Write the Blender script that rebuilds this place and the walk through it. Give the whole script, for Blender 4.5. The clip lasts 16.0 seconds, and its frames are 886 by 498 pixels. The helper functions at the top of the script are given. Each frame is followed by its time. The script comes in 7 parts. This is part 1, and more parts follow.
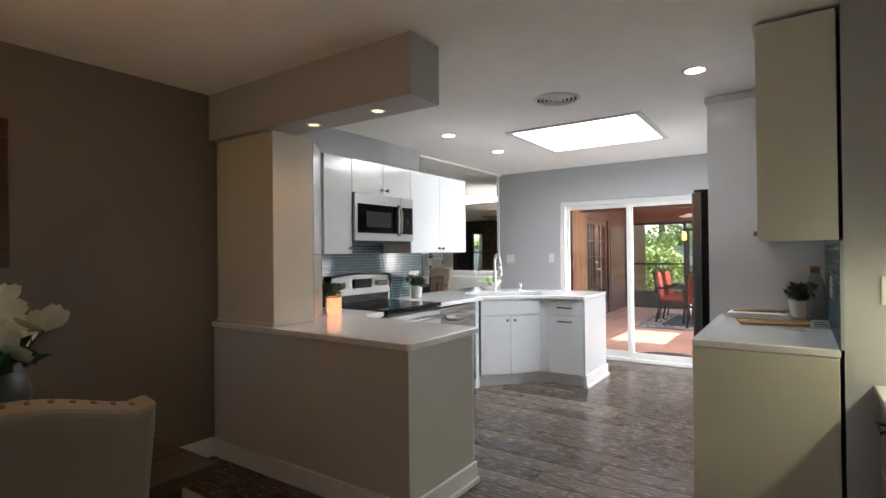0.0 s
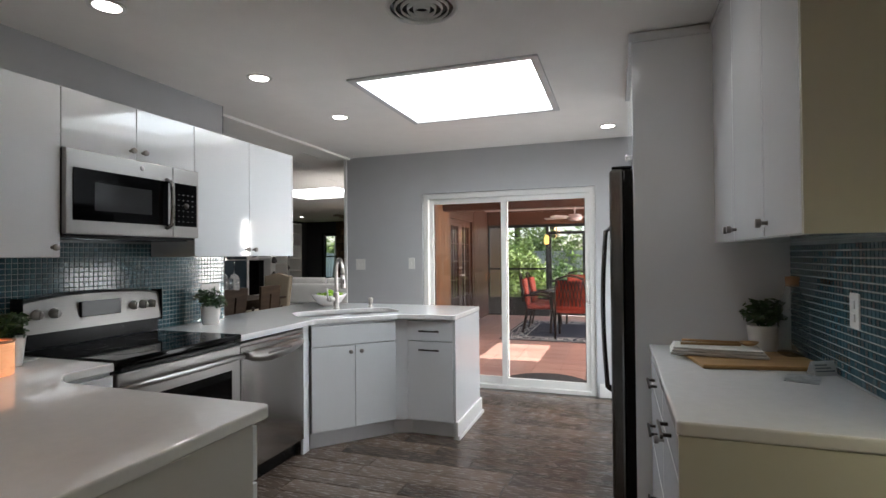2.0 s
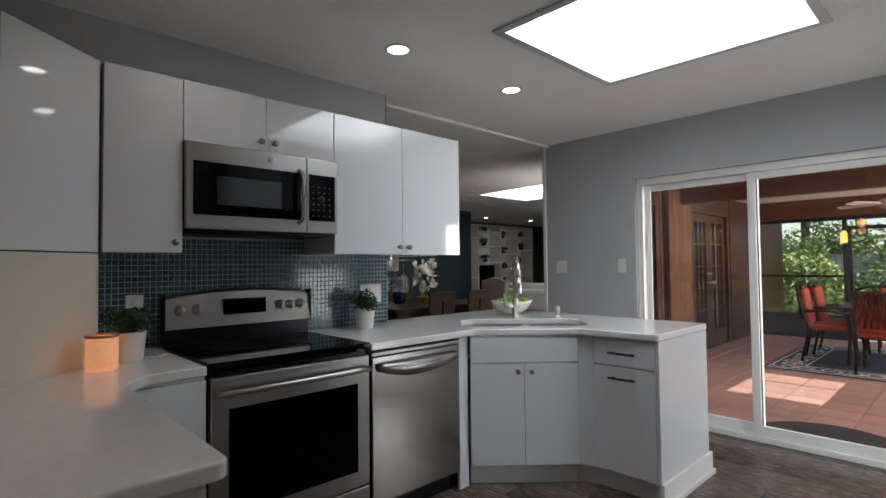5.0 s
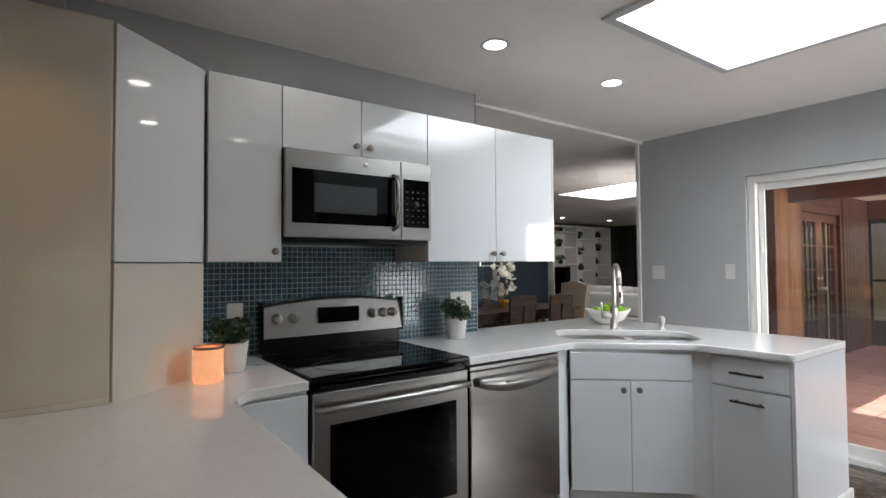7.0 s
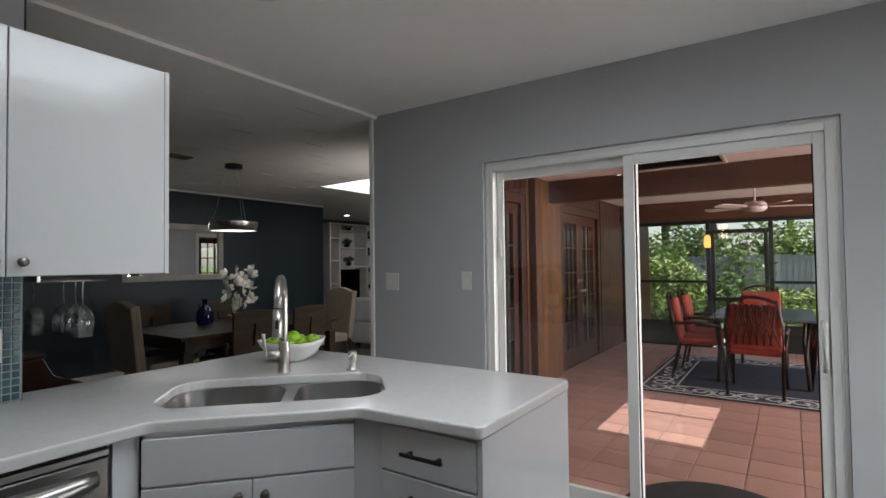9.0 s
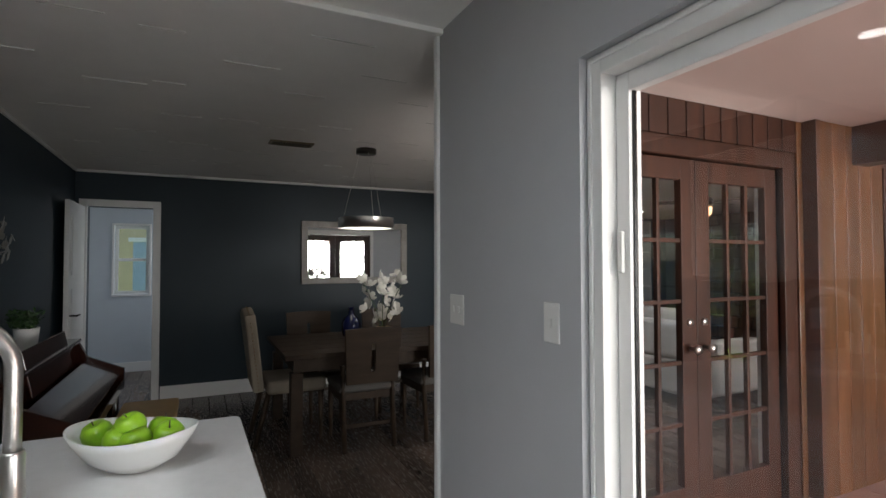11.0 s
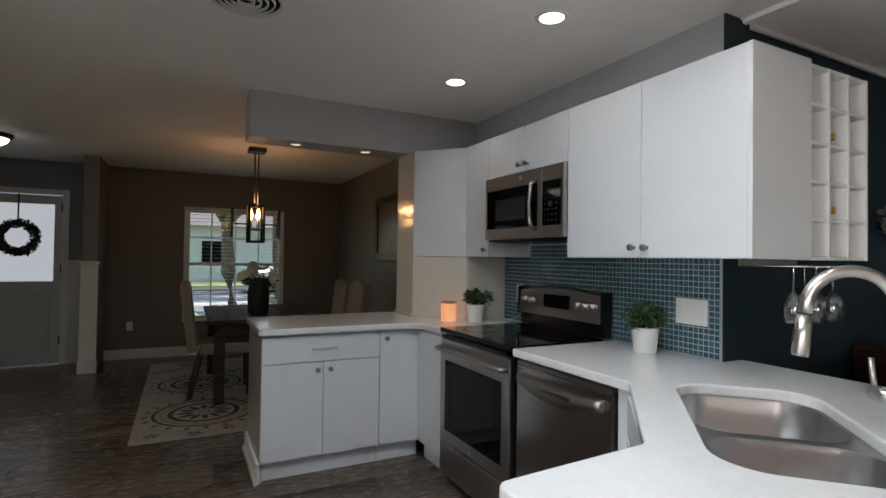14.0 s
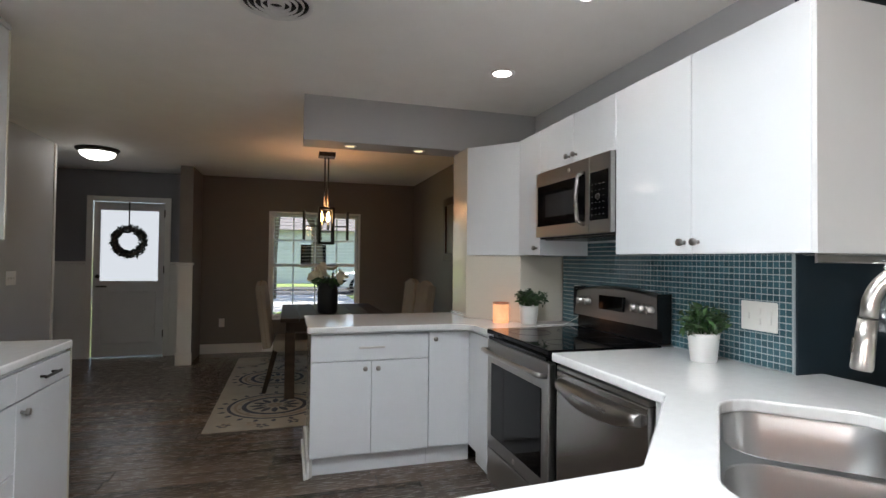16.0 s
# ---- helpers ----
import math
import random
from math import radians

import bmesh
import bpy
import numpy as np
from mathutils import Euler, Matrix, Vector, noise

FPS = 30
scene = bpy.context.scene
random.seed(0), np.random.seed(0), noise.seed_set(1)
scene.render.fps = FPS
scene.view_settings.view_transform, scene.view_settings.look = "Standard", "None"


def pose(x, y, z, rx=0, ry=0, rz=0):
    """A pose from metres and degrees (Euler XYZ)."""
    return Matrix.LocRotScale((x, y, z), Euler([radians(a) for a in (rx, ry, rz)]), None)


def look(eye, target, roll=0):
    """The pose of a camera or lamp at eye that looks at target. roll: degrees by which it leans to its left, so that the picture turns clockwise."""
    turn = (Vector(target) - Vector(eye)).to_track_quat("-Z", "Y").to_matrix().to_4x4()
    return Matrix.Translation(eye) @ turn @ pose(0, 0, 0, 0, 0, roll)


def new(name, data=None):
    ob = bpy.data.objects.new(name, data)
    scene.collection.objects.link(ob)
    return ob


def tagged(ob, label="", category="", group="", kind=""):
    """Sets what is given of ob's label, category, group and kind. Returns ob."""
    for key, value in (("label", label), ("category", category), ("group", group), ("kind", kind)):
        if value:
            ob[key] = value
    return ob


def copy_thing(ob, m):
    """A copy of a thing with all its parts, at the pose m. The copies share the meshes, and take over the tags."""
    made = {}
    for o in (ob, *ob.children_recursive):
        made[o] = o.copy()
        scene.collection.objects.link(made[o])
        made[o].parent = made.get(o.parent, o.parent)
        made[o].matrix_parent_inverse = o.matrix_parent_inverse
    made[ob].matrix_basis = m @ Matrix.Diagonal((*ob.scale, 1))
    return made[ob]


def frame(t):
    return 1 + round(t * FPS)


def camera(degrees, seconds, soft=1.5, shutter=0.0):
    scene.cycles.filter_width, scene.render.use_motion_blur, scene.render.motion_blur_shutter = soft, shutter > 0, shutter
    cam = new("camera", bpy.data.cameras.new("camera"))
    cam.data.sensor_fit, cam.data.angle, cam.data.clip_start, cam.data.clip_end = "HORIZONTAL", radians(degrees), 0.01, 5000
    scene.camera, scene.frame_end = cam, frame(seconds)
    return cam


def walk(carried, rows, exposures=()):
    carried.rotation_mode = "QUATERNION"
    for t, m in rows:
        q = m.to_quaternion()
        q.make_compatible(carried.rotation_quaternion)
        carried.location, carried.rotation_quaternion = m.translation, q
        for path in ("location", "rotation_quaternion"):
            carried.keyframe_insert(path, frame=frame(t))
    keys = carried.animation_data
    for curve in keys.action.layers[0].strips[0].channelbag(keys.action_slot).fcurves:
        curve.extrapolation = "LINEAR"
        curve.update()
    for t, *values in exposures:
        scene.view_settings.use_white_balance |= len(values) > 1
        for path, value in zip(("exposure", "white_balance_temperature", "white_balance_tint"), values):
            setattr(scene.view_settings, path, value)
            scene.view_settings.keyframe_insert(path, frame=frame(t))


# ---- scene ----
cam = camera(81.9, 16.0)
PATH = [
    (0, (-0.053, 0.198, 1.364), (-1.184, 1.847, 1.377), -0.6),
    (0.5, (-0.291, 0.505, 1.372), (-1.241, 2.265, 1.387), -0.4),
    (1, (-0.451, 0.84, 1.361), (-1.209, 2.691, 1.378), -0.6),
    (1.5, (-0.555, 1.192, 1.366), (-1.265, 3.062, 1.386), -0.6),
    (2, (-0.625, 1.569, 1.355), (-1.272, 3.461, 1.38), -0.5),
    (2.5, (-0.626, 1.958, 1.338), (-1.191, 3.877, 1.365), -0.6),
    (3, (-0.643, 2.284, 1.344), (-1.227, 4.196, 1.377), -0.7),
    (3.5, (-0.687, 2.502, 1.384), (-1.422, 4.362, 1.418), -0.8),
    (4, (-0.662, 2.561, 1.372), (-1.658, 4.295, 1.415), -0.8),
    (4.5, (-0.621, 2.524, 1.327), (-1.875, 4.081, 1.38), -0.8),
    (5, (-0.572, 2.458, 1.296), (-2.021, 3.835, 1.358), -0.6),
    (5.2, (-0.578, 2.428, 1.289), (-2.088, 3.737, 1.353), -0.5),
    (7.3, (-0.829, 2.444, 1.346), (-2.445, 3.62, 1.408), -0.4),
    (7.5, (-0.851, 2.558, 1.342), (-2.394, 3.829, 1.408), -0.4),
    (8, (-0.908, 2.94, 1.384), (-2.152, 4.505, 1.445), -0.7),
    (8.2, (-0.94, 3.095, 1.382), (-2.049, 4.758, 1.439), -0.7),
    (10.3, (-1.194, 5.225, 1.438), (-2.556, 6.689, 1.476), -0.9),
    (10.5, (-1.259, 5.389, 1.458), (-2.746, 6.727, 1.5), -0.9),
    (11, (-1.495, 5.701, 1.447), (-3.302, 6.557, 1.502), -0.1),
    (11.5, (-1.729, 5.872, 1.429), (-3.722, 6.032, 1.488), 0.2),
    (12, (-1.758, 5.976, 1.389), (-3.638, 5.296, 1.449), 0.5),
    (12.5, (-1.637, 5.995, 1.341), (-3.258, 4.825, 1.392), 0.7),
    (13, (-1.451, 6.011, 1.325), (-2.883, 4.615, 1.376), 0.8),
    (13.5, (-1.28, 6.017, 1.34), (-2.474, 4.413, 1.381), 0.8),
    (14, (-1.21, 5.988, 1.348), (-2.117, 4.206, 1.383), 0.8),
    (14.5, (-1.163, 5.956, 1.369), (-1.841, 4.075, 1.395), 0.7),
    (15, (-1.169, 5.932, 1.383), (-1.685, 4.0, 1.409), 0.7),
    (15.5, (-1.259, 5.947, 1.369), (-1.728, 4.003, 1.398), 0.6),
    (16, (-1.504, 6.002, 1.33), (-2.079, 4.087, 1.37), 0.6),
]
EXPO = [(0.0, 1.75), (1.0, 1.42), (2.0, 1.03), (3.5, 0.42), (5.0, 0.42), (7.5, 1.15), (8.2, 0.83), (10.3, -0.6), (10.6, -0.5), (11.0, 0.4), (11.5, 0.95), (12.5, 1.2), (13.5, 0.92), (14.5, 0.66), (15.0, 0.92), (16.0, 1.42)]
walk(cam, [(t, look(eye, target, roll)) for t, eye, target, roll in PATH],
     exposures=EXPO)

# ---- light ----
world = bpy.data.worlds.new("world")
scene.world = world
world.use_nodes = True
wn = world.node_tree.nodes
sky = wn.new("ShaderNodeTexSky")
sky.sky_type = "NISHITA"
sky.sun_disc = False
sky.sun_elevation = radians(86)
sky.sun_rotation = radians(200)
wn["Background"].inputs["Strength"].default_value = 0.15
world.node_tree.links.new(sky.outputs["Color"], wn["Background"].inputs["Color"])
sun = new("sun", bpy.data.lights.new("sun", "SUN"))
sun.data.energy, sun.data.angle, sun.data.color = 5.0, radians(0.6), (1.0, 0.95, 0.88)
sun.matrix_world = look((0.25, 0.5, 10), (0, 0, 0))


def area_lamp(name, eye, target, sx, sy, watts, colour=(1, 1, 1)):
    lamp = new(name, bpy.data.lights.new(name, "AREA"))
    lamp.data.shape, lamp.data.size, lamp.data.size_y = "RECTANGLE", sx, sy
    lamp.data.energy, lamp.data.color = watts, colour
    lamp.matrix_world = look(eye, target)
    return lamp


# fill lamps added out of view, at the patio's side and inside the hall
area_lamp("patio_fill_lamp", (4.08, 9.9, 1.3), (0, 9.9, 1.0), 6.0, 2.0, 560, (1.0, 0.98, 0.96))
area_lamp("hall_fill_lamp", (-8.65, 6.15, 1.5), (-8.65, 4.0, 1.3), 1.4, 1.2, 9, (0.9, 0.95, 1.0))


# added lamps stand in for french door daylight, aimed up to brighten the ceiling
for y in (8.17, 10.83):
    area_lamp("french_door_daylight", (-3.60, y, 1.25), (-5.0, y, 3.3), 1.2, 1.2, 4.5, (1.0, 0.95, 0.9)).data.spread = radians(85)
# fill lamp added at an assumed low window beyond the refrigerator
area_lamp("side_fill_lamp", (0.27, 5.95, 0.72), (-1.6, 5.6, 0.1), 0.9, 1.1, 14, (0.95, 0.98, 1.0))
# light strip under the nook cabinets
area_lamp("nook_light", (0.66, 2.6, 1.37), (0.66, 2.6, 0), 0.06, 0.8, 2.2, (1.0, 0.95, 0.62))


def spot_lamp(name, eye, watts, colour, cone=110, soft=0.05):
    lamp = new(name, bpy.data.lights.new(name, "SPOT"))
    lamp.data.energy, lamp.data.color, lamp.data.spot_size = watts, colour, radians(cone)
    lamp.data.spot_blend, lamp.data.shadow_soft_size = 0.7, soft
    lamp.matrix_world = look(eye, (eye[0], eye[1] + 0.001, 0))
    return lamp


# ---- materials ----
MATS = {}


def mat(name, colour, rough=0.5, metal=0.0, vary=0.06, scale=6.0, bump=0.05, fine=60.0, per_object=0.0, per_island=0.0, coat=0.0, stretch=(1, 1, 1), emit=0.0, spec=0.5, second=None):
    """A surface with large stains, fine grain and relief, at real-world size."""
    if name in MATS:
        return MATS[name]
    m = bpy.data.materials.new(name)
    m.use_nodes = True
    nt = m.node_tree
    n, l = nt.nodes, nt.links
    b = n["Principled BSDF"]
    geo = n.new("ShaderNodeTexCoord")
    mp = n.new("ShaderNodeMapping")
    mp.inputs["Scale"].default_value = stretch
    l.new(geo.outputs["Object"], mp.inputs["Vector"])
    big = n.new("ShaderNodeTexNoise")
    big.inputs["Scale"].default_value, big.inputs["Detail"].default_value = scale, 5
    small = n.new("ShaderNodeTexNoise")
    small.inputs["Scale"].default_value, small.inputs["Detail"].default_value = fine, 4
    l.new(mp.outputs[0], big.inputs["Vector"])
    l.new(mp.outputs[0], small.inputs["Vector"])
    ramp = n.new("ShaderNodeMix")
    ramp.data_type = "RGBA"
    c2 = second or tuple(max(0, c * (1 - 2 * vary)) for c in colour)
    ramp.inputs[6].default_value = (*c2, 1)
    ramp.inputs[7].default_value = (*[min(1, c * (1 + vary)) for c in colour], 1)
    add = n.new("ShaderNodeMath")
    add.operation = "MULTIPLY_ADD"
    l.new(small.outputs["Fac"], add.inputs[0])
    add.inputs[1].default_value = 0.5
    sub = n.new("ShaderNodeMath")
    sub.operation = "MULTIPLY_ADD"
    l.new(big.outputs["Fac"], sub.inputs[0])
    sub.inputs[1].default_value, sub.inputs[2].default_value = 1.4, -0.45
    l.new(sub.outputs[0], add.inputs[2])
    l.new(add.outputs[0], ramp.inputs[0])
    col = ramp.outputs[2]
    if per_object or per_island:
        hsv = n.new("ShaderNodeHueSaturation")
        rng = n.new("ShaderNodeMapRange")
        k = per_object or per_island
        rng.inputs[3].default_value, rng.inputs[4].default_value = 1 - k, 1 + k
        if per_object:
            l.new(n.new("ShaderNodeObjectInfo").outputs["Random"], rng.inputs[0])
        else:
            l.new(n.new("ShaderNodeNewGeometry").outputs["Random Per Island"], rng.inputs[0])
        l.new(rng.outputs[0], hsv.inputs["Value"])
        l.new(col, hsv.inputs["Color"])
        col = hsv.outputs[0]
    l.new(col, b.inputs["Base Color"])
    b.inputs["Metallic"].default_value = metal
    b.inputs["Specular IOR Level"].default_value = spec
    rr = n.new("ShaderNodeMapRange")
    rr.inputs[3].default_value, rr.inputs[4].default_value = (rough * 0.97, rough * 1.03) if metal else (max(0.02, rough * 0.85), min(1, rough * 1.2))
    l.new(small.outputs["Fac"], rr.inputs[0])
    l.new(rr.outputs[0], b.inputs["Roughness"])
    b.inputs["Coat Weight"].default_value = coat
    b.inputs["Coat Roughness"].default_value = 0.06
    if bump:
        bp = n.new("ShaderNodeBump")
        bp.inputs["Strength"].default_value, bp.inputs["Distance"].default_value = bump, 0.01
        l.new(small.outputs["Fac"], bp.inputs["Height"])
        l.new(bp.outputs[0], b.inputs["Normal"])
    if emit:
        b.inputs["Emission Color"].default_value = (*colour, 1)
        b.inputs["Emission Strength"].default_value = emit
    MATS[name] = m
    return m


def glass(name, tint=(1, 1, 1), gloss=0.08, rough=0.0):
    """Thin clear glass: see-through with a faint mirror sheen."""
    if name in MATS:
        return MATS[name]
    m = bpy.data.materials.new(name)
    m.use_nodes = True
    n, l = m.node_tree.nodes, m.node_tree.links
    n.remove(n["Principled BSDF"])
    clear, shine, mix, fr = n.new("ShaderNodeBsdfTransparent"), n.new("ShaderNodeBsdfGlossy"), n.new("ShaderNodeMixShader"), n.new("ShaderNodeLayerWeight")
    clear.inputs[0].default_value = (*tint, 1)
    shine.inputs["Roughness"].default_value = rough
    fr.inputs["Blend"].default_value = 0.5
    power = n.new("ShaderNodeMath")
    power.operation = "POWER"
    power.inputs[1].default_value = 4.0
    l.new(fr.outputs["Facing"], power.inputs[0])
    mul = n.new("ShaderNodeMath")
    mul.operation = "MULTIPLY_ADD"
    mul.inputs[1].default_value, mul.inputs[2].default_value = 0.6, gloss
    l.new(power.outputs[0], mul.inputs[0])
    l.new(mul.outputs[0], mix.inputs[0])
    l.new(clear.outputs[0], mix.inputs[1])
    l.new(shine.outputs[0], mix.inputs[2])
    l.new(mix.outputs[0], n["Material Output"].inputs[0])
    MATS[name] = m
    return m


def glow(name, colour, strength):
    if name in MATS:
        return MATS[name]
    m = bpy.data.materials.new(name)
    m.use_nodes = True
    n, l = m.node_tree.nodes, m.node_tree.links
    n.remove(n["Principled BSDF"])
    e = n.new("ShaderNodeEmission")
    e.inputs[0].default_value, e.inputs[1].default_value = (*colour, 1), strength
    l.new(e.outputs[0], n["Material Output"].inputs[0])
    MATS[name] = m
    return m


WALL = mat("grey wall paint", (0.47, 0.475, 0.49), 0.55, vary=0.02, bump=0.06, fine=220)
DINING = mat("taupe wall paint", (0.185, 0.165, 0.15), 0.55, vary=0.02, bump=0.06, fine=220)
BLUE = mat("deep teal blue wall paint", (0.006, 0.018, 0.028), 0.5, vary=0.05, bump=0.08, fine=220)
CEIL = mat("ceiling paint", (0.92, 0.90, 0.865), 0.7, vary=0.02, bump=0.12, fine=260)
TRIM = mat("white trim paint", (0.78, 0.77, 0.75), 0.35, vary=0.02, bump=0.02)
LACQ = mat("white lacquer", (0.70, 0.71, 0.73), 0.05, vary=0.01, bump=0.0015, coat=0.3)
LACQ_B = mat("white cabinet base lacquer", (0.76, 0.775, 0.80), 0.2, vary=0.015, bump=0.006, coat=0.2)
CREAM = mat("cream lacquer panel", (0.68, 0.63, 0.54), 0.18, vary=0.015, bump=0.006, coat=0.5)
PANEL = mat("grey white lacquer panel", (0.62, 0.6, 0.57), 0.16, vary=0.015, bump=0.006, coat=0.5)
QUARTZ = mat("white quartz", (0.81, 0.80, 0.79), 0.1, vary=0.03, scale=30, fine=300, bump=0.003, coat=0.3)
STEEL = mat("brushed stainless steel", (0.46, 0.44, 0.42), 0.2, 1.0, vary=0.03, scale=1.2, fine=3, bump=0.0, stretch=(150, 150, 1))
STEEL_H = mat("brushed steel across", (0.38, 0.365, 0.35), 0.3, 1.0, vary=0.03, scale=1.2, fine=3, bump=0.0, stretch=(1, 1, 200))
SINK = mat("satin sink steel", (0.44, 0.435, 0.43), 0.34, 1.0, vary=0.004, scale=4, fine=300, bump=0.0)
CHROME = mat("satin nickel", (0.62, 0.59, 0.56), 0.3, 1.0, vary=0.03, bump=0.0)
KNOBM = mat("dark nickel", (0.26, 0.24, 0.225), 0.33, 1.0, vary=0.05, bump=0.0)
DARKM = mat("dark bronze metal", (0.05, 0.045, 0.04), 0.4, 0.7, vary=0.1)
FRIDGE = mat("dark stainless steel", (0.24, 0.235, 0.23), 0.26, 1.0, vary=0.012, scale=1.2, fine=3, bump=0.0, stretch=(150, 150, 1))
fb = FRIDGE.node_tree.nodes["Principled BSDF"]
fb.inputs["Anisotropic"].default_value, fb.inputs["Anisotropic Rotation"].default_value = 0.85, 0.0
ft = FRIDGE.node_tree.nodes.new("ShaderNodeTangent")
ft.direction_type, ft.axis = "RADIAL", "Z"
FRIDGE.node_tree.links.new(ft.outputs[0], fb.inputs["Tangent"])
BLACKG = mat("black glass", (0.002, 0.002, 0.0025), 0.05, vary=0.1, bump=0.0, spec=0.15)
BLACK = mat("black enamel", (0.004, 0.004, 0.0045), 0.25, vary=0.1, bump=0.01, spec=0.35)
PLAST = mat("white plastic", (0.74, 0.73, 0.7), 0.35, vary=0.02, bump=0.0)
GLASS = glass("clear glass")
PANE = glass("window glass", gloss=0.015)
DOORG = glass("sliding door glass", gloss=0.045)
MIRROR = mat("mirror silver", (0.85, 0.86, 0.86), 0.02, 1.0, vary=0.0, bump=0.0)


# ---- mesh helpers ----
def box(bm, x0, y0, z0, x1, y1, z1, bevel=0.0, segments=2):
    m = Matrix.Translation(((x0 + x1) / 2, (y0 + y1) / 2, (z0 + z1) / 2)) @ Matrix.Diagonal((abs(x1 - x0), abs(y1 - y0), abs(z1 - z0), 1))
    made = bmesh.ops.create_cube(bm, size=1, matrix=m)["verts"]
    if bevel:
        edges = list({e for v in made for e in v.link_edges})
        bmesh.ops.bevel(bm, geom=edges, offset=bevel, segments=segments, affect="EDGES", profile=0.5)
    return bm


def B(*a, **k):
    return box(bmesh.new(), *a, **k)


def lathe(profile, at=(0, 0, 0), segments=32, bm=None):
    """A turned shape from (radius, height) pairs."""
    bm = bm or bmesh.new()
    rings = []
    for r, z in profile:
        if r < 1e-5:
            rings.append([bm.verts.new((at[0], at[1], at[2] + z))])
        else:
            rings.append([bm.verts.new((at[0] + r * math.cos(2 * math.pi * i / segments), at[1] + r * math.sin(2 * math.pi * i / segments), at[2] + z)) for i in range(segments)])
    for a, b in zip(rings, rings[1:]):
        for i in range(segments):
            j = (i + 1) % segments
            quad = [a[i % len(a)], a[j % len(a)], b[j % len(b)], b[i % len(b)]]
            quad = list(dict.fromkeys(quad))
            if len(quad) > 2:
                try:
                    f = bm.faces.new(quad)
                    f.smooth = True
                except ValueError:
                    pass
    return bm


def tube(points, radius, bm=None, segments=12, closed=False, taper=None, across=None):
    """A round bar along a line of points."""
    bm = bm or bmesh.new()
    pts = [Vector(p) for p in points]
    rings = []
    n = len(pts)
    up = Vector((0.03, 0.05, 1))
    for i, p in enumerate(pts):
        if closed:
            d = pts[(i + 1) % n] - pts[i - 1]
        else:
            d = pts[min(i + 1, n - 1)] - pts[max(i - 1, 0)]
        d.normalize()
        side = d.cross(up)
        if side.length < 0.08:
            side = d.cross(Vector((1, 0, 0)))
        if across:
            side = Vector(across)
        side.normalize()
        upv = side.cross(d)
        r = radius if taper is None else radius * (1 + (taper - 1) * i / (n - 1))
        rings.append([bm.verts.new(p + r * (math.cos(a) * side + math.sin(a) * upv)) for a in (2 * math.pi * k / segments for k in range(segments))])
    pairs = list(zip(rings, rings[1:])) + ([(rings[-1], rings[0])] if closed else [])
    for a, b in pairs:
        for i in range(segments):
            f = bm.faces.new((a[i], a[(i + 1) % segments], b[(i + 1) % segments], b[i]))
            f.smooth = True
    if not closed:
        bm.faces.new(rings[0][::-1])
        bm.faces.new(rings[-1])
    return bm


def slab(loop, z0, z1, holes=(), bevel=0.0, bm=None):
    """A flat slab with the given outline, and holes through it."""
    bm = bm or bmesh.new()
    edges = []
    for pts in (loop, *holes):
        vs = [bm.verts.new((x, y, z1)) for x, y in pts]
        edges += [bm.edges.new((vs[i], vs[(i + 1) % len(vs)])) for i in range(len(vs))]
    made = bmesh.ops.triangle_fill(bm, use_beauty=True, use_dissolve=False, edges=edges)["geom"]
    faces = [g for g in made if isinstance(g, bmesh.types.BMFace)]
    for f in faces:
        f.normal_update()
        if f.normal.z < 0:
            f.normal_flip()
    ext = bmesh.ops.extrude_face_region(bm, geom=faces)["geom"]
    low = [g for g in ext if isinstance(g, bmesh.types.BMVert)]
    bmesh.ops.translate(bm, verts=low, vec=(0, 0, z0 - z1))
    bmesh.ops.recalc_face_normals(bm, faces=bm.faces)
    if bevel:
        rim = [e for e in bm.edges if len(e.link_faces) == 2 and abs(e.verts[0].co.z - e.verts[1].co.z) < 1e-6 and e.calc_face_angle(0) > 1.0]
        bmesh.ops.bevel(bm, geom=rim, offset=bevel, segments=3, affect="EDGES", profile=0.5)
    return bm


def rounded(pts, radii, steps=6):
    """An outline with its corners rounded."""
    out = []
    n = len(pts)
    for i, (p, r) in enumerate(zip(pts, radii)):
        p = Vector(p)
        if r <= 0:
            out.append(tuple(p))
            continue
        a, b = (Vector(pts[i - 1]) - p).normalized(), (Vector(pts[(i + 1) % n]) - p).normalized()
        half = a.angle(b) / 2
        t = r / math.tan(half)
        s, e = p + a * t, p + b * t
        c = p + (a + b).normalized() * (r / math.sin(half))
        for k in range(steps + 1):
            q = s.lerp(e, k / steps) - c
            out.append(tuple(c + q.normalized() * r))
    return out


def part(name, bm, material, parent=None, label="", smooth=False):
    me = bpy.data.meshes.new(name)
    if smooth:
        for f in bm.faces:
            f.smooth = True
    bm.to_mesh(me)
    bm.free()
    me.materials.append(material)
    ob = new(name, me)
    if parent is not None:
        ob.parent = parent
    if label:
        ob["label"] = label
    return ob


def thing(name, label, category, at=(0, 0, 0), turn=0, group=""):
    ob = new(name)
    ob.empty_display_size = 0.1
    ob.matrix_world = pose(*at, 0, 0, turn)
    return tagged(ob, label, category, group)


def setting(name, bm, material, label, category="", smooth=False):
    return tagged(part(name, bm, material, smooth=smooth), label, category or name.split("_")[0], kind="structure")


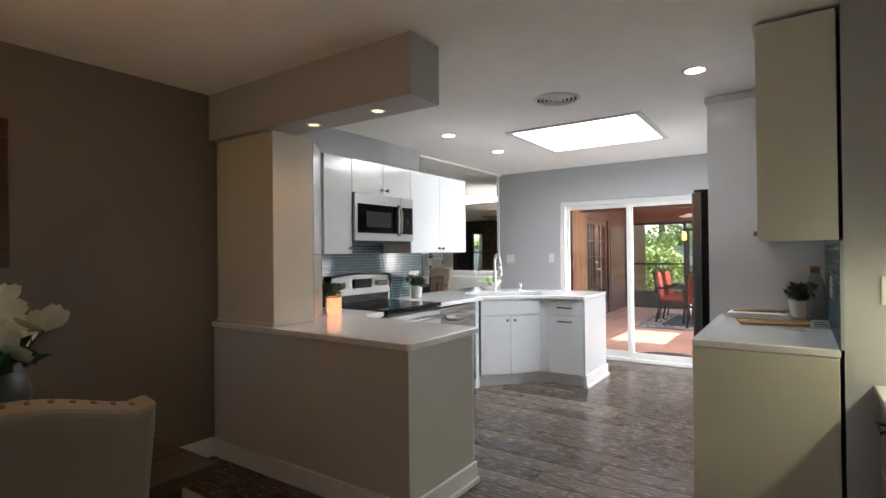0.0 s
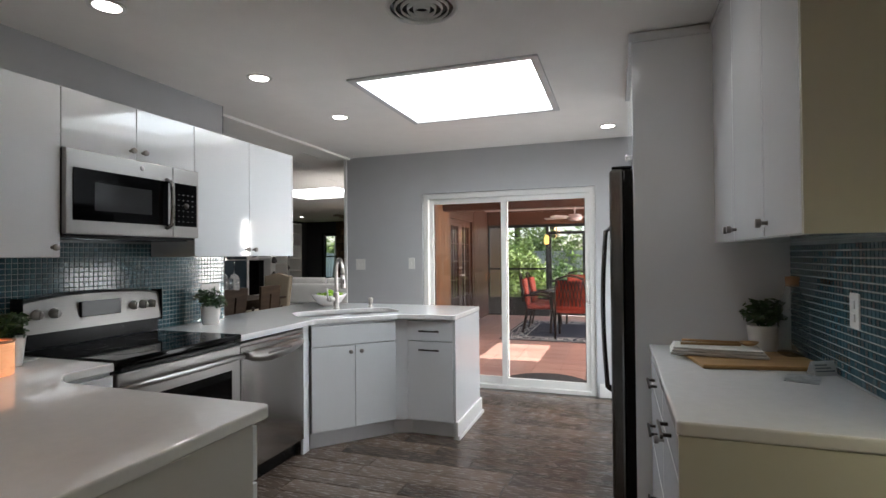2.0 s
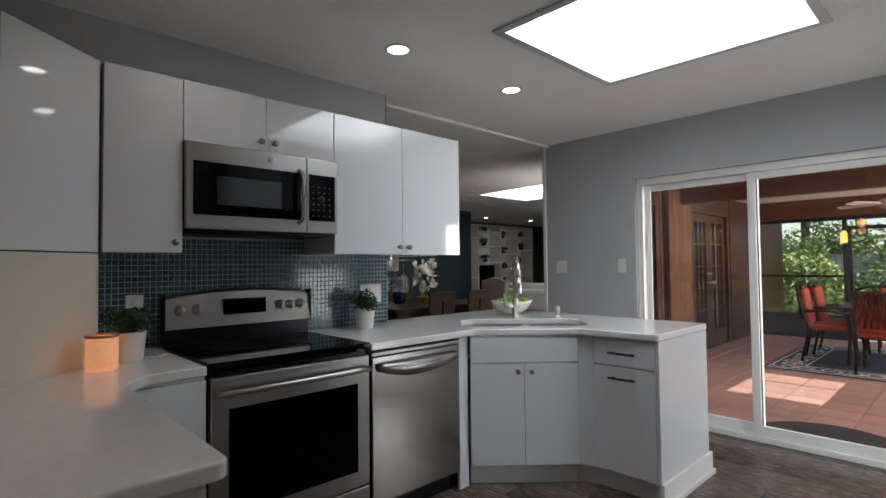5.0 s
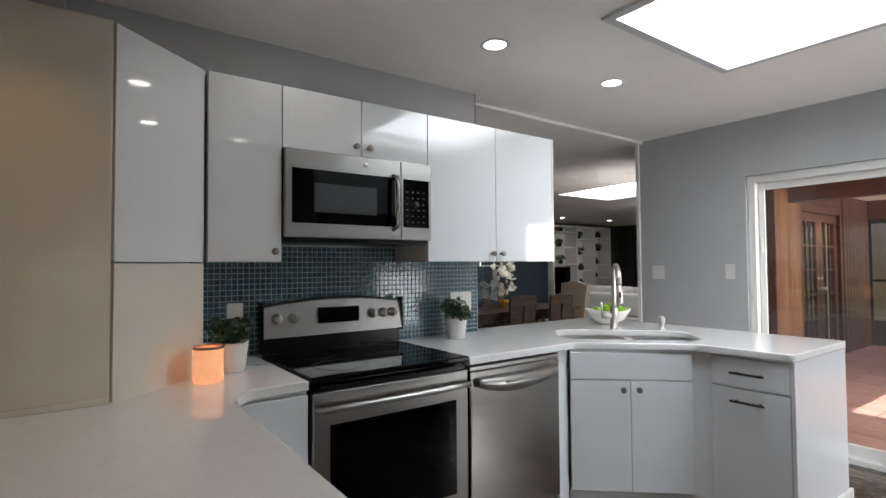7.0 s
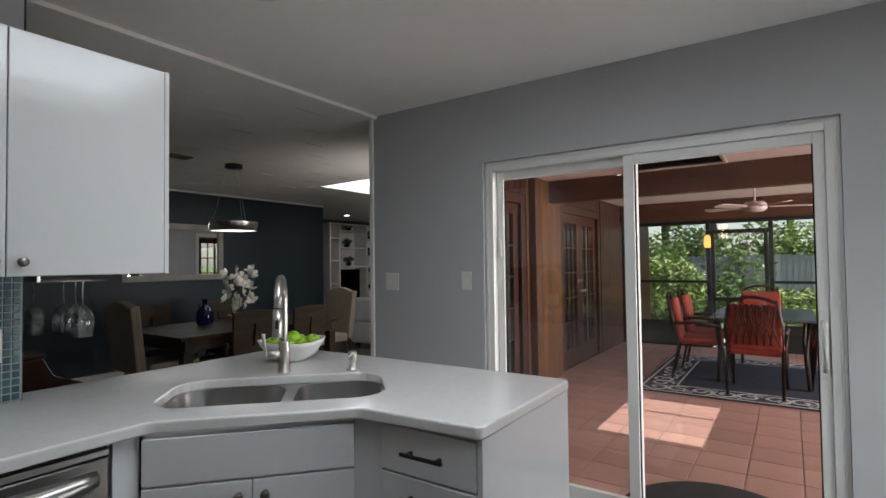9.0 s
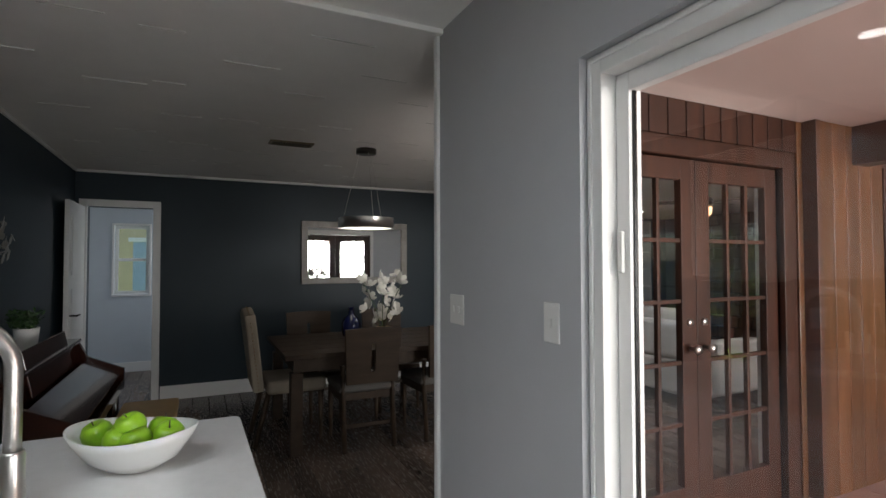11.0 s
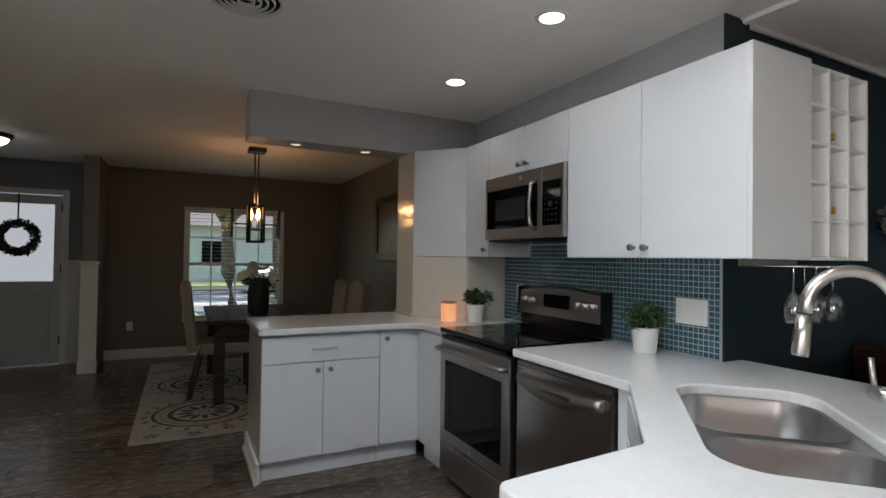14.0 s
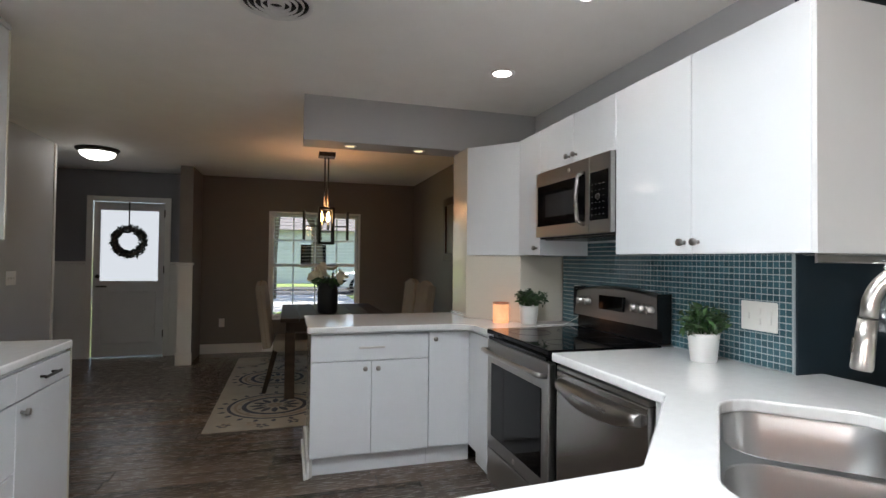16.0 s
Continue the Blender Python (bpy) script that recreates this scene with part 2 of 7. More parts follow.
# ---- the shell of the house ----
CZ = 2.45
WY, DY0, DY1 = 6.63, 6.71, 6.80
setting("wall_west_dining", B(-3.43, -1.65, 0, -3.325, 2.22, CZ), DINING, "taupe painted plaster wall beside the dining table", "wall")
setting("wall_west_kitchen", B(-3.43, 2.22, 0, -3.325, 4.545, CZ), WALL, "grey painted kitchen wall behind the range", "wall")
setting("wall_blue_south", B(-7.80, 4.43, 0, -3.43, 4.55, 2.445), BLUE, "deep teal blue painted wall behind the piano", "wall")
# blue end of the kitchen wall
setting("wall_end_blue", B(-3.43, 4.545, 0, -3.3255, 4.552, CZ), BLUE, "deep teal blue end of the kitchen wall", "wall")
bm = slab([(-3.50, 0), (-2.585, 0), (-2.585, 2.008), (-0.822, 2.008), (-0.822, 0), (0.25, 0), (0.25, CZ), (-3.50, CZ)], -6.80, -WY)
bmesh.ops.rotate(bm, verts=bm.verts, matrix=Matrix.Rotation(radians(90), 3, "X"))
setting("wall_north_kitchen", bm, WALL, "grey painted kitchen wall round the sliding door", "wall")
bm = B(0.13, 3.06, 0, 0.25, 5.45, CZ)
box(bm, 0.13, 6.45, 0, 0.25, WY, CZ)
box(bm, 0.13, 5.45, 1.40, 0.25, 6.45, CZ)
box(bm, 0.13, 5.45, 0, 0.25, 6.45, 0.12)
setting("wall_nook_north", B(0.25, 3.06, 0, 0.86, 3.16, CZ), WALL, "grey painted end wall of the side nook", "wall")
setting("wall_nook_east", B(0.76, 0.0, 0, 0.86, 3.06, CZ), WALL, "grey painted wall above the nook counter", "wall")
setting("wall_east_kitchen", bm, WALL, "grey painted wall behind the side counter", "wall")
setting("wall_fridge_side", B(-0.53, 5.28, 0, 0.13, 5.36, CZ), WALL, "grey painted wall beside the refrigerator", "wall")
bm = B(-3.43, -1.77, 0, -2.475, -1.65, CZ)
box(bm, -1.25, -1.77, 0, -0.27, -1.65, CZ)
box(bm, -2.475, -1.77, 0, -1.25, -1.65, 0.485)
box(bm, -2.475, -1.77, 1.955, -1.25, -1.65, CZ)
setting("wall_south_dining", bm, DINING, "taupe painted wall round the dining window", "wall")
GREYF = mat("blue grey foyer paint", (0.20, 0.205, 0.225), 0.5, vary=0.02, bump=0.06, fine=220)
bm = B(-0.27, -1.77, 0, 0.035, -1.65, CZ)
box(bm, 1.015, -1.77, 0, 2.6, -1.65, CZ)
box(bm, 0.035, -1.77, 2.11, 1.015, -1.65, CZ)
setting("wall_south_foyer", bm, GREYF, "blue grey painted wall round the front door", "wall")
setting("wall_east_foyer", B(2.5, -1.65, 0, 2.6, 2.9, CZ), GREYF, "blue grey painted foyer wall", "wall")
setting("wall_foyer_return", B(0.86, 2.8, 0, 2.5, 2.9, CZ), WALL, "grey painted wall at the side of the foyer", "wall")
# ceilings


def slope(bm):
    """Lift a piece of the great room ceiling towards the kitchen."""
    for v in bm.verts:
        v.co.z += 0.038 * min(1.0, max(0.0, (v.co.x + 7.68) / 4.23))
    return bm


SK = (-2.155, 4.40, -1.07, 5.435)
bm = slab([(-3.45, -1.77), (2.6, -1.77), (2.6, 6.8), (-3.45, 6.8)], CZ, CZ + 0.12, holes=[[(SK[0], SK[1]), (SK[2], SK[1]), (SK[2], SK[3]), (SK[0], SK[3])]])
setting("ceiling", bm, CEIL, "flat off-white painted kitchen ceiling", "ceiling")
bm = slab([(-9.7, 4.3), (-3.45, 4.3), (-3.45, 15.1), (-9.7, 15.1)], 2.40, 2.52, holes=[[(-6.1, 8.5), (-4.75, 8.5), (-4.75, 9.75), (-6.1, 9.75)]])
bmesh.ops.subdivide_edges(bm, edges=[e for e in bm.edges if abs(e.verts[0].co.x - e.verts[1].co.x) > 1], cuts=6)
slope(bm)
setting("ceiling_great_room", bm, CEIL, "off-white plank panelled ceiling of the great room", "ceiling")
# floor base
setting("floor_base", slab([(-9.7, -1.77), (2.6, -1.77), (2.6, 6.8), (-3.43, 6.8), (-3.43, 15.1), (-9.7, 15.1)], -0.1, -0.006), mat("floor grout", (0.03, 0.027, 0.025), 0.8), "dark grout bed under the plank floor", "floor")
# great room walls
HY0, HY1 = 4.66, 5.24
bm = B(-7.80, 4.55, 0, -7.68, HY0, 2.40)
box(bm, -7.80, HY1, 0, -7.68, 10.0, 2.40)
box(bm, -7.80, HY0, 2.03, -7.68, HY1, 2.40)
setting("wall_blue_west", bm, BLUE, "deep teal blue painted wall with a doorway and a mirror", "wall")
DARKG = mat("charcoal grey wall paint", (0.07, 0.073, 0.082), 0.5, vary=0.03)
setting("wall_living_return", B(-9.7, 10.0, 0, -7.80, 10.1, 2.40), DARKG, "charcoal grey living room wall", "wall")
setting("wall_living_west", B(-9.7, 10.1, 0, -9.6, 15.0, 2.40), DARKG, "charcoal grey living room wall behind the shelves", "wall")
bm = B(-9.7, 15.0, 0, -9.02, 15.1, 2.4)
box(bm, -8.60, 15.0, 0, -3.45, 15.1, 2.45)
box(bm, -9.02, 15.0, 0, -8.60, 15.1, 0.70)
box(bm, -9.02, 15.0, 2.0, -8.60, 15.1, 2.4)
setting("wall_living_north", bm, DARKG, "charcoal grey living room wall with a tall window", "wall")
# hall behind the doorway
HALL = mat("pale blue grey paint", (0.52, 0.56, 0.6), 0.5, vary=0.02)
HW = (4.66, 5.06, 1.04, 1.955)
bm = B(-9.6, 4.2, 0, -9.5, HW[0], 2.4)
box(bm, -9.6, HW[1], 0, -9.5, 6.2, 2.4)
box(bm, -9.6, HW[0], 0, -9.5, HW[1], HW[2])
box(bm, -9.6, HW[0], HW[3], -9.5, HW[1], 2.4)
setting("wall_hall_west", bm, HALL, "pale blue grey hall wall with a small window", "wall")
bm = B(-9.6, 4.1, 0, -7.8, 4.2, 2.4)
setting("wall_hall_south", bm, HALL, "pale blue grey hall wall", "wall")
setting("wall_hall_north", B(-9.6, 6.2, 0, -7.8, 6.3, 2.4), HALL, "pale blue grey hall wall", "wall")
setting("ceiling_hall", B(-9.6, 4.1, 2.4, -7.8, 6.3, 2.5), CEIL, "white hall ceiling", "ceiling")
# trim at the end of the kitchen wall, and the strip between the two ceilings
bm = B(-3.52, 6.615, 0, -3.485, 6.66, 2.44, 0.006)
setting("trim_wall_end", bm, TRIM, "white painted corner trim at the wall end", "trim")
bm = B(-3.478, 4.55, 2.428, -3.449, 6.63, CZ + 0.01, 0.004)
setting("trim_ceiling", bm, CEIL, "off-white strip between the two ceilings", "trim")
# soffit over the peninsula
bm = B(-3.325, 2.165, 2.14, -1.585, 2.41, CZ)
setting("wall_soffit", bm, mat("soffit paint", (0.45, 0.44, 0.44), 0.5, vary=0.02, bump=0.05, fine=220), "grey painted soffit with two small lights above the peninsula", "soffit")


def baseboard(name, x0, y0, x1, y1, h=0.13, t=0.016, label="white painted baseboard"):
    bm = B(min(x0, x1), min(y0, y1), 0, max(x0, x1), max(y0, y1), h, 0.004)
    setting(name, bm, TRIM, label, "baseboard")


baseboard("baseboard_north_a", -3.48, WY - 0.016, -2.60, WY)
baseboard("baseboard_north_b", -0.80, WY - 0.016, -0.53, WY)
baseboard("baseboard_fridge_side", -0.546, 5.30, -0.53, WY - 0.016)
baseboard("baseboard_dining_west", -3.325, -1.65, -3.309, 2.18)
baseboard("baseboard_dining_south", -3.309, -1.65, -0.29, -1.634)
baseboard("baseboard_blue_west", -7.68, 5.32, -7.664, 10.0, 0.15)
baseboard("baseboard_blue_south", -7.68, 4.55, -3.5, 4.566, 0.13)
baseboard("baseboard_hall", -9.5, 4.2, -9.484, 6.2, 0.13)
bm = B(-7.68, 4.55, 2.375, -7.66, 10.0, 2.40, 0.004)
box(bm, -7.66, 4.55, 2.375, -3.5, 4.57, 2.40, 0.004)
setting("trim_crown_blue", slope(bm), TRIM, "thin white moulding at the ceiling", "trim")

# ---- kitchen: counters ----
sink_mid = Vector((-2.66, 5.15))


def sink_point(u, v):
    r = 0.70711
    return (sink_mid.x + r * u - r * v, sink_mid.y + r * u + r * v)


cut = rounded([sink_point(-0.40, -0.21), sink_point(0.40, -0.21), sink_point(0.40, 0.21), sink_point(-0.40, 0.21)], [0.12, 0.12, 0.12, 0.12], 8)
loop = rounded([(-3.31, 3.93), (-2.64, 3.93), (-2.64, 4.66), (-2.20, 5.115), (-1.757, 5.145), (-1.757, 5.86), (-3.44, 5.83), (-3.44, 4.558), (-3.31, 4.558)],
               [0, 0.01, 0.05, 0.05, 0.03, 0.03, 0.03, 0, 0])
bm = slab(loop, 0.876, 0.914, holes=[cut], bevel=0.007)
tagged(part("sink_worktop", bm, QUARTZ), "polished white quartz worktop with a sink cutout", "worktop")
loop = rounded([(-3.31, 3.16), (-3.31, 2.166), (-1.612, 2.168), (-1.612, 2.86), (-2.52, 2.865), (-2.63, 2.95), (-2.64, 3.16)], [0, 0, 0.03, 0.03, 0.12, 0.05, 0.0])
bm = slab(loop, 0.876, 0.914, bevel=0.007)
tagged(part("peninsula_worktop", bm, QUARTZ), "polished white quartz worktop of the peninsula", "worktop")
loop = rounded([(0.115, 3.04), (0.115, 4.262), (-0.485, 4.262), (-0.485, 3.04)], [0, 0, 0, 0.02])
bm = slab(loop, 0.876, 0.914, bevel=0.007)
tagged(part("side_worktop", bm, QUARTZ), "polished white quartz worktop along the side wall", "worktop")


def knob(parent, x, z, y=0.0):
    bm = lathe([(0.0, 0.0), (0.0085, 0.0), (0.0065, 0.003), (0.0065, 0.016), (0.0125, 0.018), (0.0145, 0.020), (0.0145, 0.031), (0.013, 0.033), (0.0, 0.0335)], segments=20)
    bmesh.ops.rotate(bm, verts=bm.verts, matrix=Matrix.Rotation(radians(90), 3, "X"))
    bmesh.ops.translate(bm, verts=bm.verts, vec=(x, y, z))
    part("knob", bm, KNOBM, parent, "satin nickel knob")


def bar_handle(parent, x, z, length=0.14, y=0.0, material=None):
    bm = B(x - length / 2, y - 0.034, z - 0.006, x + length / 2, y - 0.024, z + 0.006, 0.003)
    for s in (-1, 1):
        box(bm, x + s * (length / 2 - 0.025) - 0.005, y - 0.026, z - 0.005, x + s * (length / 2 - 0.025) + 0.005, y, z + 0.005)
    part("handle", bm, material or CHROME, parent, "satin nickel bar handle")


def front(cab, name, x0, z0, x1, z1, material, y=-0.02):
    return part(name, B(x0 + 0.0015, y, z0 + 0.0015, x1 - 0.0015, y + 0.019, z1 - 0.0015, 0.0025), material, cab)


def upper(at, turn, width, z0, z1, doors, label, depth=0.31, knobs="", group="upper cabinets", material=None):
    """A wall cabinet: its front at y = 0, width along x."""
    c = thing("wall_cabinet", label, "cabinet", (*at, z0), turn, group)
    h = z1 - z0
    part("body", B(0.001, 0.0, 0, width - 0.001, depth, h, 0.001), LACQ, c)
    w = width / doors
    for i in range(doors):
        d = front(c, "door", i * w, 0, (i + 1) * w, h, material or LACQ)
        side = knobs[i] if knobs else "r"
        if side != "-":
            knob(d, (i * w + 0.035) if side == "l" else ((i + 1) * w - 0.035), 0.045, -0.02)
    return c


# uppers on the range wall
UX = -2.974
upper((UX - 0.02, 2.872), 90, 0.298, 1.36, 2.13, 1, "white glossy wall cabinet beside the microwave", 0.325, "r")
upper((UX - 0.02, 3.171), 90, 0.760, 1.857, 2.13, 2, "low white glossy wall cabinet above the microwave", 0.325, "rl")
last = upper((UX - 0.02, 3.932), 90, 0.946, 1.36, 2.13, 2, "white glossy wall cabinet at the open end of the wall", 0.325, "rl")
part("end_panel", B(0.946, -0.02, 0.0, 0.962, 0.345, 0.77, 0.001), mat("white lacquer side", (0.70, 0.70, 0.70), 0.16, vary=0.01, bump=0.004, coat=0.6), last)

# tall column and the diagonal corner cabinets
col = thing("corner_column", "cream glossy panelled column standing on the peninsula worktop", "column", (-3.32, 2.2, 0.914))
part("panel_dining", B(0, 0.02, 0, 0.60, 0.34, 1.224, 0.004), CREAM, col)
part("foot_moulding", B(0, 0.008, 0, 0.612, 0.335, 0.02, 0.004), CREAM, col)


def diagonal(name, z0, z1, material, label, knob_z):
    c = thing(name, label, "cabinet", (-2.72, 2.548, z0), 0)
    loop = [(0.0, 0.0), (-0.27, 0.315), (-0.59, 0.315), (-0.59, 0.0)]
    part("body", slab(loop, 0, z1 - z0), material, c)
    bm = B(0.002, -0.02, 0.002, 0.411, -0.001, z1 - z0 - 0.002, 0.0025)
    m = Matrix.Rotation(math.atan2(0.315, -0.27), 4, "Z")
    d = part("door", bm, material, c)
    d.matrix_local = m @ pose(0.413, 0, 0, 0, 0, 180)
    knob(d, 0.035, knob_z, -0.02)
    return c


diagonal("corner_wall_cabinet", 1.36, 2.13, LACQ, "white glossy diagonal corner wall cabinet", 0.05)
diagonal("appliance_cupboard", 0.914, 1.355, CREAM, "cream glossy diagonal cupboard standing on the worktop", 0.40)

# wine rack beside the last wall cabinet
rack = thing("wine_rack", "white wooden wine rack of fifteen square cubbies on a blue wall", "wine rack", (-3.79, 4.55, 1.36))
RW, RH, RD = 0.445, 0.765, 0.33
part("back", B(0, 0.0, 0, RW, 0.012, RH), TRIM, rack)
for i in range(4):
    x = i * (RW - 0.014) / 3
    part("upright", B(x, 0.012, 0, x + 0.014, RD, RH, 0.0015), TRIM, rack)
for j in range(6):
    z = j * (RH - 0.014) / 5
    for i in range(3):
        x = i * (RW - 0.014) / 3 + 0.014
        part("shelf", B(x, 0.012, z, x + (RW - 0.014) / 3 - 0.014, RD - 0.003, z + 0.014, 0.0015), TRIM, rack)

# ---- base cabinets ----
TOE, BZ = 0.11, 0.874


def base(at, turn, width, label, fronts, depth=0.58, group="base cabinets", toe=True, top=BZ):
    """A base cabinet; fronts: (kind, x0, z0, x1, z1, handle)."""
    c = thing("base_cabinet", label, "cabinet", (*at, 0), turn, group)
    part("body", B(0.001, 0.0, TOE, width - 0.001, depth, top, 0.001), LACQ_B, c)
    if toe:
        part("plinth", B(0.0, 0.035, 0, width, 0.055, TOE), LACQ_B, c)
    for kind, x0, z0, x1, z1, h in fronts:
        d = front(c, kind, x0, z0, x1, z1, LACQ_B)
        if h == "bar":
            bar_handle(d, (x0 + x1) / 2, (z0 + z1) / 2, 0.16, -0.02, DARKM if depth < 0.575 else CHROME)
        elif h == "bar_top":
            bar_handle(d, (x0 + x1) / 2, z1 - 0.062, 0.16, -0.02, DARKM if depth < 0.575 else CHROME)
        elif h == "l":
            knob(d, x0 + 0.04, z1 - 0.045, -0.02)
        elif h == "r":
            knob(d, x1 - 0.04, z1 - 0.045, -0.02)
    return c


# sink run
filler = thing("filler_panel", "narrow white filler panel beside the dishwasher", "panel", (-2.675, 4.575, 0), 90)
part("board", B(0, 0.0, 0.0, 0.075, 0.02, BZ, 0.001), LACQ_B, filler)
dl = math.hypot(0.43, 0.47)
base((-2.665, 4.655), math.degrees(math.atan2(0.47, 0.43)), dl, "white diagonal sink cabinet with two doors",
     [("false_front", 0, 0.717, dl, BZ - 0.012, ""), ("door", 0, TOE + 0.01, dl / 2, 0.713, "r"), ("door", dl / 2, TOE + 0.01, dl, 0.713, "l")], depth=0.42, top=0.66)
part("top_rail", B(0.002, 0.0, 0.661, dl - 0.002, 0.018, BZ), LACQ_B, bpy.data.objects["base_cabinet"])
filler = thing("filler_panel", "narrow white filler panel beside the drawers", "panel", (-2.24, 5.13, 0), 22)
part("board", B(0, 0.0, TOE, 0.10, 0.02, BZ, 0.001), LACQ_B, filler)
part("plinth", B(-0.03, 0.035, 0, 0.14, 0.055, TOE), LACQ_B, filler)
# nickel handles here take dark bronze, standing for their backlit shade
base((-2.145, 5.175), 0, 0.365, "white drawer unit with dark bar handles",
     [("drawer", 0, 0.716, 0.365, BZ - 0.010, "bar"), ("drawer", 0, TOE + 0.01, 0.365, 0.712, "bar_top")], depth=0.55)
end = thing("peninsula_end_panel", "white glossy end panel with a stepped baseboard", "panel", (-1.78, 5.16, 0))
part("board", B(0, 0, 0, 0.018, 0.68, BZ, 0.002), LACQ, end)
part("skirting", B(0.0185, -0.01, 0, 0.036, 0.69, 0.13, 0.004), TRIM, end)
part("shoe", B(0.0365, -0.015, 0, 0.05, 0.70, 0.03, 0.004), TRIM, end)
back = thing("peninsula_back_panel", "white back panel of the sink peninsula", "panel", (-3.42, 5.80, 0))
part("board", B(0, 0, 0, 1.64, 0.018, BZ, 0.002), LACQ_B, back)
part("side", B(0, -1.2, 0, 0.018, -0.002, BZ, 0.002), LACQ_B, back)
# peninsula to the dining room, fronts towards the kitchen
base((-1.635, 2.80), 180, 0.735, "white base cabinet with a drawer above two doors",
     [("drawer", 0, 0.70, 0.735, BZ - 0.012, "bar"), ("door", 0, TOE + 0.01, 0.367, 0.695, "r"), ("door", 0.367, TOE + 0.01, 0.735, 0.695, "l")])
base((-2.372, 2.80), 180, 0.292, "narrow white base cabinet with one door", [("door", 0, TOE + 0.01, 0.285, BZ - 0.012, "l")])
base((-2.662, 2.825), 90, 0.335, "narrow white base panel beside the range", [("panel", 0, TOE + 0.01, 0.335, BZ - 0.012, "")])
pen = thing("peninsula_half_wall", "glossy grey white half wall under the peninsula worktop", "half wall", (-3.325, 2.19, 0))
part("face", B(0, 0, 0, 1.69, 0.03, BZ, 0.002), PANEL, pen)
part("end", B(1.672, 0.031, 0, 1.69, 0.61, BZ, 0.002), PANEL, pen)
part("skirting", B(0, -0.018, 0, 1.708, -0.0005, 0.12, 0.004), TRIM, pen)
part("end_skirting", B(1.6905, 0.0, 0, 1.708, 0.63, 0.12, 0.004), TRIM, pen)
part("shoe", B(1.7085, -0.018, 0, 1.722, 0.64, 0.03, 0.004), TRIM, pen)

# side counter: base and wall cabinets
base((-0.458, 3.573), -90, 0.515, "white base cabinet with a drawer above one door", [("drawer", 0, 0.745, 0.515, BZ - 0.012, "bar"), ("door", 0, TOE + 0.01, 0.515, 0.741, "l")], depth=0.57)
base((-0.458, 4.258), -90, 0.683, "white base cabinet with three drawers", [("drawer", 0, 0.745, 0.683, BZ - 0.012, "bar"), ("drawer", 0, 0.47, 0.683, 0.741, "bar"), ("drawer", 0, TOE + 0.01, 0.683, 0.466, "bar")], depth=0.57)
# olive tint of the yellow side light is mixed into this cream
CREAM_LIT = mat("cream lacquer with yellow light tint", (0.66, 0.645, 0.55), 0.22, vary=0.015, bump=0.006, coat=0.3)
endr = thing("side_end_panel", "cream glossy side counter end panel, yellow light tinted into its colour", "panel", (-0.48, 3.042, 0))
part("board", B(0, 0, 0, 0.59, 0.016, BZ, 0.002), CREAM_LIT, endr)
for y1, w, n, side in ((4.258, 0.858, 2, "rl"), (3.398, 0.340, 1, "l")):
    c = upper((-0.172, y1), -90, w, 1.40, 2.41, n, "tall white glossy wall cabinet with two doors" if n > 1 else "tall narrow white glossy wall cabinet with one door", 0.285, side)
    part("crown", B(-0.0, -0.03, 1.01, w, 0.285, 1.035, 0.004), LACQ, c)
part("side_panel", B(0.342, -0.02, 0, 0.358, 0.285, 1.01, 0.002), CREAM_LIT, c, "cream glossy side panel, yellow light tinted into its colour")

# nook desk with drawers, wall cabinet and its light strip
bm = slab(rounded([(0.755, 2.15), (0.755, 3.055), (0.225, 3.055), (0.225, 2.15)], [0, 0, 0, 0.02]), 0.74, 0.775, bevel=0.007)
tagged(part("nook_worktop", bm, QUARTZ), "polished white quartz desk top in the side nook", "worktop")
for y1 in (3.05, 2.60):
    c = thing("drawer_unit", "white drawer unit with dark bar handles under the desk top", "cabinet", (0.265, y1, 0), -90, "nook drawer units")
    part("body", B(0, 0, 0.10, 0.445, 0.485, 0.738, 0.002), LACQ_B, c)
    part("plinth", B(0.003, 0.05, 0, 0.442, 0.06, 0.098), LACQ_B, c)
    for z0, z1 in ((0.11, 0.42), (0.425, 0.73)):
        d = front(c, "drawer", 0, z0, 0.445, z1, LACQ)
        bar_handle(d, 0.222, z1 - 0.075, 0.16, -0.02, DARKM)
    upper((0.43, y1), -90, 0.445, 1.40, 2.13, 1, "white glossy wall cabinet above the nook desk", 0.325, "r")
ls = thing("light_strip", "slim lit lamp under the nook wall cabinets", "lamp", (0.66, 2.6, 1.40))
part("housing", B(-0.03, -0.4, -0.018, 0.03, 0.4, 0, 0.003), TRIM, ls)
part("lens", B(-0.025, -0.39, -0.021, 0.025, 0.39, -0.0185), glow("strip lens", (1.0, 0.93, 0.6), 1.6), ls)

# refrigerator in its surround
sur = thing("refrigerator_surround", "white tall panels and a cabinet round the refrigerator", "cabinet", (-0.548, 4.264, 0))
part("panel", B(0, 0, 0, 0.676, 0.02, 2.44, 0.002), LACQ_B, sur)
part("panel", B(0, 0.99, 0, 0.676, 1.01, 2.44, 0.002), LACQ_B, sur)
part("top_box", B(0.02, 0.021, 1.86, 0.676, 0.989, 2.42), LACQ, sur)
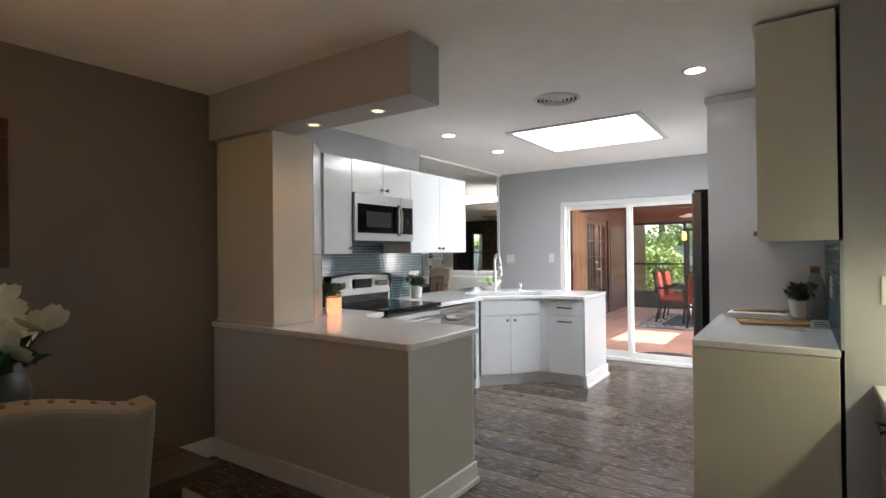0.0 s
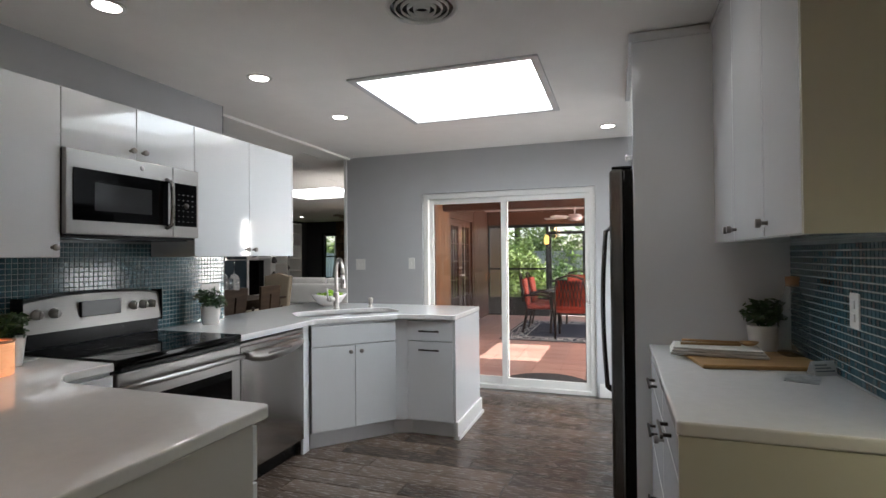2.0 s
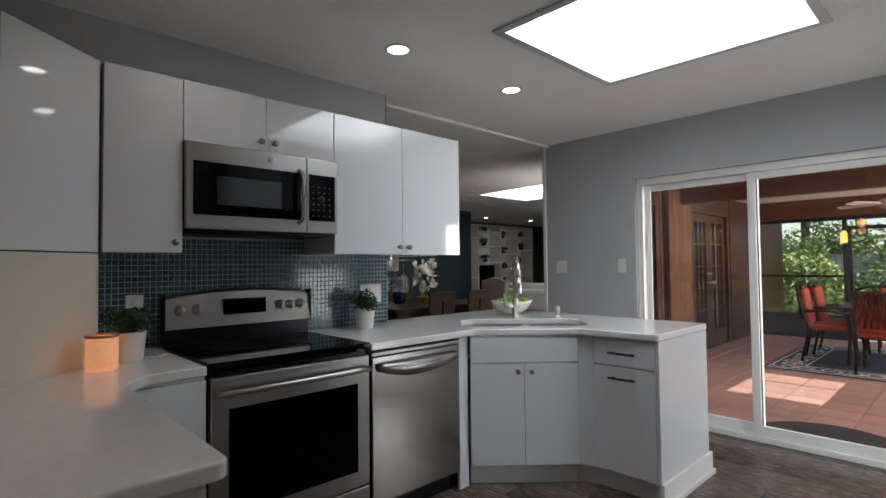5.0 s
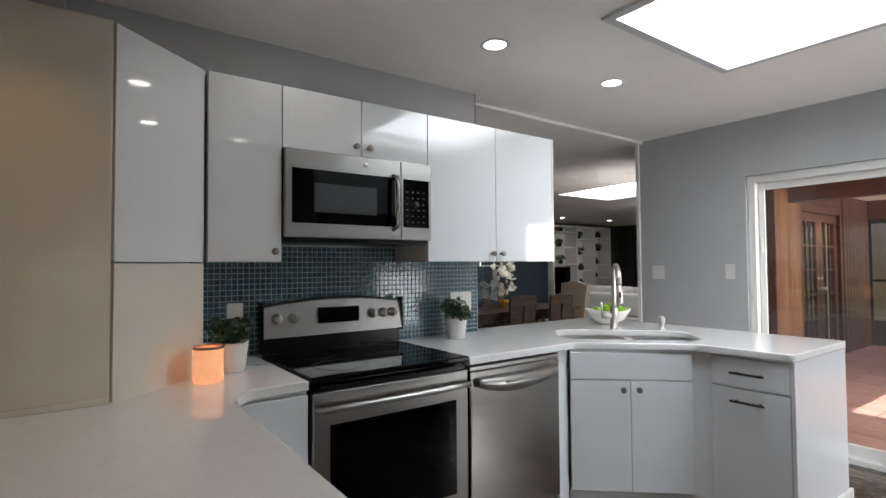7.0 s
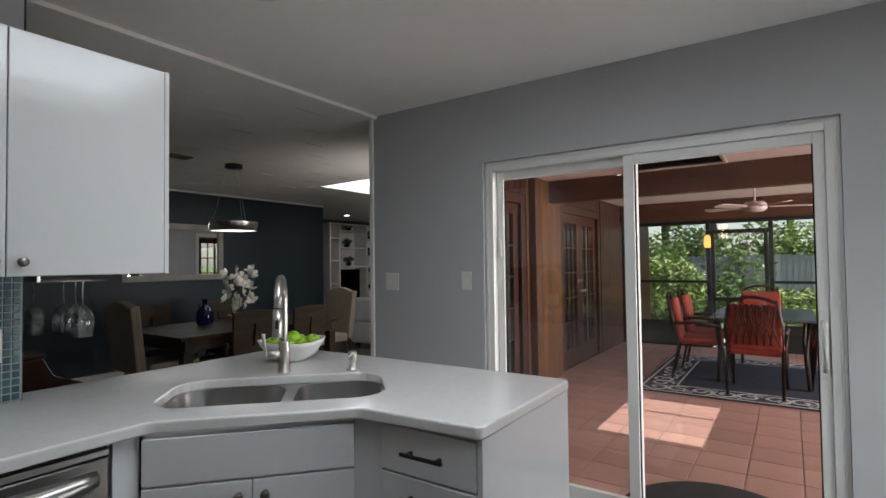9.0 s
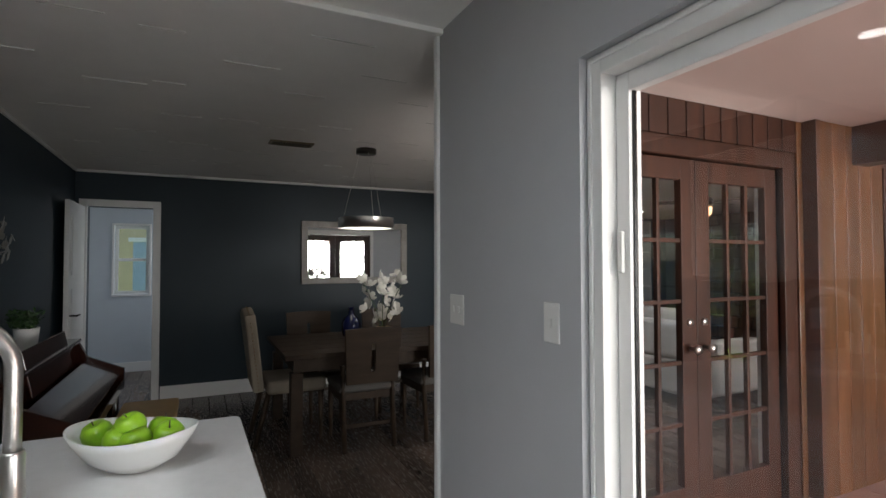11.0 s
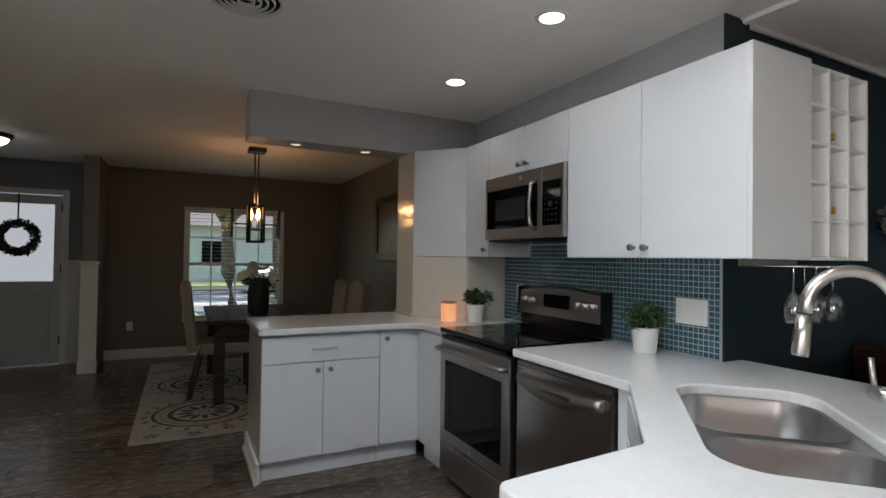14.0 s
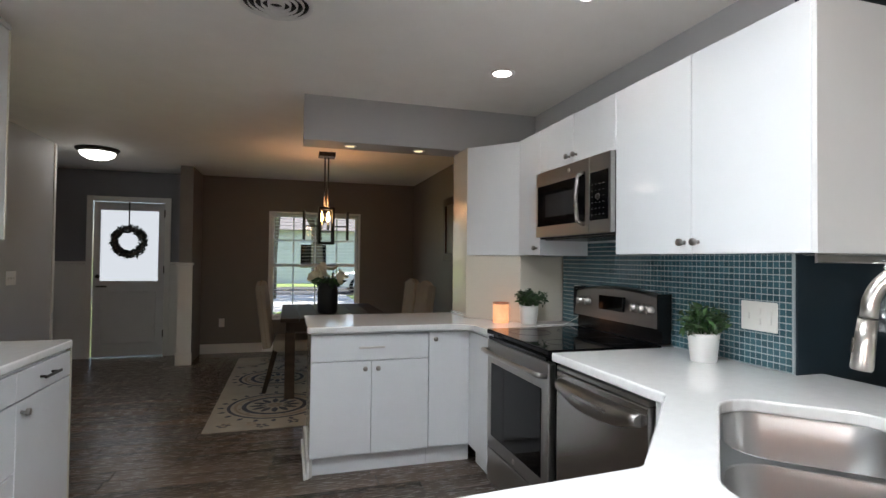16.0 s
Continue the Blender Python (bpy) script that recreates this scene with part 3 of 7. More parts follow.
for y0, y1 in ((0.025, 0.505), (0.505, 0.985)):
    d = part("door", B(0.0, y0 + 0.002, 1.86, 0.019, y1 - 0.002, 2.40, 0.0025), LACQ, sur)
    bm = lathe([(0, 0), (0.006, 0), (0.006, 0.012), (0.014, 0.016), (0.015, 0.024), (0, 0.029)], segments=16)
    bmesh.ops.rotate(bm, verts=bm.verts, matrix=Matrix.Rotation(radians(-90), 3, "Y"))
    bmesh.ops.translate(bm, verts=bm.verts, vec=(0, 0.465 if y0 < 0.1 else 0.545, 1.92))
    part("knob", bm, CHROME, d)
part("crown", B(-0.015, -0.012, 2.40, 0.676, 1.02, 2.445, 0.006), LACQ, sur)
fr = thing("refrigerator", "stainless steel side-by-side refrigerator with black sides", "refrigerator", (-0.65, 4.292, 0))
part("body", B(0.065, 0.005, 0.03, 0.74, 0.925, 1.78, 0.008), BLACK, fr)
part("grille", B(0.05, 0.02, 0.02, 0.066, 0.91, 0.10), BLACK, fr)
for y0, y1 in ((0.005, 0.675), (0.68, 0.925)):
    bm = B(-0.012, y0, 0.11, 0.06, y1, 1.785, 0.018, segments=4)
    d = part("door", bm, FRIDGE, fr)
    yy = 0.65 if y0 < 0.1 else 0.71
    pts = [(-0.012, yy, 0.50)] + [(-0.045 - 0.022 * math.sin(math.pi * k / 12), yy, 0.52 + 0.98 * k / 12) for k in range(13)] + [(-0.012, yy, 1.52)]
    part("handle", tube(pts, 0.014, segments=12, across=(0, 1, 0)), FRIDGE, d, "curved steel handle")
part("badge", lathe([(0, 0), (0.019, 0), (0.019, 0.003), (0, 0.005)], segments=20), CHROME, fr).matrix_local = pose(-0.0125, 0.075, 1.70, 0, -90)
part("side_strip", B(0.061, -0.0, 0.11, 0.075, 0.004, 1.78), BLACK, fr)
part("hinge_cover", B(0.0, 0.03, 1.787, 0.10, 0.12, 1.803, 0.006), BLACK, fr)
for y in (0.06, 0.86):
    part("foot", B(0.10, y, 0, 0.14, y + 0.04, 0.03), BLACK, fr)

# ---- range ----
rg = thing("range", "stainless steel electric range with a black glass cooktop", "stove", (-2.645, 3.168, 0), 90)
W = 0.755
part("body", B(0, 0.03, 0.03, W, 0.65, 0.895, 0.003), BLACK, rg)
part("cooktop", B(-0.002, -0.012, 0.895, W + 0.002, 0.60, 0.922, 0.006), BLACKG, rg)
door = part("oven_door", B(0.006, -0.01, 0.245, W - 0.006, 0.029, 0.862, 0.006), STEEL_H, rg)
part("oven_window", B(0.075, -0.0135, 0.32, W - 0.075, -0.0095, 0.735, 0.001), BLACKG, door, "black oven window")
part("handle", tube([(0.02, -0.012, 0.80), (0.03, -0.05, 0.805)] + [(0.03 + (W - 0.06) * k / 8, -0.05 - 0.012 * math.sin(math.pi * k / 8), 0.805) for k in range(9)] + [(W - 0.02, -0.012, 0.80)], 0.013), STEEL_H, door, "bowed steel handle")
part("vent_slot", B(0.03, -0.011, 0.866, W - 0.03, 0.0, 0.884), BLACK, rg)
part("badge", lathe([(0, 0), (0.014, 0), (0.014, 0.003), (0, 0.004)], segments=20), CHROME, door).matrix_local = pose(W / 2, -0.01, 0.28, 90)
part("drawer", B(0.006, -0.008, 0.045, W - 0.006, 0.029, 0.238, 0.005), STEEL_H, rg)
part("leg", B(0.02, 0.05, 0, 0.06, 0.09, 0.03), BLACK, rg)
part("leg", B(W - 0.06, 0.05, 0, W - 0.02, 0.09, 0.03), BLACK, rg)
# curved control panel
bm = bmesh.new()
rows = []
for k in range(17):
    u = k / 16
    top = 1.155 + 0.03 * (1 - (2 * u - 1) ** 2)
    rows.append([bm.verts.new((u * W, y, z)) for y, z in ((0.575, 1.0), (0.595, top - 0.012), (0.607, top), (0.655, top), (0.655, 1.0))])
for a, c in zip(rows, rows[1:]):
    for i in range(5):
        bm.faces.new((a[i], a[(i + 1) % 5], c[(i + 1) % 5], c[i]))
bm.faces.new(rows[0])
bm.faces.new(rows[-1][::-1])
bmesh.ops.recalc_face_normals(bm, faces=bm.faces)
panel = part("control_panel", bm, STEEL_H, rg)
part("back_riser", B(0.0, 0.60, 0.923, W, 0.655, 0.999, 0.003), BLACK, rg)
part("side_cap", B(-0.004, 0.57, 0.99, 0.0, 0.655, 1.17, 0.001), BLACK, rg)
part("side_cap", B(W, 0.57, 0.99, W + 0.004, 0.655, 1.17, 0.001), BLACK, rg)
part("display", B(0.27, 0.568, 1.055, 0.49, 0.59, 1.135, 0.003), BLACKG, panel, "black clock display")
for x in (0.065, 0.145, 0.575, 0.635, 0.695):
    bm = lathe([(0, 0), (0.026, 0), (0.024, 0.014), (0.019, 0.018), (0.018, 0.028), (0, 0.029)], segments=20)
    box(bm, -0.004, -0.02, 0.026, 0.004, 0.02, 0.036, 0.002)
    part("knob", bm, CHROME, panel, "steel control knob").matrix_local = pose(x, 0.585, 1.09, 96)
RING = mat("cooktop ring print", (0.09, 0.09, 0.095), 0.2, bump=0)
for x, y, r in ((0.2, 0.17, 0.115), (0.56, 0.17, 0.085), (0.2, 0.44, 0.085), (0.56, 0.44, 0.115)):
    bm = lathe([(r, 0), (r + 0.003, 0), (r + 0.003, 0.0006), (r, 0.0006), (r, 0)], segments=40)
    part("burner_ring", bm, RING, rg).matrix_local = pose(x, y, 0.9222)

# ---- microwave over the range ----
mw = thing("microwave", "stainless steel over-the-range microwave with a black window", "microwave", (-2.945, 3.173, 1.455), 90)
part("body", B(0, 0.03, 0, W + 0.005, 0.365, 0.40, 0.004), BLACK, mw)
d = part("door", B(0, -0.0, 0.012, 0.578, 0.029, 0.40, 0.004), STEEL_H, mw)
part("window", B(0.03, -0.004, 0.075, 0.545, 0.001, 0.315, 0.001), BLACKG, d, "black glass window")
part("inner_screen", B(0.13, -0.0048, 0.125, 0.44, -0.0035, 0.255), mat("grey window screen", (0.03, 0.031, 0.033), 0.12, bump=0), d)
part("badge", lathe([(0, 0), (0.012, 0), (0.012, 0.003), (0, 0.004)], segments=20), CHROME, d).matrix_local = pose(0.385, 0.0, 0.362, 90)
part("handle", tube([(0.535, 0.0, 0.06), (0.535, -0.035, 0.075)] + [(0.535, -0.04 - 0.008 * math.sin(math.pi * k / 8), 0.08 + 0.22 * k / 8) for k in range(9)] + [(0.535, -0.035, 0.31), (0.535, 0.0, 0.325)], 0.011), STEEL, d, "bowed steel handle")
cp = part("control_side", B(0.58, 0.0, 0.012, W + 0.005, 0.029, 0.40, 0.004), STEEL_H, mw)
part("keypad", B(0.592, -0.004, 0.075, W - 0.012, 0.001, 0.315, 0.001), BLACKG, cp)
KEY = mat("grey key print", (0.12, 0.12, 0.12), 0.4, bump=0)
for r in range(6):
    for q in range(4):
        part("key", B(0.609 + q * 0.032, -0.0046, 0.10 + r * 0.03, 0.619 + q * 0.032, -0.0038, 0.104 + r * 0.03), KEY, cp)
part("dial", lathe([(0.0, 0), (0.016, 0), (0.014, 0.008), (0, 0.009)], segments=20), DARKM, cp).matrix_local = pose(0.665, -0.004, 0.19, 90)
part("underside_grille", B(0.03, 0.05, -0.006, W - 0.03, 0.34, 0.0), BLACK, mw)

# ---- dishwasher ----
dw = thing("dishwasher", "stainless steel dishwasher with a bowed pocket handle", "dishwasher", (-2.665, 3.942, 0), 90)
part("body", B(0, 0.03, 0.10, 0.625, 0.58, 0.868), BLACK, dw)
d = part("door", B(0.006, -0.008, 0.115, 0.618, 0.029, 0.84, 0.006), STEEL, dw)
part("top_strip", B(0.006, -0.006, 0.843, 0.618, 0.029, 0.862, 0.003), STEEL_H, dw)
bm = bmesh.new()
rows = []
for k in range(17):
    u = 2 * k / 16 - 1
    rows.append([bm.verts.new((0.312 + 0.27 * u, y, z)) for y, z in ((-0.009, 0.81), (-0.035 - 0.01 * (1 - u * u), 0.80 - 0.01 * (1 - u * u)), (-0.035 - 0.01 * (1 - u * u), 0.775 - 0.045 * (1 - u * u)), (-0.009, 0.765 - 0.05 * (1 - u * u)))])
for a, c in zip(rows, rows[1:]):
    for i in range(4):
        f = bm.faces.new((a[i], a[(i + 1) % 4], c[(i + 1) % 4], c[i]))
        f.smooth = True
bm.faces.new(rows[0])
bm.faces.new(rows[-1][::-1])
bmesh.ops.recalc_face_normals(bm, faces=bm.faces)
part("handle", bm, STEEL_H, d, "bowed steel pocket handle")
part("label_strip", B(0.20, -0.0465, 0.77, 0.43, -0.044, 0.785), STEEL, d)
part("plinth", B(0.01, 0.06, 0, 0.615, 0.075, 0.10), BLACK, dw)

# ---- sink ----
sk = thing("sink", "stainless steel undermount sink with two bowls", "sink", (sink_mid.x, sink_mid.y, 0.914), 45)


def bowl_mesh(u0, v0, u1, v1, deep, r):
    bm = bmesh.new()
    rings = []
    for z, inset, rr in ((-0.036, 0.0, r), (-0.05, 0.004, r), (-deep + 0.03, 0.012, r), (-deep + 0.006, 0.03, r), (-deep, 0.06, r * 0.8)):
        pts = rounded([(u0 + inset, v0 + inset), (u1 - inset, v0 + inset), (u1 - inset, v1 - inset), (u0 + inset, v1 - inset)], [rr] * 4, 7)
        rings.append([bm.verts.new((x, y, z)) for x, y in pts])
    n = len(rings[0])
    for a, c in zip(rings, rings[1:]):
        for i in range(n):
            f = bm.faces.new((a[i], c[i], c[(i + 1) % n], a[(i + 1) % n]))
            f.smooth = True
    f = bm.faces.new(rings[-1])
    bmesh.ops.recalc_face_normals(bm, faces=bm.faces)
    for f in bm.faces:
        f.normal_flip()
    return bm


part("bowl", bowl_mesh(-0.395, -0.205, 0.02, 0.205, 0.19, 0.10), SINK, sk)
part("bowl", bowl_mesh(0.06, -0.205, 0.395, 0.205, 0.17, 0.10), SINK, sk)
bm = slab(rounded([(-0.43, -0.24), (0.43, -0.24), (0.43, 0.24), (-0.43, 0.24)], [0.12] * 4), -0.0395, -0.0375,
          holes=[rounded([(-0.392, -0.202), (0.017, -0.202), (0.017, 0.202), (-0.392, 0.202)], [0.098] * 4), rounded([(0.063, -0.202), (0.392, -0.202), (0.392, 0.202), (0.063, 0.202)], [0.098] * 4)])
part("rim", bm, SINK, sk)
for u in (-0.19, 0.23):
    part("drain", lathe([(0, 0.001), (0.02, 0.001), (0.025, 0.004), (0.043, 0.004), (0.045, 0.0)], segments=24), CHROME, sk).matrix_local = pose(u, 0.0, -0.189 if u < 0 else -0.169)

# faucet: a tall gooseneck with a pull-down head
fx = sink_point(-0.01, 0.285)
fc = thing("faucet", "brushed nickel gooseneck faucet with a pull-down head", "faucet", (*fx, 0.914), 45)
part("base", lathe([(0, 0), (0.028, 0), (0.028, 0.005), (0.0245, 0.008), (0.0235, 0.128), (0.0225, 0.132), (0.0225, 0.138), (0, 0.138)]), CHROME, fc)
pts = [(0, 0, 0.135 + 0.033 * k) for k in range(6)]
pts += [(0, -0.104 + 0.104 * math.cos(a), 0.308 + 0.106 * math.sin(a)) for a in (math.pi * k / 28 for k in range(1, 27))]
pts += [(0, -0.2095, 0.288)]
part("neck", tube(pts, 0.0165, segments=20, across=(1, 0, 0)), CHROME, fc)
hd = part("spray_head", lathe([(0, 0), (0.019, 0), (0.0215, 0.006), (0.020, 0.06), (0.0178, 0.112), (0, 0.112)]), CHROME, fc)
hd.matrix_local = pose(0, -0.222, 0.182, -6)
part("collar", lathe([(0.0172, 0.113), (0.0182, 0.113), (0.0182, 0.117), (0.0172, 0.117)]), DARKM, hd)
part("button", B(-0.006, -0.0225, 0.035, 0.006, -0.018, 0.07, 0.002), DARKM, hd)
part("valve", tube([(-0.02, -0.006, 0.082), (-0.07, -0.022, 0.082)], 0.0195, segments=20), CHROME, fc)
part("valve_ring", tube([(-0.0705, -0.0222, 0.082), (-0.078, -0.0245, 0.082)], 0.0175, segments=20), CHROME, fc)
part("lever", tube([(-0.074, -0.0235, 0.095), (-0.080, -0.026, 0.13), (-0.083, -0.028, 0.175)], 0.0075, segments=10, across=(0, 1, 0)), CHROME, fc)
sp = sink_point(0.285, 0.27)
sd = thing("soap_dispenser", "brushed nickel soap dispenser beside the sink", "soap dispenser", (*sp, 0.914), 45)
part("base", lathe([(0, 0), (0.026, 0), (0.026, 0.005), (0.016, 0.01), (0.014, 0.035), (0.020, 0.04), (0.020, 0.078), (0.014, 0.083), (0, 0.084)]), CHROME, sd)
part("spout", tube([(0, 0, 0.07), (-0.02, -0.08, 0.07)], 0.005, segments=8), CHROME, sd)

# ---- sliding door ----
sl = tagged(new("door_sliding"), "white framed sliding glass door to the patio", "sliding door", kind="structure")
X0, X1, XT = -2.584, -0.823, 2.007
DF = 6.655
part("jamb", B(X0, DF, 0, X0 + 0.055, 6.80, XT, 0.003), TRIM, sl)
part("jamb", B(X1 - 0.055, DF, 0, X1, 6.80, XT, 0.003), TRIM, sl)
part("head", B(X0 + 0.055, DF, XT - 0.056, X1 - 0.055, 6.80, XT, 0.003), TRIM, sl)
part("sill", B(X0 + 0.055, DF - 0.012, 0, X1 - 0.055, 6.82, 0.04, 0.004), TRIM, sl)
for x in (X0 + 0.012, X1 - 0.022):
    part("stop", B(x, DF - 0.007, 0.0, x + 0.010, DF - 0.0005, XT - 0.012, 0.002), TRIM, sl)
part("stop", B(X0 + 0.024, DF - 0.007, XT - 0.022, X1 - 0.024, DF - 0.0005, XT - 0.012, 0.002), TRIM, sl)
xm = -1.715
for name, xa, xb, y in (("fixed_sash", X0 + 0.056, xm + 0.03, 6.706), ("moving_sash", xm - 0.03, X1 - 0.056, 6.668)):
    left, right = (0.045, 0.055) if name == "fixed_sash" else (0.055, 0.042)
    s = part(name, B(xa, y, 0.041, xa + left, y + 0.036, XT - 0.058, 0.003), TRIM, sl)
    part("stile", B(xb - right, y, 0.041, xb, y + 0.036, XT - 0.058, 0.003), TRIM, s)
    part("rail", B(xa + left, y + 0.001, 0.041, xb - right, y + 0.035, 0.112, 0.003), TRIM, s)
    part("rail", B(xa + left, y + 0.001, XT - 0.108, xb - right, y + 0.035, XT - 0.058, 0.003), TRIM, s)
    g = part("pane", B(xa + left - 0.005, y + 0.016, 0.107, xb - right + 0.005, y + 0.020, XT - 0.104), DOORG, s)
    g.visible_shadow = False
    part("gasket", B(xa + left, y + 0.012, 0.112, xa + left + 0.005, y + 0.024, XT - 0.108), BLACK, s)
    part("gasket", B(xb - right - 0.005, y + 0.012, 0.112, xb - right, y + 0.024, XT - 0.108), BLACK, s)
    if name == "moving_sash":
        part("pull", tube([(xb - 0.02, y, 0.89), (xb - 0.02, y - 0.04, 0.92), (xb - 0.02, y - 0.045, 1.02), (xb - 0.02, y - 0.04, 1.08), (xb - 0.02, y, 1.11)], 0.012, segments=8), PLAST, s)
        part("lock_plate", B(xb - 0.038, y - 0.006, 0.86, xb - 0.004, y - 0.0005, 1.16, 0.002), PLAST, s)
    else:
        part("latch", B(xa + 0.012, y - 0.014, 1.42, xa + 0.030, y - 0.0005, 1.53, 0.004), PLAST, s)

# wall plates
def plate(name, label, at, turn, w, h, holes):
    p = thing(name, label, "switch" if "switch" in name else "outlet", at, turn)
    part("cover", B(-w / 2, -0.006, -h / 2, w / 2, 0, h / 2, 0.003), PLAST, p)
    for x, z, hw, hh in holes:
        part("insert", B(x - hw, -0.011, z - hh, x + hw, -0.006, z + hh, 0.002), PLAST, p)
    return p


rock = lambda xs: [(x, 0, 0.006, 0.013) for x in xs]
plate("light_switch", "white double light switch on the grey wall", (-3.32, WY, 1.262), 0, 0.115, 0.118, rock((-0.023, 0.023)))
plate("light_switch", "ivory single light switch beside the sliding door", (-2.71, WY, 1.272), 0, 0.072, 0.118, rock((0,)))
plate("wall_outlet", "white triple switch and outlet plate on blue tiles", (-3.310, 4.405, 1.115), 90, 0.165, 0.118, [(-0.046, 0, 0.006, 0.013), (0, 0.02, 0.012, 0.013), (0, -0.02, 0.012, 0.013), (0.046, 0.0, 0.014, 0.03)])
plate("wall_outlet", "white outlet on blue tiles beside the range", (-3.310, 3.06, 1.11), 90, 0.072, 0.118, [(0, 0.022, 0.013, 0.014), (0, -0.022, 0.013, 0.014)])
plate("wall_outlet", "white outlet on blue tiles above the side counter", (0.115, 3.60, 1.16), -90, 0.072, 0.118, [(0, 0.022, 0.013, 0.014), (0, -0.022, 0.013, 0.014)])
plate("light_switch", "white triple light switch near the foyer", (0.76, 0.80, 1.13), -90, 0.165, 0.118, rock((-0.046, 0, 0.046)))
plate("light_switch", "white light switch above the nook desk", (0.338, 3.06, 1.18), 0, 0.165, 0.122, rock((-0.046, 0, 0.046)))
plate("wall_outlet", "white outlet on the taupe dining wall", (-0.62, -1.65, 0.42), 180, 0.072, 0.118, [(0, 0.022, 0.013, 0.014), (0, -0.022, 0.013, 0.014)])

# ---- ceiling fixtures of the kitchen ----
SKYL = glow("skylight diffuser", (0.86, 0.94, 1.0), 5.4)
tagged(part("skylight_panel", B(SK[0] - 0.02, SK[1] - 0.02, CZ + 0.125, SK[2] + 0.02, SK[3] + 0.02, CZ + 0.135), SKYL), "bright white skylight diffuser in the ceiling", "skylight", kind="structure")
FRM = mat("grey skylight frame", (0.68, 0.68, 0.68), 0.4, 0.3)
bm = slab([(SK[0] - 0.045, SK[1] - 0.045), (SK[2] + 0.045, SK[1] - 0.045), (SK[2] + 0.045, SK[3] + 0.045), (SK[0] - 0.045, SK[3] + 0.045)], CZ - 0.012, CZ - 0.001, holes=[[(SK[0], SK[1]), (SK[2], SK[1]), (SK[2], SK[3]), (SK[0], SK[3])]])
setting("trim_skylight", bm, FRM, "thin grey metal frame round the skylight", "trim")
CANGLOW = glow("downlight lens", (1.0, 0.97, 0.93), 9.0)
WARMGLOW = glow("warm downlight lens", (1.0, 0.72, 0.42), 0.6)


def downlight(x, y, z, warm=False, r=0.075, watts=10):
    c = thing("downlight", "small warm recessed light in the soffit" if warm else "round white recessed ceiling light, switched on", "ceiling light", (x, y, z), group="recessed lights")
    part("ring", lathe([(r * 0.74, -0.004), (r, -0.004), (r * 1.02, 0.0), (r * 0.74, 0.0), (r * 0.74, -0.004)], segments=32), TRIM, c)
    part("lens", lathe([(0, -0.0015), (r * 0.735, -0.0015)], segments=32), WARMGLOW if warm else CANGLOW, c)
    if watts:
        spot_lamp("downlight_lamp", (x, y, z - 0.03), watts, (1, 0.58, 0.28) if warm else (1, 0.93, 0.85), 130)
    return c


for x, y in ((-2.71, 3.185), (-2.685, 4.15), (-2.68, 5.10), (-0.53, 3.61), (-0.69, 6.15)):
    downlight(x, y, CZ, watts=1.25)
for x in (-1.91, -2.42):
    downlight(x, 2.29, 2.14, True, 0.045, 0.9)
vt = thing("ceiling_vent", "round white ceiling vent with dark louvres", "vent", (-1.43, 3.66, CZ))
for k in range(5):
    r = 0.15 - k * 0.028
    part("louvre", lathe([(r, -0.003), (r - 0.003, -0.012 - 0.002 * k), (r - 0.0075, -0.012 - 0.002 * k), (r - 0.006, -0.003)] if k else [(r + 0.012, -0.001), (r + 0.010, -0.007), (r - 0.008, -0.012), (r - 0.010, -0.002)], segments=40), TRIM, vt)
# flat black disc puts the duct's shade between the louvres
part("throat", lathe([(0, -0.0006), (0.145, -0.0006)], segments=40), BLACK, vt)

# low glazed opening beyond the refrigerator, unseen, assumed to let light in
sd = tagged(new("window_side"), "unseen white framed low window assumed beyond the refrigerator", "window", kind="structure")
for a in ((0.16, 5.452, 0.122, 0.22, 5.52, 1.398), (0.16, 6.38, 0.122, 0.22, 6.448, 1.398), (0.16, 5.521, 1.33, 0.22, 6.379, 1.398), (0.16, 5.521, 0.122, 0.22, 6.379, 0.20)):
    part("frame", B(*a, 0.004), TRIM, sd)
pn = part("pane", B(0.185, 5.521, 0.201, 0.191, 6.379, 1.329), PANE, sd)
pn.visible_shadow = False

# ---- patio beyond the sliding door ----
WOOD = mat("red brown stained wood", (0.05, 0.016, 0.0075), 0.45, vary=0.35, scale=2.5, fine=26, bump=0.12, stretch=(6, 6, 0.6), spec=0.3)
PINE = mat("honey pine boards", (0.13, 0.053, 0.02), 0.4, vary=0.3, scale=2.5, fine=26, bump=0.12, stretch=(6, 6, 0.5), per_object=0.15, spec=0.3)
BEAM = mat("dark red brown beam", (0.085, 0.029, 0.013), 0.5, vary=0.35, scale=2, fine=30, bump=0.15, stretch=(0.6, 6, 6))
# pink is light bounced off the terracotta, put into the plaster's colour
PINK_BOUNCE = mat("white plaster with pink bounce", (0.62, 0.50, 0.46), 0.8, vary=0.04, bump=0.2, fine=120)
BRONZE = mat("dark bronze frame", (0.02, 0.02, 0.02), 0.45, 0.3, vary=0.1)
PX = -3.43
fdoors = ((7.45, 8.89), (10.13, 11.53))
bm = B(PX - 0.12, 6.80, 0, PX, fdoors[0][0], 2.40)
box(bm, PX - 0.12, fdoors[0][1], 0, PX, fdoors[1][0], 2.40)
box(bm, PX - 0.12, fdoors[1][1], 0, PX, 15.0, 2.40)
for a, c in fdoors:
    box(bm, PX - 0.12, a, 2.02, PX, c, 2.40)
wall_patio = setting("wall_patio_west", bm, WOOD, "red brown stained wooden wall of the patio", "wall")
bm = B(-3.566, 6.80, 0, -3.551, fdoors[0][0] - 0.06, 2.45)
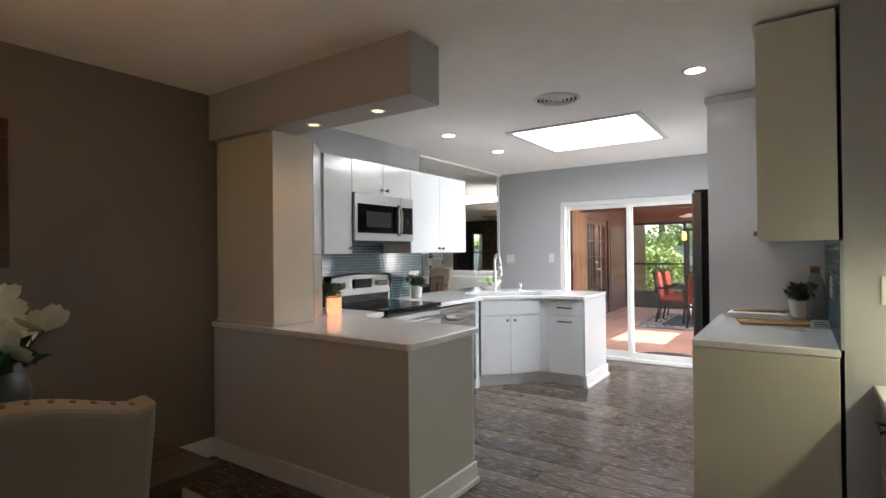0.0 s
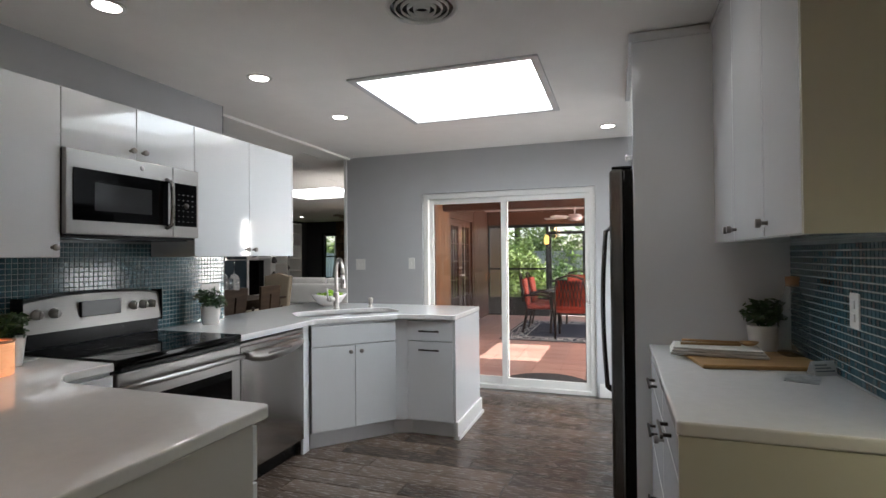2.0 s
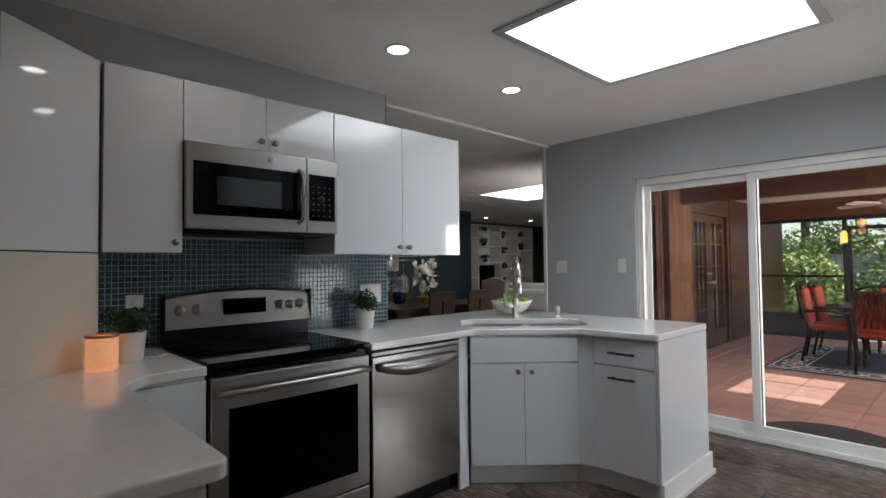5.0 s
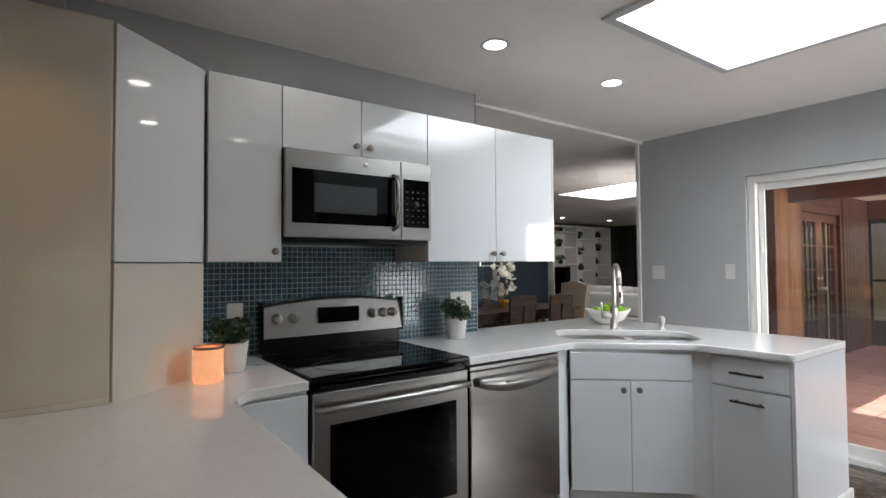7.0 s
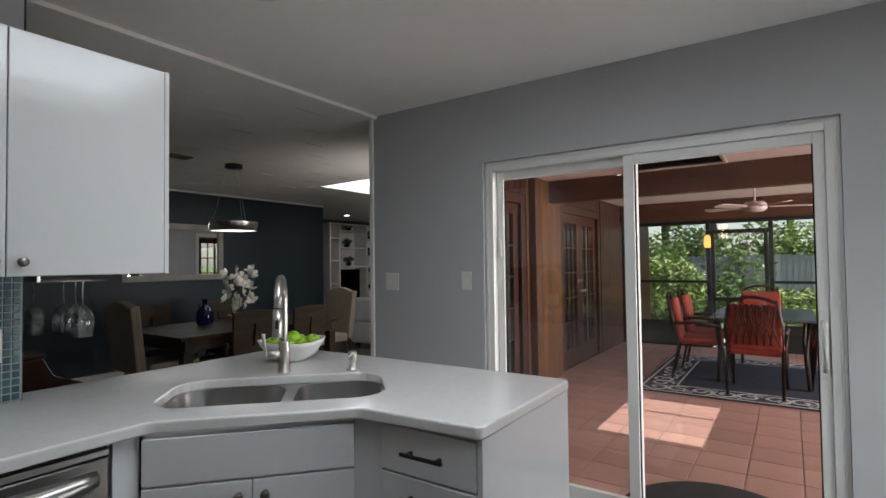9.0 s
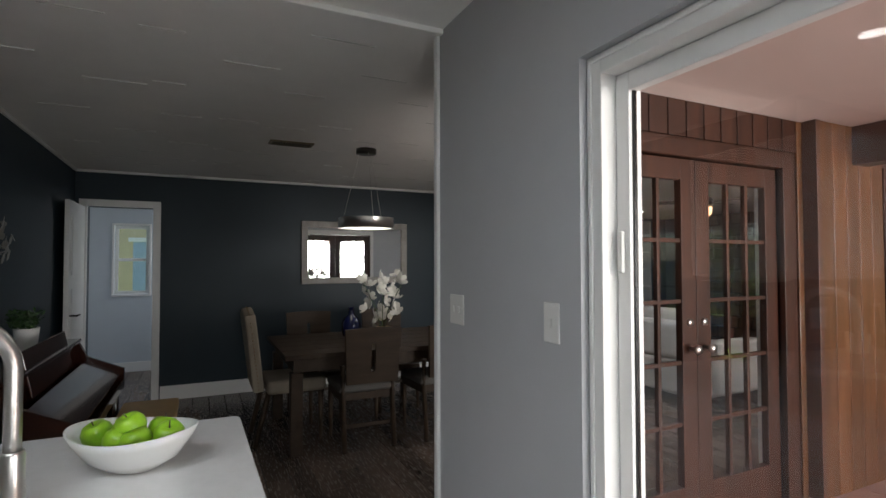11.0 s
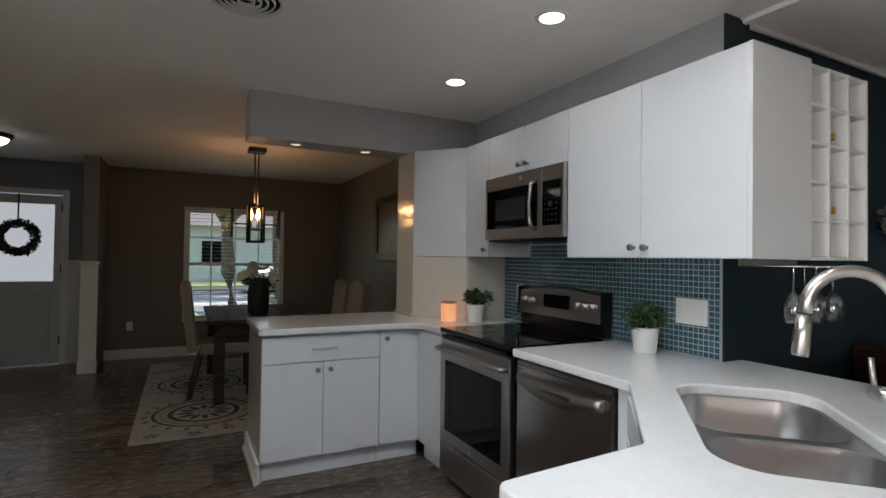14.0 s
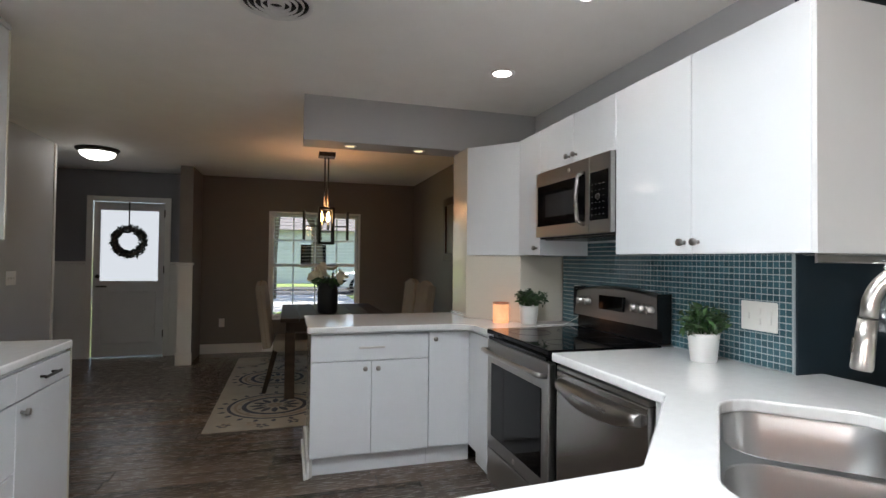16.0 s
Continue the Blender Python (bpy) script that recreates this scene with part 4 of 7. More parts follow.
box(bm, -3.566, fdoors[0][1] + 0.06, 0, -3.551, fdoors[1][0] - 0.06, 2.45)
box(bm, -3.566, fdoors[1][1] + 0.06, 0, -3.551, 15.0, 2.45)
for a, c in fdoors:
    box(bm, -3.566, a - 0.06, 2.05, -3.551, c + 0.06, 2.45)
setting("wall_great_room_east", bm, WALL, "grey painted great room wall round the french doors", "wall")
for a, c in fdoors:
    bm = B(-3.585, a - 0.06, 0, -3.545, a, 2.11, 0.004)
    box(bm, -3.585, c, 0, -3.545, c + 0.06, 2.11, 0.004)
    box(bm, -3.585, a, 2.03, -3.545, c, 2.11, 0.004)
    setting("trim_french_door", bm, TRIM, "white casing round the french doors", "trim")
setting("wall_patio_house", B(0.25, 6.68, 0, 4.2, 6.80, 2.40), WOOD, "red brown wooden house wall of the patio", "wall")
for y in [6.82 + 0.14 * k for k in range(45)]:
    for a, c in ((6.8, 7.35), (8.98, 10.04), (11.63, 12.9)):
        if a <= y and y + 0.13 <= c:
            part("plank", B(PX - 0.001, y, 0.0, PX + 0.014, y + 0.132, 2.33, 0.004), PINE if 9.0 < y < 10.04 else WOOD, wall_patio)
    for a, c in fdoors:
        if a - 0.08 <= y <= c + 0.05:
            part("plank", B(PX - 0.001, y, 2.13, PX + 0.014, y + 0.132, 2.33, 0.004), WOOD, wall_patio)
# boxed-out post of pine boards
bx = thing("pine_board_pier", "honey coloured pine board pier on the patio wall", "pier", (PX + 0.015, 9.16, 0))
for k in range(5):
    part("board", B(0, 0.145 * k, 0, 0.075, 0.145 * k + 0.14, 2.33, 0.004), PINE, bx)
part("dark_edge", B(0, -0.05, 0, 0.085, -0.004, 2.33, 0.003), BEAM, bx)


def french(y0, y1, label):
    d = tagged(new("door_french"), label, "french door", kind="structure")
    part("casing", B(PX - 0.02, y0 - 0.09, 0, PX + 0.03, y0, 2.11, 0.004), WOOD, d)
    part("casing", B(PX - 0.02, y1, 0, PX + 0.03, y1 + 0.09, 2.11, 0.004), WOOD, d)
    part("casing", B(PX - 0.02, y0, 2.02, PX + 0.03, y1, 2.11, 0.004), WOOD, d)
    mid = (y0 + y1) / 2
    for a, c in ((y0, mid - 0.002), (mid + 0.002, y1)):
        leaf = part("leaf", B(PX - 0.06, a, 0.01, PX - 0.015, a + 0.11, 2.015, 0.003), WOOD, d)
        part("stile", B(PX - 0.06, c - 0.11, 0.01, PX - 0.015, c, 2.015, 0.003), WOOD, leaf)
        part("rail", B(PX - 0.06, a + 0.11, 0.01, PX - 0.015, c - 0.11, 0.24, 0.003), WOOD, leaf)
        part("rail", B(PX - 0.06, a + 0.11, 1.90, PX - 0.015, c - 0.11, 2.015, 0.003), WOOD, leaf)
        g0, g1 = a + 0.11, c - 0.11
        for k in range(1, 3):
            y = g0 + (g1 - g0) * k / 3
            part("muntin", B(PX - 0.05, y - 0.011, 0.24, PX - 0.022, y + 0.011, 1.90, 0.002), WOOD, leaf)
        for k in range(1, 5):
            z = 0.24 + 1.66 * k / 5
            part("muntin", B(PX - 0.049, g0, z - 0.011, PX - 0.023, g1, z + 0.011, 0.002), WOOD, leaf)
        p = part("pane", B(PX - 0.038, g0, 0.24, PX - 0.034, g1, 1.90), DOORG, leaf)
        p.visible_shadow = False
        yy = c - 0.055 if c < mid + 0.1 else a + 0.055
        part("knob", lathe([(0, 0), (0.012, 0), (0.010, 0.03), (0.026, 0.045), (0.026, 0.06), (0, 0.068)], segments=16), CHROME, leaf).matrix_local = pose(PX - 0.016, yy, 0.98, 0, 90)
        part("lock", lathe([(0, 0), (0.022, 0), (0.02, 0.012), (0, 0.014)], segments=16), CHROME, leaf).matrix_local = pose(PX - 0.016, yy, 1.12, 0, 90)


french(*fdoors[0], "stained wooden french doors with fifteen panes a leaf")
french(*fdoors[1], "stained wooden french doors farther along the patio")

# patio ceiling with a skylight opening
PS = (-2.32, 8.22, -1.52, 9.42)
bm = slab([(-3.56, 6.80), (4.3, 6.80), (4.3, 13.2), (-3.56, 13.2)], 2.33, 2.40, holes=[[(PS[0], PS[1]), (PS[2], PS[1]), (PS[2], PS[3]), (PS[0], PS[3])]])
setting("ceiling_patio", bm, PINK_BOUNCE, "plaster patio ceiling coloured with pink tile bounce, with skylight opening", "ceiling")
sh = thing("skylight_well", "weathered wooden skylight well in the patio ceiling", "skylight", (PS[0], PS[1], 2.33))
dx, dy = PS[2] - PS[0], PS[3] - PS[1]
RAW = mat("weathered raw wood", (0.42, 0.30, 0.2), 0.7, vary=0.35, scale=3, fine=40, bump=0.3, stretch=(0.5, 6, 6))
for nm, a in (("side", (-0.03, -0.03, -0.02, 0, dy + 0.03, 0.34)), ("side", (dx, -0.03, -0.02, dx + 0.03, dy + 0.03, 0.34)), ("end", (0, -0.03, -0.02, dx, 0, 0.34)), ("end", (0, dy, -0.02, dx, dy + 0.03, 0.34))):
    part(nm, B(*a, 0.004), RAW, sh)
part("cross_bar", B(0, dy * 0.62, 0.22, dx, dy * 0.62 + 0.04, 0.27, 0.003), TRIM, sh)
for nm, y0, y1, z0 in (("ceiling_beam", 9.52, 9.70, 2.08), ("ceiling_beam", 12.86, 13.02, 2.02)):
    t = thing(nm, "dark red brown wooden ceiling beam of the patio", "beam", (0.3, y0, z0), group="patio beams")
    part("timber", B(-3.73 if y0 < 12 else -3.72, 0, 0, 3.9, y1 - y0, 2.33 - z0, 0.008), BEAM, t)

# screen wall
sc = tagged(new("wall_screen_north"), "dark bronze framed insect screen wall with a low dark knee wall", "screen wall", kind="structure")
SY = 12.95
part("knee_wall", B(-3.43, SY, 0, -2.12, SY + 0.06, 0.36), BRONZE, sc)
part("knee_wall", B(-1.22, SY, 0, 4.2, SY + 0.06, 0.36), BRONZE, sc)
for x in (-3.42, -2.09, -1.25, -0.4, 0.45, 1.6, 2.9, 4.15):
    part("post", B(x - 0.03, SY - 0.005, 0, x + 0.03, SY + 0.065, 2.02, 0.003), BRONZE, sc)
for a, c in ((-3.39, -2.12), (-1.22, -0.43), (-0.37, 0.42), (0.48, 1.57), (1.63, 2.87), (2.93, 4.12)):
    part("rail", B(a, SY, 1.02, c, SY + 0.06, 1.06, 0.003), BRONZE, sc)
    part("rail", B(a, SY, 0.361, c, SY + 0.06, 0.40, 0.003), BRONZE, sc)
    part("rail", B(a, SY, 1.96, c, SY + 0.06, 2.019, 0.003), BRONZE, sc)
for z in (0.03, 0.74, 1.80):
    part("door_rail", B(-2.06, SY, z, -1.28, SY + 0.06, z + 0.06, 0.003), BRONZE, sc)
part("rail", B(-2.06, SY, 1.96, -1.28, SY + 0.06, 2.019, 0.003), BRONZE, sc)
part("door_stile", B(-2.055, SY + 0.002, 0.03, -2.0, SY + 0.05, 1.86, 0.003), BRONZE, sc)
part("door_stile", B(-1.34, SY + 0.002, 0.03, -1.285, SY + 0.05, 1.86, 0.003), BRONZE, sc)
# side never seen, assumed screened so that daylight enters the patio
se = tagged(new("wall_screen_east"), "unseen dark bronze framed side screen wall, assumed open to daylight", "screen wall", kind="structure")
for y in (6.85, 8.9, 10.9, 12.9):
    part("post", B(4.12, y, 0, 4.18, y + 0.06, 2.33, 0.003), BRONZE, se)
part("rail", B(4.12, 6.92, 0.9, 4.18, 12.88, 0.94, 0.003), BRONZE, se)

# wall lamp by the screen
wl = thing("wall_lantern", "small amber glass lantern on the screen post", "lantern", (-2.09, SY - 0.01, 1.66))
part("bracket", B(-0.02, -0.06, 0.10, 0.02, 0.0, 0.13, 0.003), BRONZE, wl)
part("shade", lathe([(0.03, 0), (0.05, 0.02), (0.045, 0.16), (0.02, 0.2), (0, 0.2)], at=(0, -0.065, -0.08), segments=12), glow("amber lamp glass", (1.0, 0.5, 0.12), 1.5), wl)

# ceiling fan of the patio
BLADE = mat("pale pink fan blade", (0.55, 0.42, 0.4), 0.5, vary=0.05)


def ceiling_fan(at, drop, blades, label, blade_mat, hub_mat, length=0.6):
    f = thing("ceiling_fan", label, "fan", at)
    part("canopy", lathe([(0, 0), (0.07, 0), (0.06, -0.05), (0, -0.06)], segments=24), hub_mat, f)
    part("rod", tube([(0, 0, -0.05), (0, 0, -drop)], 0.012, segments=8), hub_mat, f)
    part("motor", lathe([(0, -drop), (0.10, -drop), (0.13, -drop - 0.03), (0.13, -drop - 0.09), (0.08, -drop - 0.12), (0, -drop - 0.12)], segments=28), hub_mat, f)
    for k in range(blades):
        bm = slab(rounded([(0.17, -0.055), (length, -0.075), (length, 0.075), (0.17, 0.055)], [0.02, 0.05, 0.05, 0.02]), -0.004, 0.004)
        bl = part("blade", bm, blade_mat, f)
        bl.matrix_local = pose(0, 0, -drop - 0.06, 0, 0, 360 / blades * k + 17) @ pose(0, 0, 0, 10)
        part("arm", B(0.10, -0.02, -0.008, 0.2, 0.02, -0.004, 0.002), hub_mat, bl)
    return f


ceiling_fan((-1.36, 11.2, 2.33), 0.24, 5, "pale pink ceiling fan under the patio ceiling", BLADE, BLADE)

# patio rug, table, chairs and door mat
NAVY = mat("navy rug pile", (0.018, 0.024, 0.05), 0.95, vary=0.3, fine=300, bump=0.3)
IVORY = mat("ivory rug pattern", (0.55, 0.55, 0.53), 0.95, vary=0.15, fine=300, bump=0.3)
rug = thing("patio_rug", "navy blue rug with an ivory scroll border on the tiles", "rug", (-2.45, 9.62, 0.004))
part("pile", B(0, 0, 0, 3.0, 2.45, 0.008, 0.003), NAVY, rug)
bm = bmesh.new()
for r0, r1 in ((0.03, 0.055), (0.36, 0.38)):
    for a in ((r0, r0, 3.0 - r0, r1), (r0, 2.45 - r1, 3.0 - r0, 2.45 - r0), (r0, r1, r1, 2.45 - r1), (3.0 - r1, r1, 3.0 - r0, 2.45 - r1)):
        box(bm, a[0], a[1], 0.008, a[2], a[3], 0.0095)
part("border_lines", bm, IVORY, rug)
bm = bmesh.new()


def scroll(cx, cy, turn, size):
    """A flat ivory spiral band."""
    pts = []
    for k in range(26):
        a = turn + k * 0.33
        r = size * (1 - k / 30)
        pts.append((cx + r * math.cos(a), cy + r * math.sin(a)))
    w = size * 0.13
    prev = None
    for (x0, y0), (x1, y1) in zip(pts, pts[1:]):
        d = Vector((x1 - x0, y1 - y0)).normalized() * w
        cur = [bm.verts.new((x0 - d.y, y0 + d.x, 0.0096)), bm.verts.new((x0 + d.y, y0 - d.x, 0.0096))]
        if prev:
            bm.faces.new((prev[0], prev[1], cur[1], cur[0]))
        prev = cur


rs = random.Random(5)
for k in range(13):
    for yy in (0.205, 2.245):
        scroll(0.2 + k * 0.217, yy, rs.choice((0, math.pi)) + k, 0.13)
        scroll(0.31 + k * 0.21, yy + rs.choice((-0.07, 0.07)), k * 1.7, 0.06)
for k in range(9):
    for xx in (0.205, 2.795):
        scroll(xx, 0.42 + k * 0.205, k * 2.0, 0.125)
        scroll(xx + rs.choice((-0.08, 0.08)), 0.52 + k * 0.2, k * 1.3, 0.06)
part("scroll_pattern", bm, IVORY, rug)
mt = thing("door_mat", "dark half-round rubber door mat outside the sliding door", "mat", (-1.36, 6.87, 0.002))
bm = slab([(0.50 * math.cos(math.pi * k / 24), 0.56 * math.sin(math.pi * k / 24)) for k in range(25)], 0, 0.012, bevel=0.003)
part("rubber", bm, mat("black rubber", (0.02, 0.02, 0.022), 0.8, vary=0.3, fine=160, bump=0.4), mt)
RED = mat("brick red cushion fabric", (0.30, 0.045, 0.025), 0.85, vary=0.15, fine=160, bump=0.2)
IRON = mat("brown cast metal", (0.045, 0.03, 0.025), 0.5, 0.6, vary=0.2)
pt = thing("patio_table", "dark metal patio table on a rug", "table", (-1.30, 11.05, 0.013))
part("top", B(-0.5, -0.75, 0.71, 0.5, 0.75, 0.735, 0.01), mat("slate grey table top", (0.09, 0.10, 0.12), 0.25, vary=0.2), pt)
for sx in (-1, 1):
    for sy in (-1, 1):
        part("leg", tube([(sx * 0.42, sy * 0.66, 0.0), (sx * 0.40, sy * 0.63, 0.35), (sx * 0.43, sy * 0.66, 0.715)], 0.022, segments=8), IRON, pt)


def patio_chair(at, turn):
    c = thing("patio_chair", "cast metal patio chair with a brick red cushion", "chair", at, turn, "patio chairs")
    part("seat", B(-0.24, -0.24, 0.40, 0.24, 0.22, 0.48, 0.03), RED, c)
    bm = B(-0.235, 0.17, 0.46, 0.235, 0.24, 0.93, 0.03, segments=3)
    bmesh.ops.rotate(bm, verts=bm.verts, cent=(0, 0.2, 0.46), matrix=Matrix.Rotation(radians(-9), 3, "X"))
    part("back_cushion", bm, RED, c)
    for s in (-1, 1):
        part("leg", tube([(s * 0.25, -0.26, 0), (s * 0.24, -0.22, 0.4), (s * 0.27, -0.2, 0.62)], 0.016, segments=8), IRON, c)
        part("leg", tube([(s * 0.24, 0.30, 0), (s * 0.24, 0.22, 0.4), (s * 0.25, 0.28, 0.7), (s * 0.2, 0.34, 0.97)], 0.016, segments=8), IRON, c)
        part("arm", tube([(s * 0.27, -0.22, 0.62), (s * 0.28, 0.0, 0.66), (s * 0.26, 0.26, 0.64)], 0.018, segments=8), IRON, c)
    part("back_frame", tube([(-0.2, 0.335, 0.95)] + [(-0.2 + 0.4 * k / 8, 0.335, 0.95 + 0.05 * math.sin(math.pi * k / 8)) for k in range(9)], 0.016, segments=8), IRON, c)
    for k in range(7):
        part("lattice_bar", tube([(-0.22 + 0.06 * k, 0.30, 0.52), (-0.10 + 0.05 * k, 0.345, 0.93)], 0.007, segments=6), IRON, c)
        part("lattice_bar", tube([(0.22 - 0.06 * k, 0.30, 0.52), (0.10 - 0.05 * k, 0.345, 0.93)], 0.007, segments=6), IRON, c)
    return c


first = patio_chair((-1.33, 10.13, 0.013), 178)
for x, y, a in ((-1.92, 10.62, 96), (-1.90, 11.25, 92), (-1.35, 12.0, 5), (-0.60, 10.7, -90), (-0.60, 11.3, -90)):
    copy_thing(first, pose(x, y, 0.013, 0, 0, a))

# ---- outdoors ----
GRASS = mat("lawn grass", (0.17, 0.235, 0.07), 0.9, vary=0.4, scale=0.8, fine=40, bump=0.5)
bm = bmesh.new()
vs = [bm.verts.new((x, y, -0.12)) for x, y in ((-900, -900), (900, -900), (900, 900), (-900, 900))]
bm.faces.new(vs)
setting("ground", bm, GRASS, "green lawn round the house", "ground")
setting("pavement", B(-3.56, 13.2, -0.11, 4.4, 14.4, -0.02), mat("pale concrete", (0.42, 0.40, 0.37), 0.85, vary=0.15, scale=2, fine=90, bump=0.2), "pale concrete strip outside the screen wall", "pavement")
FENCE = mat("weathered grey fence boards", (0.46, 0.46, 0.45), 0.8, vary=0.3, scale=2, fine=30, bump=0.2, stretch=(5, 5, 0.5), per_object=0.18)
fn = thing("fence", "weathered grey wooden board fence behind the garden", "fence", (-14, 21.5, -0.12))
fme = None
for k in range(190):
    if fme is None:
        o = part("board", B(0, 0, 0, 0.138, 0.02, 1.62, 0.004), FENCE, fn)
        fme = o.data
    else:
        o = new("board", fme)
        o.parent = fn
    o.location = (k * 0.145, rs.uniform(-0.006, 0.006), rs.uniform(-0.02, 0.02))
for z in (0.35, 1.3):
    part("rail", B(0, 0.021, z, 27.5, 0.06, z + 0.09), FENCE, fn)

LEAF = mat("green leaves", (0.30, 0.40, 0.12), 0.5, vary=0.35, scale=1.5, fine=20, bump=0, per_island=0.45)
LEAFD = mat("dark green leaves", (0.13, 0.21, 0.065), 0.5, vary=0.35, scale=1.5, fine=20, bump=0, per_island=0.45)
BARK = mat("grey brown bark", (0.14, 0.11, 0.085), 0.9, vary=0.3, scale=3, fine=25, bump=0.5)


def leaves(blobs, count, size, seed):
    """Many small folded leaves scattered through uneven clumps."""
    rg_ = random.Random(seed)
    verts, faces = [], []
    for i in range(count):
        cx, cy, cz, rx, ry, rz = blobs[rg_.randrange(len(blobs))]
        while True:
            p = Vector((rg_.uniform(-1, 1), rg_.uniform(-1, 1), rg_.uniform(-1, 1)))
            if 0.25 < p.length < 1:
                break
        p = Vector((cx + p.x * rx, cy + p.y * ry, cz + p.z * rz))
        u = Vector((rg_.gauss(0, 1), rg_.gauss(0, 1), rg_.gauss(0, 0.6))).normalized()
        v = u.cross(Vector((rg_.gauss(0, 1), rg_.gauss(0, 1), rg_.gauss(0, 1)))).normalized()
        s = size * rg_.uniform(0.6, 1.4)
        w = u.cross(v) * s * 0.15
        k = len(verts)
        verts += [p - u * s, p + v * s * 0.42 + w, p + u * s, p - v * s * 0.42 + w]
        faces += [(k, k + 1, k + 2), (k, k + 2, k + 3)]
    me = bpy.data.meshes.new("leaves")
    me.from_pydata([tuple(v) for v in verts], [], faces)
    return me


def leafy(name, me, material, parent):
    o = new(name, me)
    if not me.materials:
        me.materials.append(material)
    o.parent = parent
    return o


def shrub(at, r, h, seed, material, label="leafy green garden shrub", count=1400, size=0.075):
    rg_ = random.Random(seed)
    s = thing("shrub", label, "shrub", at, group="garden shrubs")
    blobs = [(rg_.uniform(-r, r) * 0.6, rg_.uniform(-r, r) * 0.6, rg_.uniform(0.25, 0.9) * h, r * rg_.uniform(0.3, 0.55), r * rg_.uniform(0.3, 0.55), h * rg_.uniform(0.15, 0.3)) for _ in range(9)]
    blobs += [(0, 0, h * 0.25, r * 0.7, r * 0.7, h * 0.25)]
    leafy("foliage", leaves(blobs, count, size, seed), material, s)
    bm = bmesh.new()
    for k in range(5):
        a = k * 1.3
        tube([(0.03 * math.cos(a), 0.03 * math.sin(a), 0), (0.3 * r * math.cos(a), 0.3 * r * math.sin(a), h * 0.7)], 0.02, bm, 6, taper=0.4)
    part("stems", bm, BARK, s)
    return s


def tree(at, h, r, seed, label, lean=(0.0, 0.0), count=4200, size=0.13):
    rg_ = random.Random(seed)
    t = thing("tree", label, "tree", at, group="garden trees")
    bm = bmesh.new()
    top = (lean[0], lean[1], h * 0.62)
    tube([(0, 0, 0), (lean[0] * 0.3 + 0.06, lean[1] * 0.3, h * 0.2), (lean[0] * 0.7, lean[1] * 0.7, h * 0.45), top], 0.2, bm, 10, taper=0.45)
    blobs = []
    for k in range(9):
        a = k * 2.4 + rg_.random()
        d = r * rg_.uniform(0.35, 0.85)
        e = (top[0] + d * math.cos(a), top[1] + d * math.sin(a), h * rg_.uniform(0.6, 0.98))
        s = (lean[0] * 0.8, lean[1] * 0.8, h * rg_.uniform(0.4, 0.58))
        m = tuple((p + q) / 2 + rg_.uniform(-0.2, 0.2) for p, q in zip(s, e))
        tube([s, m, e], 0.085, bm, 7, taper=0.25)
        blobs.append((*e, r * rg_.uniform(0.25, 0.42), r * rg_.uniform(0.25, 0.42), h * rg_.uniform(0.08, 0.15)))
        blobs.append((*m, r * 0.2, r * 0.2, h * 0.08))
    part("trunk", bm, BARK, t)
    leafy("crown", leaves(blobs, count, size, seed), LEAF if seed % 2 else LEAFD, t)
    return t


for i, (x, y, r, h) in enumerate(((-4.9, 16.6, 1.2, 1.9), (-3.7, 17.2, 1.2, 1.6), (-6.2, 17.5, 1.4, 2.3), (-2.7, 18.2, 0.9, 1.1), (-1.4, 18.8, 1.0, 0.9), (-0.3, 18.4, 0.9, 0.8), (1.2, 18.6, 1.1, 1.0), (-8.3, 18.0, 1.5, 2.5), (2.8, 18.9, 1.3, 1.3))):
    shrub((x, y, -0.12), r, h, 40 + i, LEAFD if i % 3 == 0 else LEAF)
hedge = shrub((-13.0, 23.2, -0.12), 1.6, 2.8, 140, LEAF, "leafy hedge shrub behind the fence", 2400, 0.10)
for k in range(1, 10):
    copy_thing(hedge, pose(-13.0 + 2.1 * k, 22.9 + 0.5 * math.sin(k * 2.1), -0.12, 0, 0, 67 * k))
for i, (x, y, r, h) in enumerate(((-3.15, 16.3, 0.7, 1.5), (-5.4, 15.6, 1.0, 2.0), (-4.3, 18.6, 1.3, 2.1), (-7.2, 19.0, 1.6, 2.6))):
    shrub((x, y, -0.12), r, h, 150 + i, LEAFD if i == 3 else LEAF, "large leafy green garden shrub", 2200, 0.085)
for i, (x, y, h, r, lx) in enumerate(((-5.6, 19.5, 6.0, 2.8, 1.2), (-3.0, 23.5, 7.5, 3.2, -0.4), (-8.5, 22.5, 7.0, 3.0, 0.5), (0.5, 24.5, 7.0, 3.3, 0.3), (-12.5, 21.5, 6.5, 3.0, 0.2), (3.6, 23.0, 6.5, 2.8, 0.2), (-5.5, 27.5, 9.0, 4.2, 0.0), (-1.0, 29.0, 9.5, 4.4, 0.0), (-10.5, 28.0, 9.0, 4.2, 0.0), (4.5, 29.0, 9.0, 4.2, 0.0))):
    tree((x, y, -0.12), h, r, 60 + i, "broad leafy garden tree with a grey brown trunk", (lx, 0.0), 3000, 0.12)

# ---- small things in the kitchen ----
POT = mat("white glazed pot", (0.74, 0.73, 0.71), 0.3, vary=0.03, fine=60, bump=0.03)
HERB = mat("deep green herb leaves", (0.035, 0.085, 0.022), 0.45, vary=0.3, fine=30, bump=0, per_island=0.5)
SOIL = mat("dark soil", (0.03, 0.022, 0.015), 0.95, vary=0.3)


